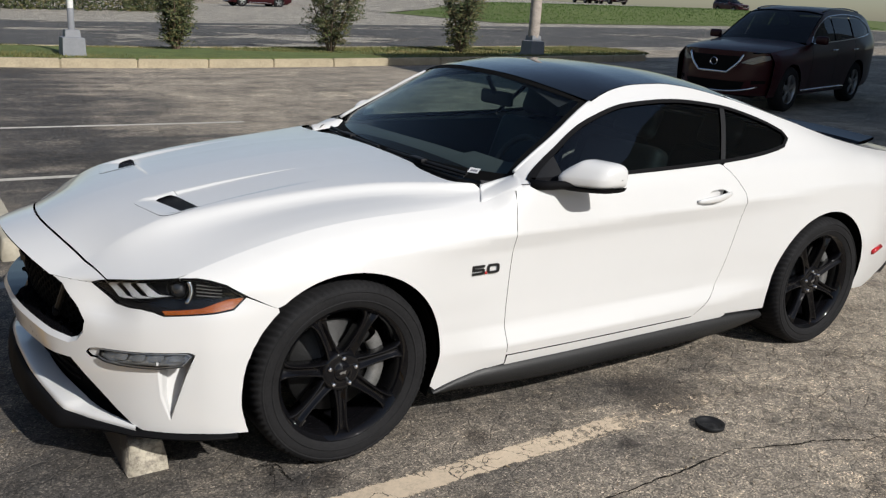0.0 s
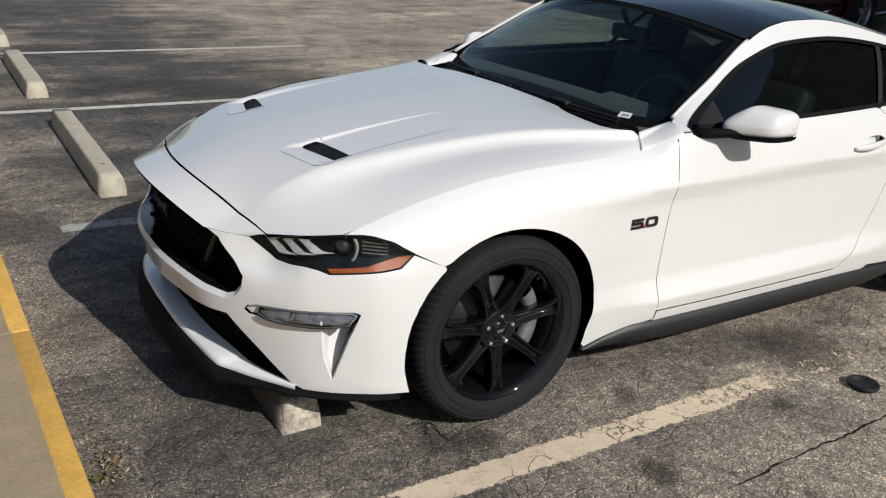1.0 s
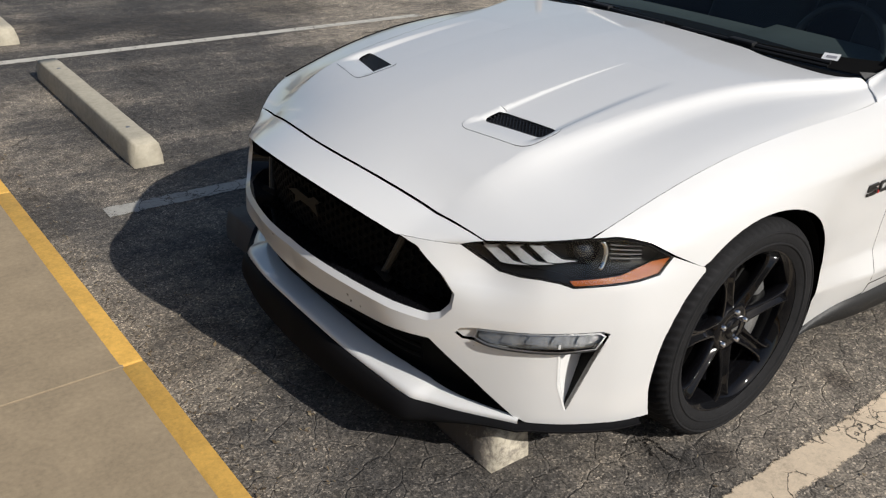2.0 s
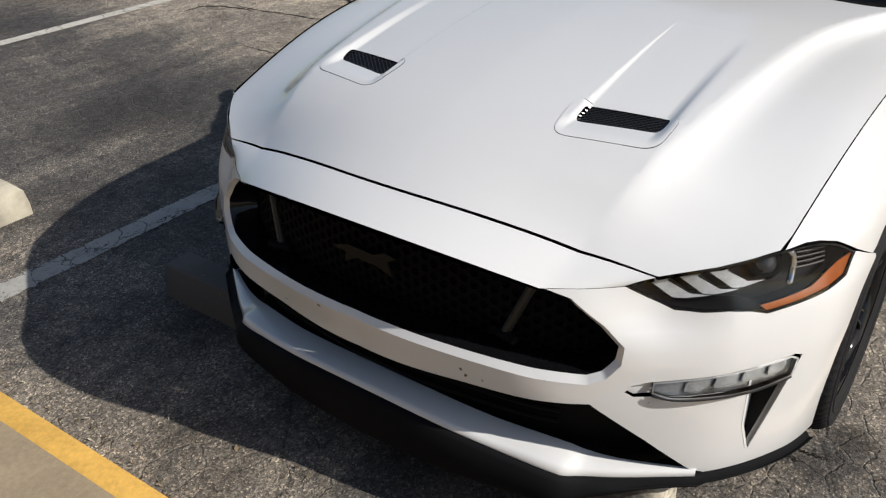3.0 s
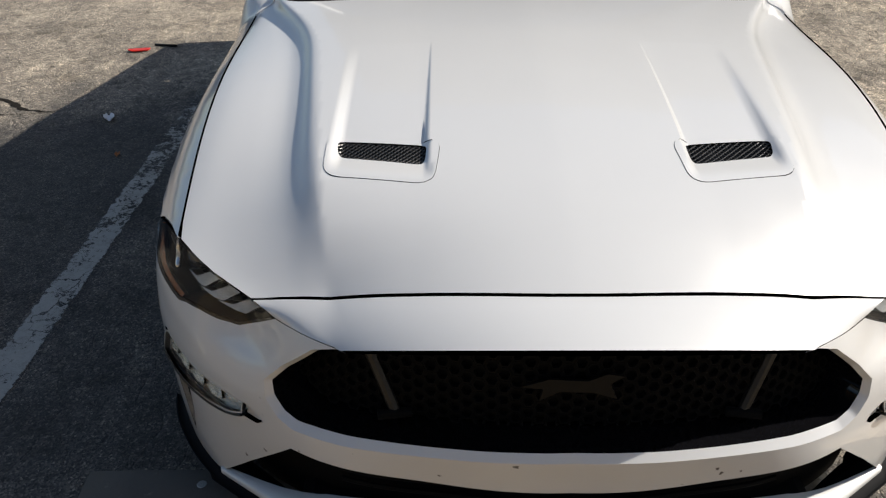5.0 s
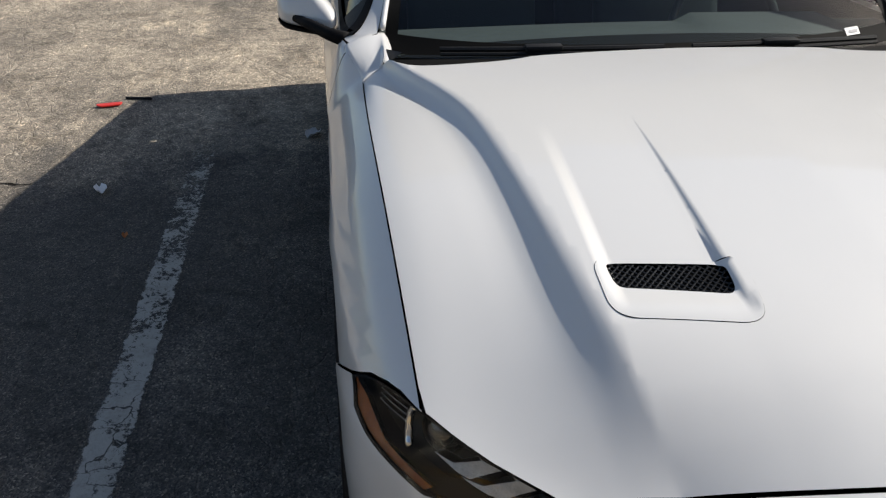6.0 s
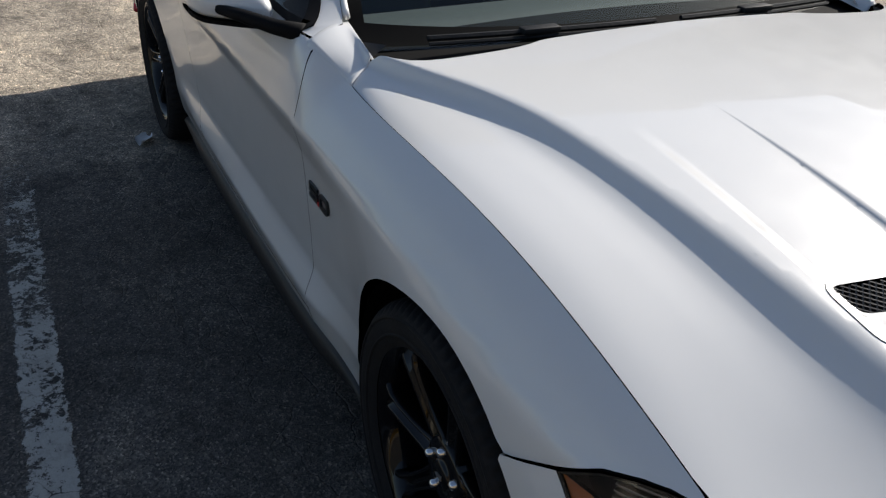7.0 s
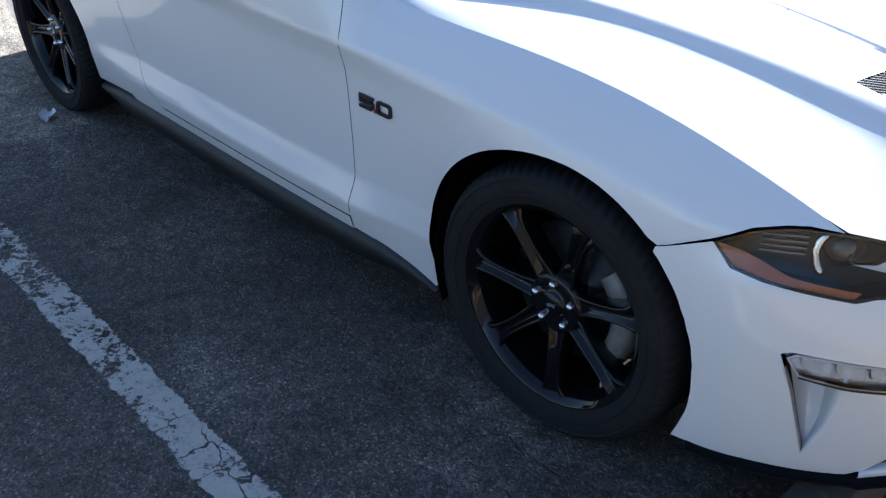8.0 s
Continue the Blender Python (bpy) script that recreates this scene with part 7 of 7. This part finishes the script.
    panel("grille", suv_face, [(-0.42, 0.90), (0.42, 0.90), (0.40, 0.82), (0.24, 0.62), (-0.24, 0.62), (-0.40, 0.82)], VOID_BLACK, root, "black grille", step=0.06, thick=0.0, lift=0.004)
    vee = bmesh.new()
    path = [(-0.47, 0.93), (-0.42, 0.82), (-0.25, 0.64), (0.25, 0.64), (0.42, 0.82), (0.47, 0.93)]
    path = smooth_line([path[0], path[1], path[2]], 8).tolist() + smooth_line([path[3], path[4], path[5]], 8).tolist()
    q = suv_face([p[0] for p in path], [p[1] for p in path]) + (-0.02, 0, 0)
    tube(vee, q, 0.022, 8)
    part("grille_chrome", vee, CHROME, root, "chrome V-shaped grille bar", smooth=50)
    badge = bmesh.new()
    lathe(badge, [(0.050, -0.01), (0.058, -0.02), (0.066, -0.01)], 24)
    bmesh.ops.transform(badge, matrix=Matrix.Translation((-0.985, 0, 0.80)) @ Matrix.Rotation(radians(-90), 4, "Z"), verts=badge.verts)
    part("emblem", badge, CHROME, root, "plain chrome ring emblem", smooth=50)
    panel("lower_intake", suv_face, [(-0.52, 0.50), (0.52, 0.50), (0.46, 0.34), (-0.46, 0.34)], VOID_BLACK, root, step=0.06, thick=0, lift=0.003)
    chin = bmesh.new()
    ys = np.linspace(-0.70, 0.70, 20)
    tube(chin, suv_face(ys, 0.33 + 0.10 * (np.abs(ys) / 0.7) ** 3) + (-0.012, 0, 0), 0.016, 8)
    part("chin_strip", chin, CHROME, root, "chrome lower bumper strip", smooth=50)
    ws = panel("windscreen", suv_screen, [(s, 0.0) for s in np.linspace(-1, 1, 15)] + [(s, 1.0) for s in np.linspace(1, -1, 15)], SUV_TINT, root, "dark windscreen", step=0.12, thick=0)
    tail_bm = bmesh.new()
    block(tail_bm, (3.70, -0.76, 0.40), (3.93, 0.76, 1.22), 0.08, segments=3)
    block(tail_bm, (3.50, -0.64, 1.18), (3.80, 0.64, 1.50), 0.06, segments=3)
    part("tailgate", tail_bm, paint, root, "tailgate", smooth=40)
    core = bmesh.new()
    block(core, (-0.72, -0.60, 0.24), (3.7, 0.60, 0.34), 0.02)
    block(core, (0.42, -0.80, 0.26), (2.38, 0.80, 0.95), 0.04)
    block(core, (-0.70, -0.55, 0.3), (0.5, 0.55, 0.92), 0.04)
    block(core, (1.55, -0.70, 0.9), (1.75, 0.70, 1.35), 0.06)
    block(core, (2.45, -0.70, 0.9), (2.65, 0.70, 1.35), 0.06)
    part("underbody", core, VOID_BLACK, root)
    rails = bmesh.new()
    for s in (1, -1):
        xs = np.linspace(1.6, 3.3, 12)
        tube(rails, np.stack([xs, s * (U_RAIL_Y(xs) - 0.06), U_RAIL_Z(xs) + 0.030], 1), 0.012, 6)
    part("roof_rail", rails, STEEL, root, "silver roof rail", smooth=50)
    for x in (0.0, 2.82):
        for s in (1, -1):
            bm = bmesh.new()
            lathe(bm, [(0.24, -0.11), (0.30, -0.125), (0.345, -0.115), (0.37, -0.08), (0.372, 0.0), (0.37, 0.09), (0.30, 0.12), (0.24, 0.11)], 48)
            tyre = part("tyre", bm, RUBBER, root, "black tyre", smooth=40)
            m = pose(x, s * 0.80, 0.372, 0, 0, 0 if s < 0 else 180)
            tyre.matrix_basis = m
            bm = bmesh.new()
            lathe(bm, [(0.235, 0.08), (0.228, -0.06), (0.236, -0.10), (0.246, -0.112), (0.252, -0.105)], 48)
            lathe(bm, [(0.001, -0.09), (0.05, -0.09), (0.07, -0.07), (0.07, -0.02)], 20)
            for k in range(5):
                turn = Matrix.Rotation(2 * math.pi * k / 5, 4, "Y")
                for d in (-0.10, 0.10):
                    block(bm, (-0.014, -0.100, 0.05), (0.014, -0.07, 0.238), 0.004, turn @ Matrix.Rotation(d, 4, "Y"))
            part("rim", bm, STEEL, tyre, "machined grey alloy rim", smooth=35)
            bm = bmesh.new()
            lathe(bm, [(0.001, -0.02), (0.20, -0.02), (0.23, 0.0)], 24)
            part("hub_shadow", bm, VOID_BLACK, tyre)
            bm = bmesh.new()
            t = np.linspace(radians(-15), radians(195), 22)
            rows = [[bm.verts.new((x + r * math.cos(a), s * y, 0.37 + r * math.sin(a))) for a in t] for r, y in ((0.42, 0.80), (0.43, 0.55), (0.05, 0.54))]
            for p, q in zip(rows, rows[1:]):
                for k in range(21):
                    bm.faces.new((p[k], p[k + 1], q[k + 1], q[k]))
            part("wheel_liner", bm, VOID_BLACK, root)
    return root


suv = build_suv(RED_PAINT, "dark red sport utility car with chrome grille in the shade")
suv.matrix_basis = pose(11.35, 6.45, float(ground_z(11.35, 6.45)), 0, -1.5, 12)

for x, y, z, turn in ((21.0, 58.0, 0.0, 3), (57, 60, 0.925, 70), (62, 62, 0.925, 75), (86, 66, 0.925, 80)):
    far_car = copy_thing(suv, pose(x, y, float(ground_z(x, y)) + z, 0, 0, turn))
    tagged(far_car, "dark car parked far off across the lane")

# ---- litter on the asphalt ----
RED_PLASTIC = material("red_plastic", (0.62, 0.03, 0.02), 0.4)
PAPER = dirty("grey_paper", (0.80, 0.80, 0.80), 0.8, 30, 0.8, 1.1)
DRY_LEAF = dirty("dry_leaf", (0.42, 0.15, 0.04), 0.8, 40, 0.6, 1.3)


def on_ground(x, y, rz=0, lift=0.0, rx=0):
    return pose(x, y, float(ground_z(x, y)) + lift, rx, 0, rz)


bm = bmesh.new()
lathe(bm, [(0.030, 0.004), (0.040, 0.003), (0.050, 0.014), (0.058, 0.022), (0.061, 0.021), (0.059, 0.006), (0.052, 0.0), (0.0005, 0.0), (0.0005, 0.004), (0.030, 0.004)], 40, "z")
thing("bottle_lid", bm, SATIN_BLACK, "round black plastic lid lying on the asphalt", "lid", on_ground(1.47, -1.355), smooth=35)
bm = bmesh.new()
prism(bm, rounded([(-0.07, -0.022), (0.05, -0.028), (0.075, 0.0), (0.045, 0.026), (-0.06, 0.022)], 0.012, 3), 0.0, 0.006)
for v in bm.verts:
    v.co.z += 0.012 * abs(v.co.x) / 0.07
thing("plastic_scrap", bm, RED_PLASTIC, "bent red plastic scrap on the asphalt", "litter", on_ground(3.25, 2.19, 100))
bm = bmesh.new()
tube(bm, [(-0.075, 0, 0.008), (0.0, 0.006, 0.010), (0.075, 0, 0.008)], 0.008, 8)
thing("dark_stick", bm, SATIN_BLACK, "thin black stick on the asphalt", "litter", on_ground(3.36, 2.05, 80), smooth=50)
for x, y, r, size, mat, label in ((2.06, 1.975, 20, 0.045, PAPER, "small pale scrap on the shaded asphalt"), (2.655, 1.045, -30, 0.055, PAPER, "crumpled white scrap on the shaded asphalt"),
                                  (-1.215, -0.600, 40, 0.020, DRY_LEAF, "curled orange-brown leaf beside the kerb"),
                                  (1.60, 1.78, 10, 0.02, DRY_LEAF, "small brown leaf on the asphalt")):
    bm = bmesh.new()
    g = bmesh.ops.create_grid(bm, x_segments=6, y_segments=4, size=1)
    rr = random.Random(int(x * 100) + 7)
    for v in bm.verts:
        u, w = v.co.x, v.co.y
        v.co = Vector((u * size, w * size * 0.62 * (1 - 0.6 * abs(u) ** 2), size * (0.10 + 0.35 * w * w + 0.16 * rr.random())))
    bmesh.ops.solidify(bm, geom=bm.faces, thickness=0.0012)
    thing("leaf" if mat is DRY_LEAF else "paper_scrap", bm, mat, label, "leaf" if mat is DRY_LEAF else "litter", on_ground(x, y, r, 0.001), smooth=60)

# crumbs of leaves and twigs swept against the kerb
CRUMB = material("leaf_crumbs", (0.2, 0.14, 0.08), 0.9)
cn = Nodes(CRUMB)
pick = cn.t.nodes.new("ShaderNodeNewGeometry")
cn.colour(cn.ramp(pick.outputs["Random Per Island"], (0.0, (0.05, 0.035, 0.02)), (0.45, (0.16, 0.11, 0.06)), (0.75, (0.30, 0.24, 0.15)), (1.0, (0.52, 0.46, 0.34))))
rnd = random.Random(21)
crumbs = bmesh.new()
for k in range(900):
    if k < 330:
        x, y = -1.265 + abs(rnd.gauss(0, 0.045)), -0.60 + rnd.gauss(0, 0.055)
    elif k < 620:
        x, y = -1.29 + abs(rnd.gauss(0, 0.03)), rnd.uniform(-2.0, 2.6)
    else:
        x, y = rnd.uniform(-1.2, 2.2), rnd.uniform(-2.2, -0.75) if rnd.random() < 0.6 else rnd.uniform(-0.4, 0.9) * 1.2
        if x > -0.9 and y > -0.95:
            x = rnd.uniform(-1.2, -0.95)
    a, l = rnd.uniform(0, 6.28), rnd.uniform(0.004, 0.011)
    b = l * rnd.uniform(0.15, 0.6)
    u, w = Vector((math.cos(a) * l, math.sin(a) * l, rnd.uniform(-0.2, 0.6) * l)), Vector((-math.sin(a) * b, math.cos(a) * b, 0))
    c = Vector((x, y, float(ground_z(x, y)) + 0.004 + rnd.uniform(0, 0.006 if k >= 330 else 0.018)))
    crumbs.faces.new([crumbs.verts.new(c + q) for q in (-u, w, u, -w)])
thing("leaf_crumbs", crumbs, CRUMB, "dry brown leaf crumbs and twigs along the kerb", "leaf litter", kind="stuff")
sprig = bmesh.new()
for k in range(7):
    a = 0.9 * k
    c, u = Vector((0, 0, 0.004)), Vector((math.cos(a) * 0.022, math.sin(a) * 0.022, 0.016))
    w = Vector((-math.sin(a) * 0.008, math.cos(a) * 0.008, 0))
    sprig.faces.new([sprig.verts.new(c + q) for q in (Vector((0, 0, 0)), u * 0.6 + w, u, u * 0.6 - w)])
bmesh.ops.solidify(sprig, geom=sprig.faces, thickness=0.001)
thing("weed_sprig", sprig, BLADE, "small green weed beside the kerb", "weed", on_ground(-1.285, -0.665), smooth=40)
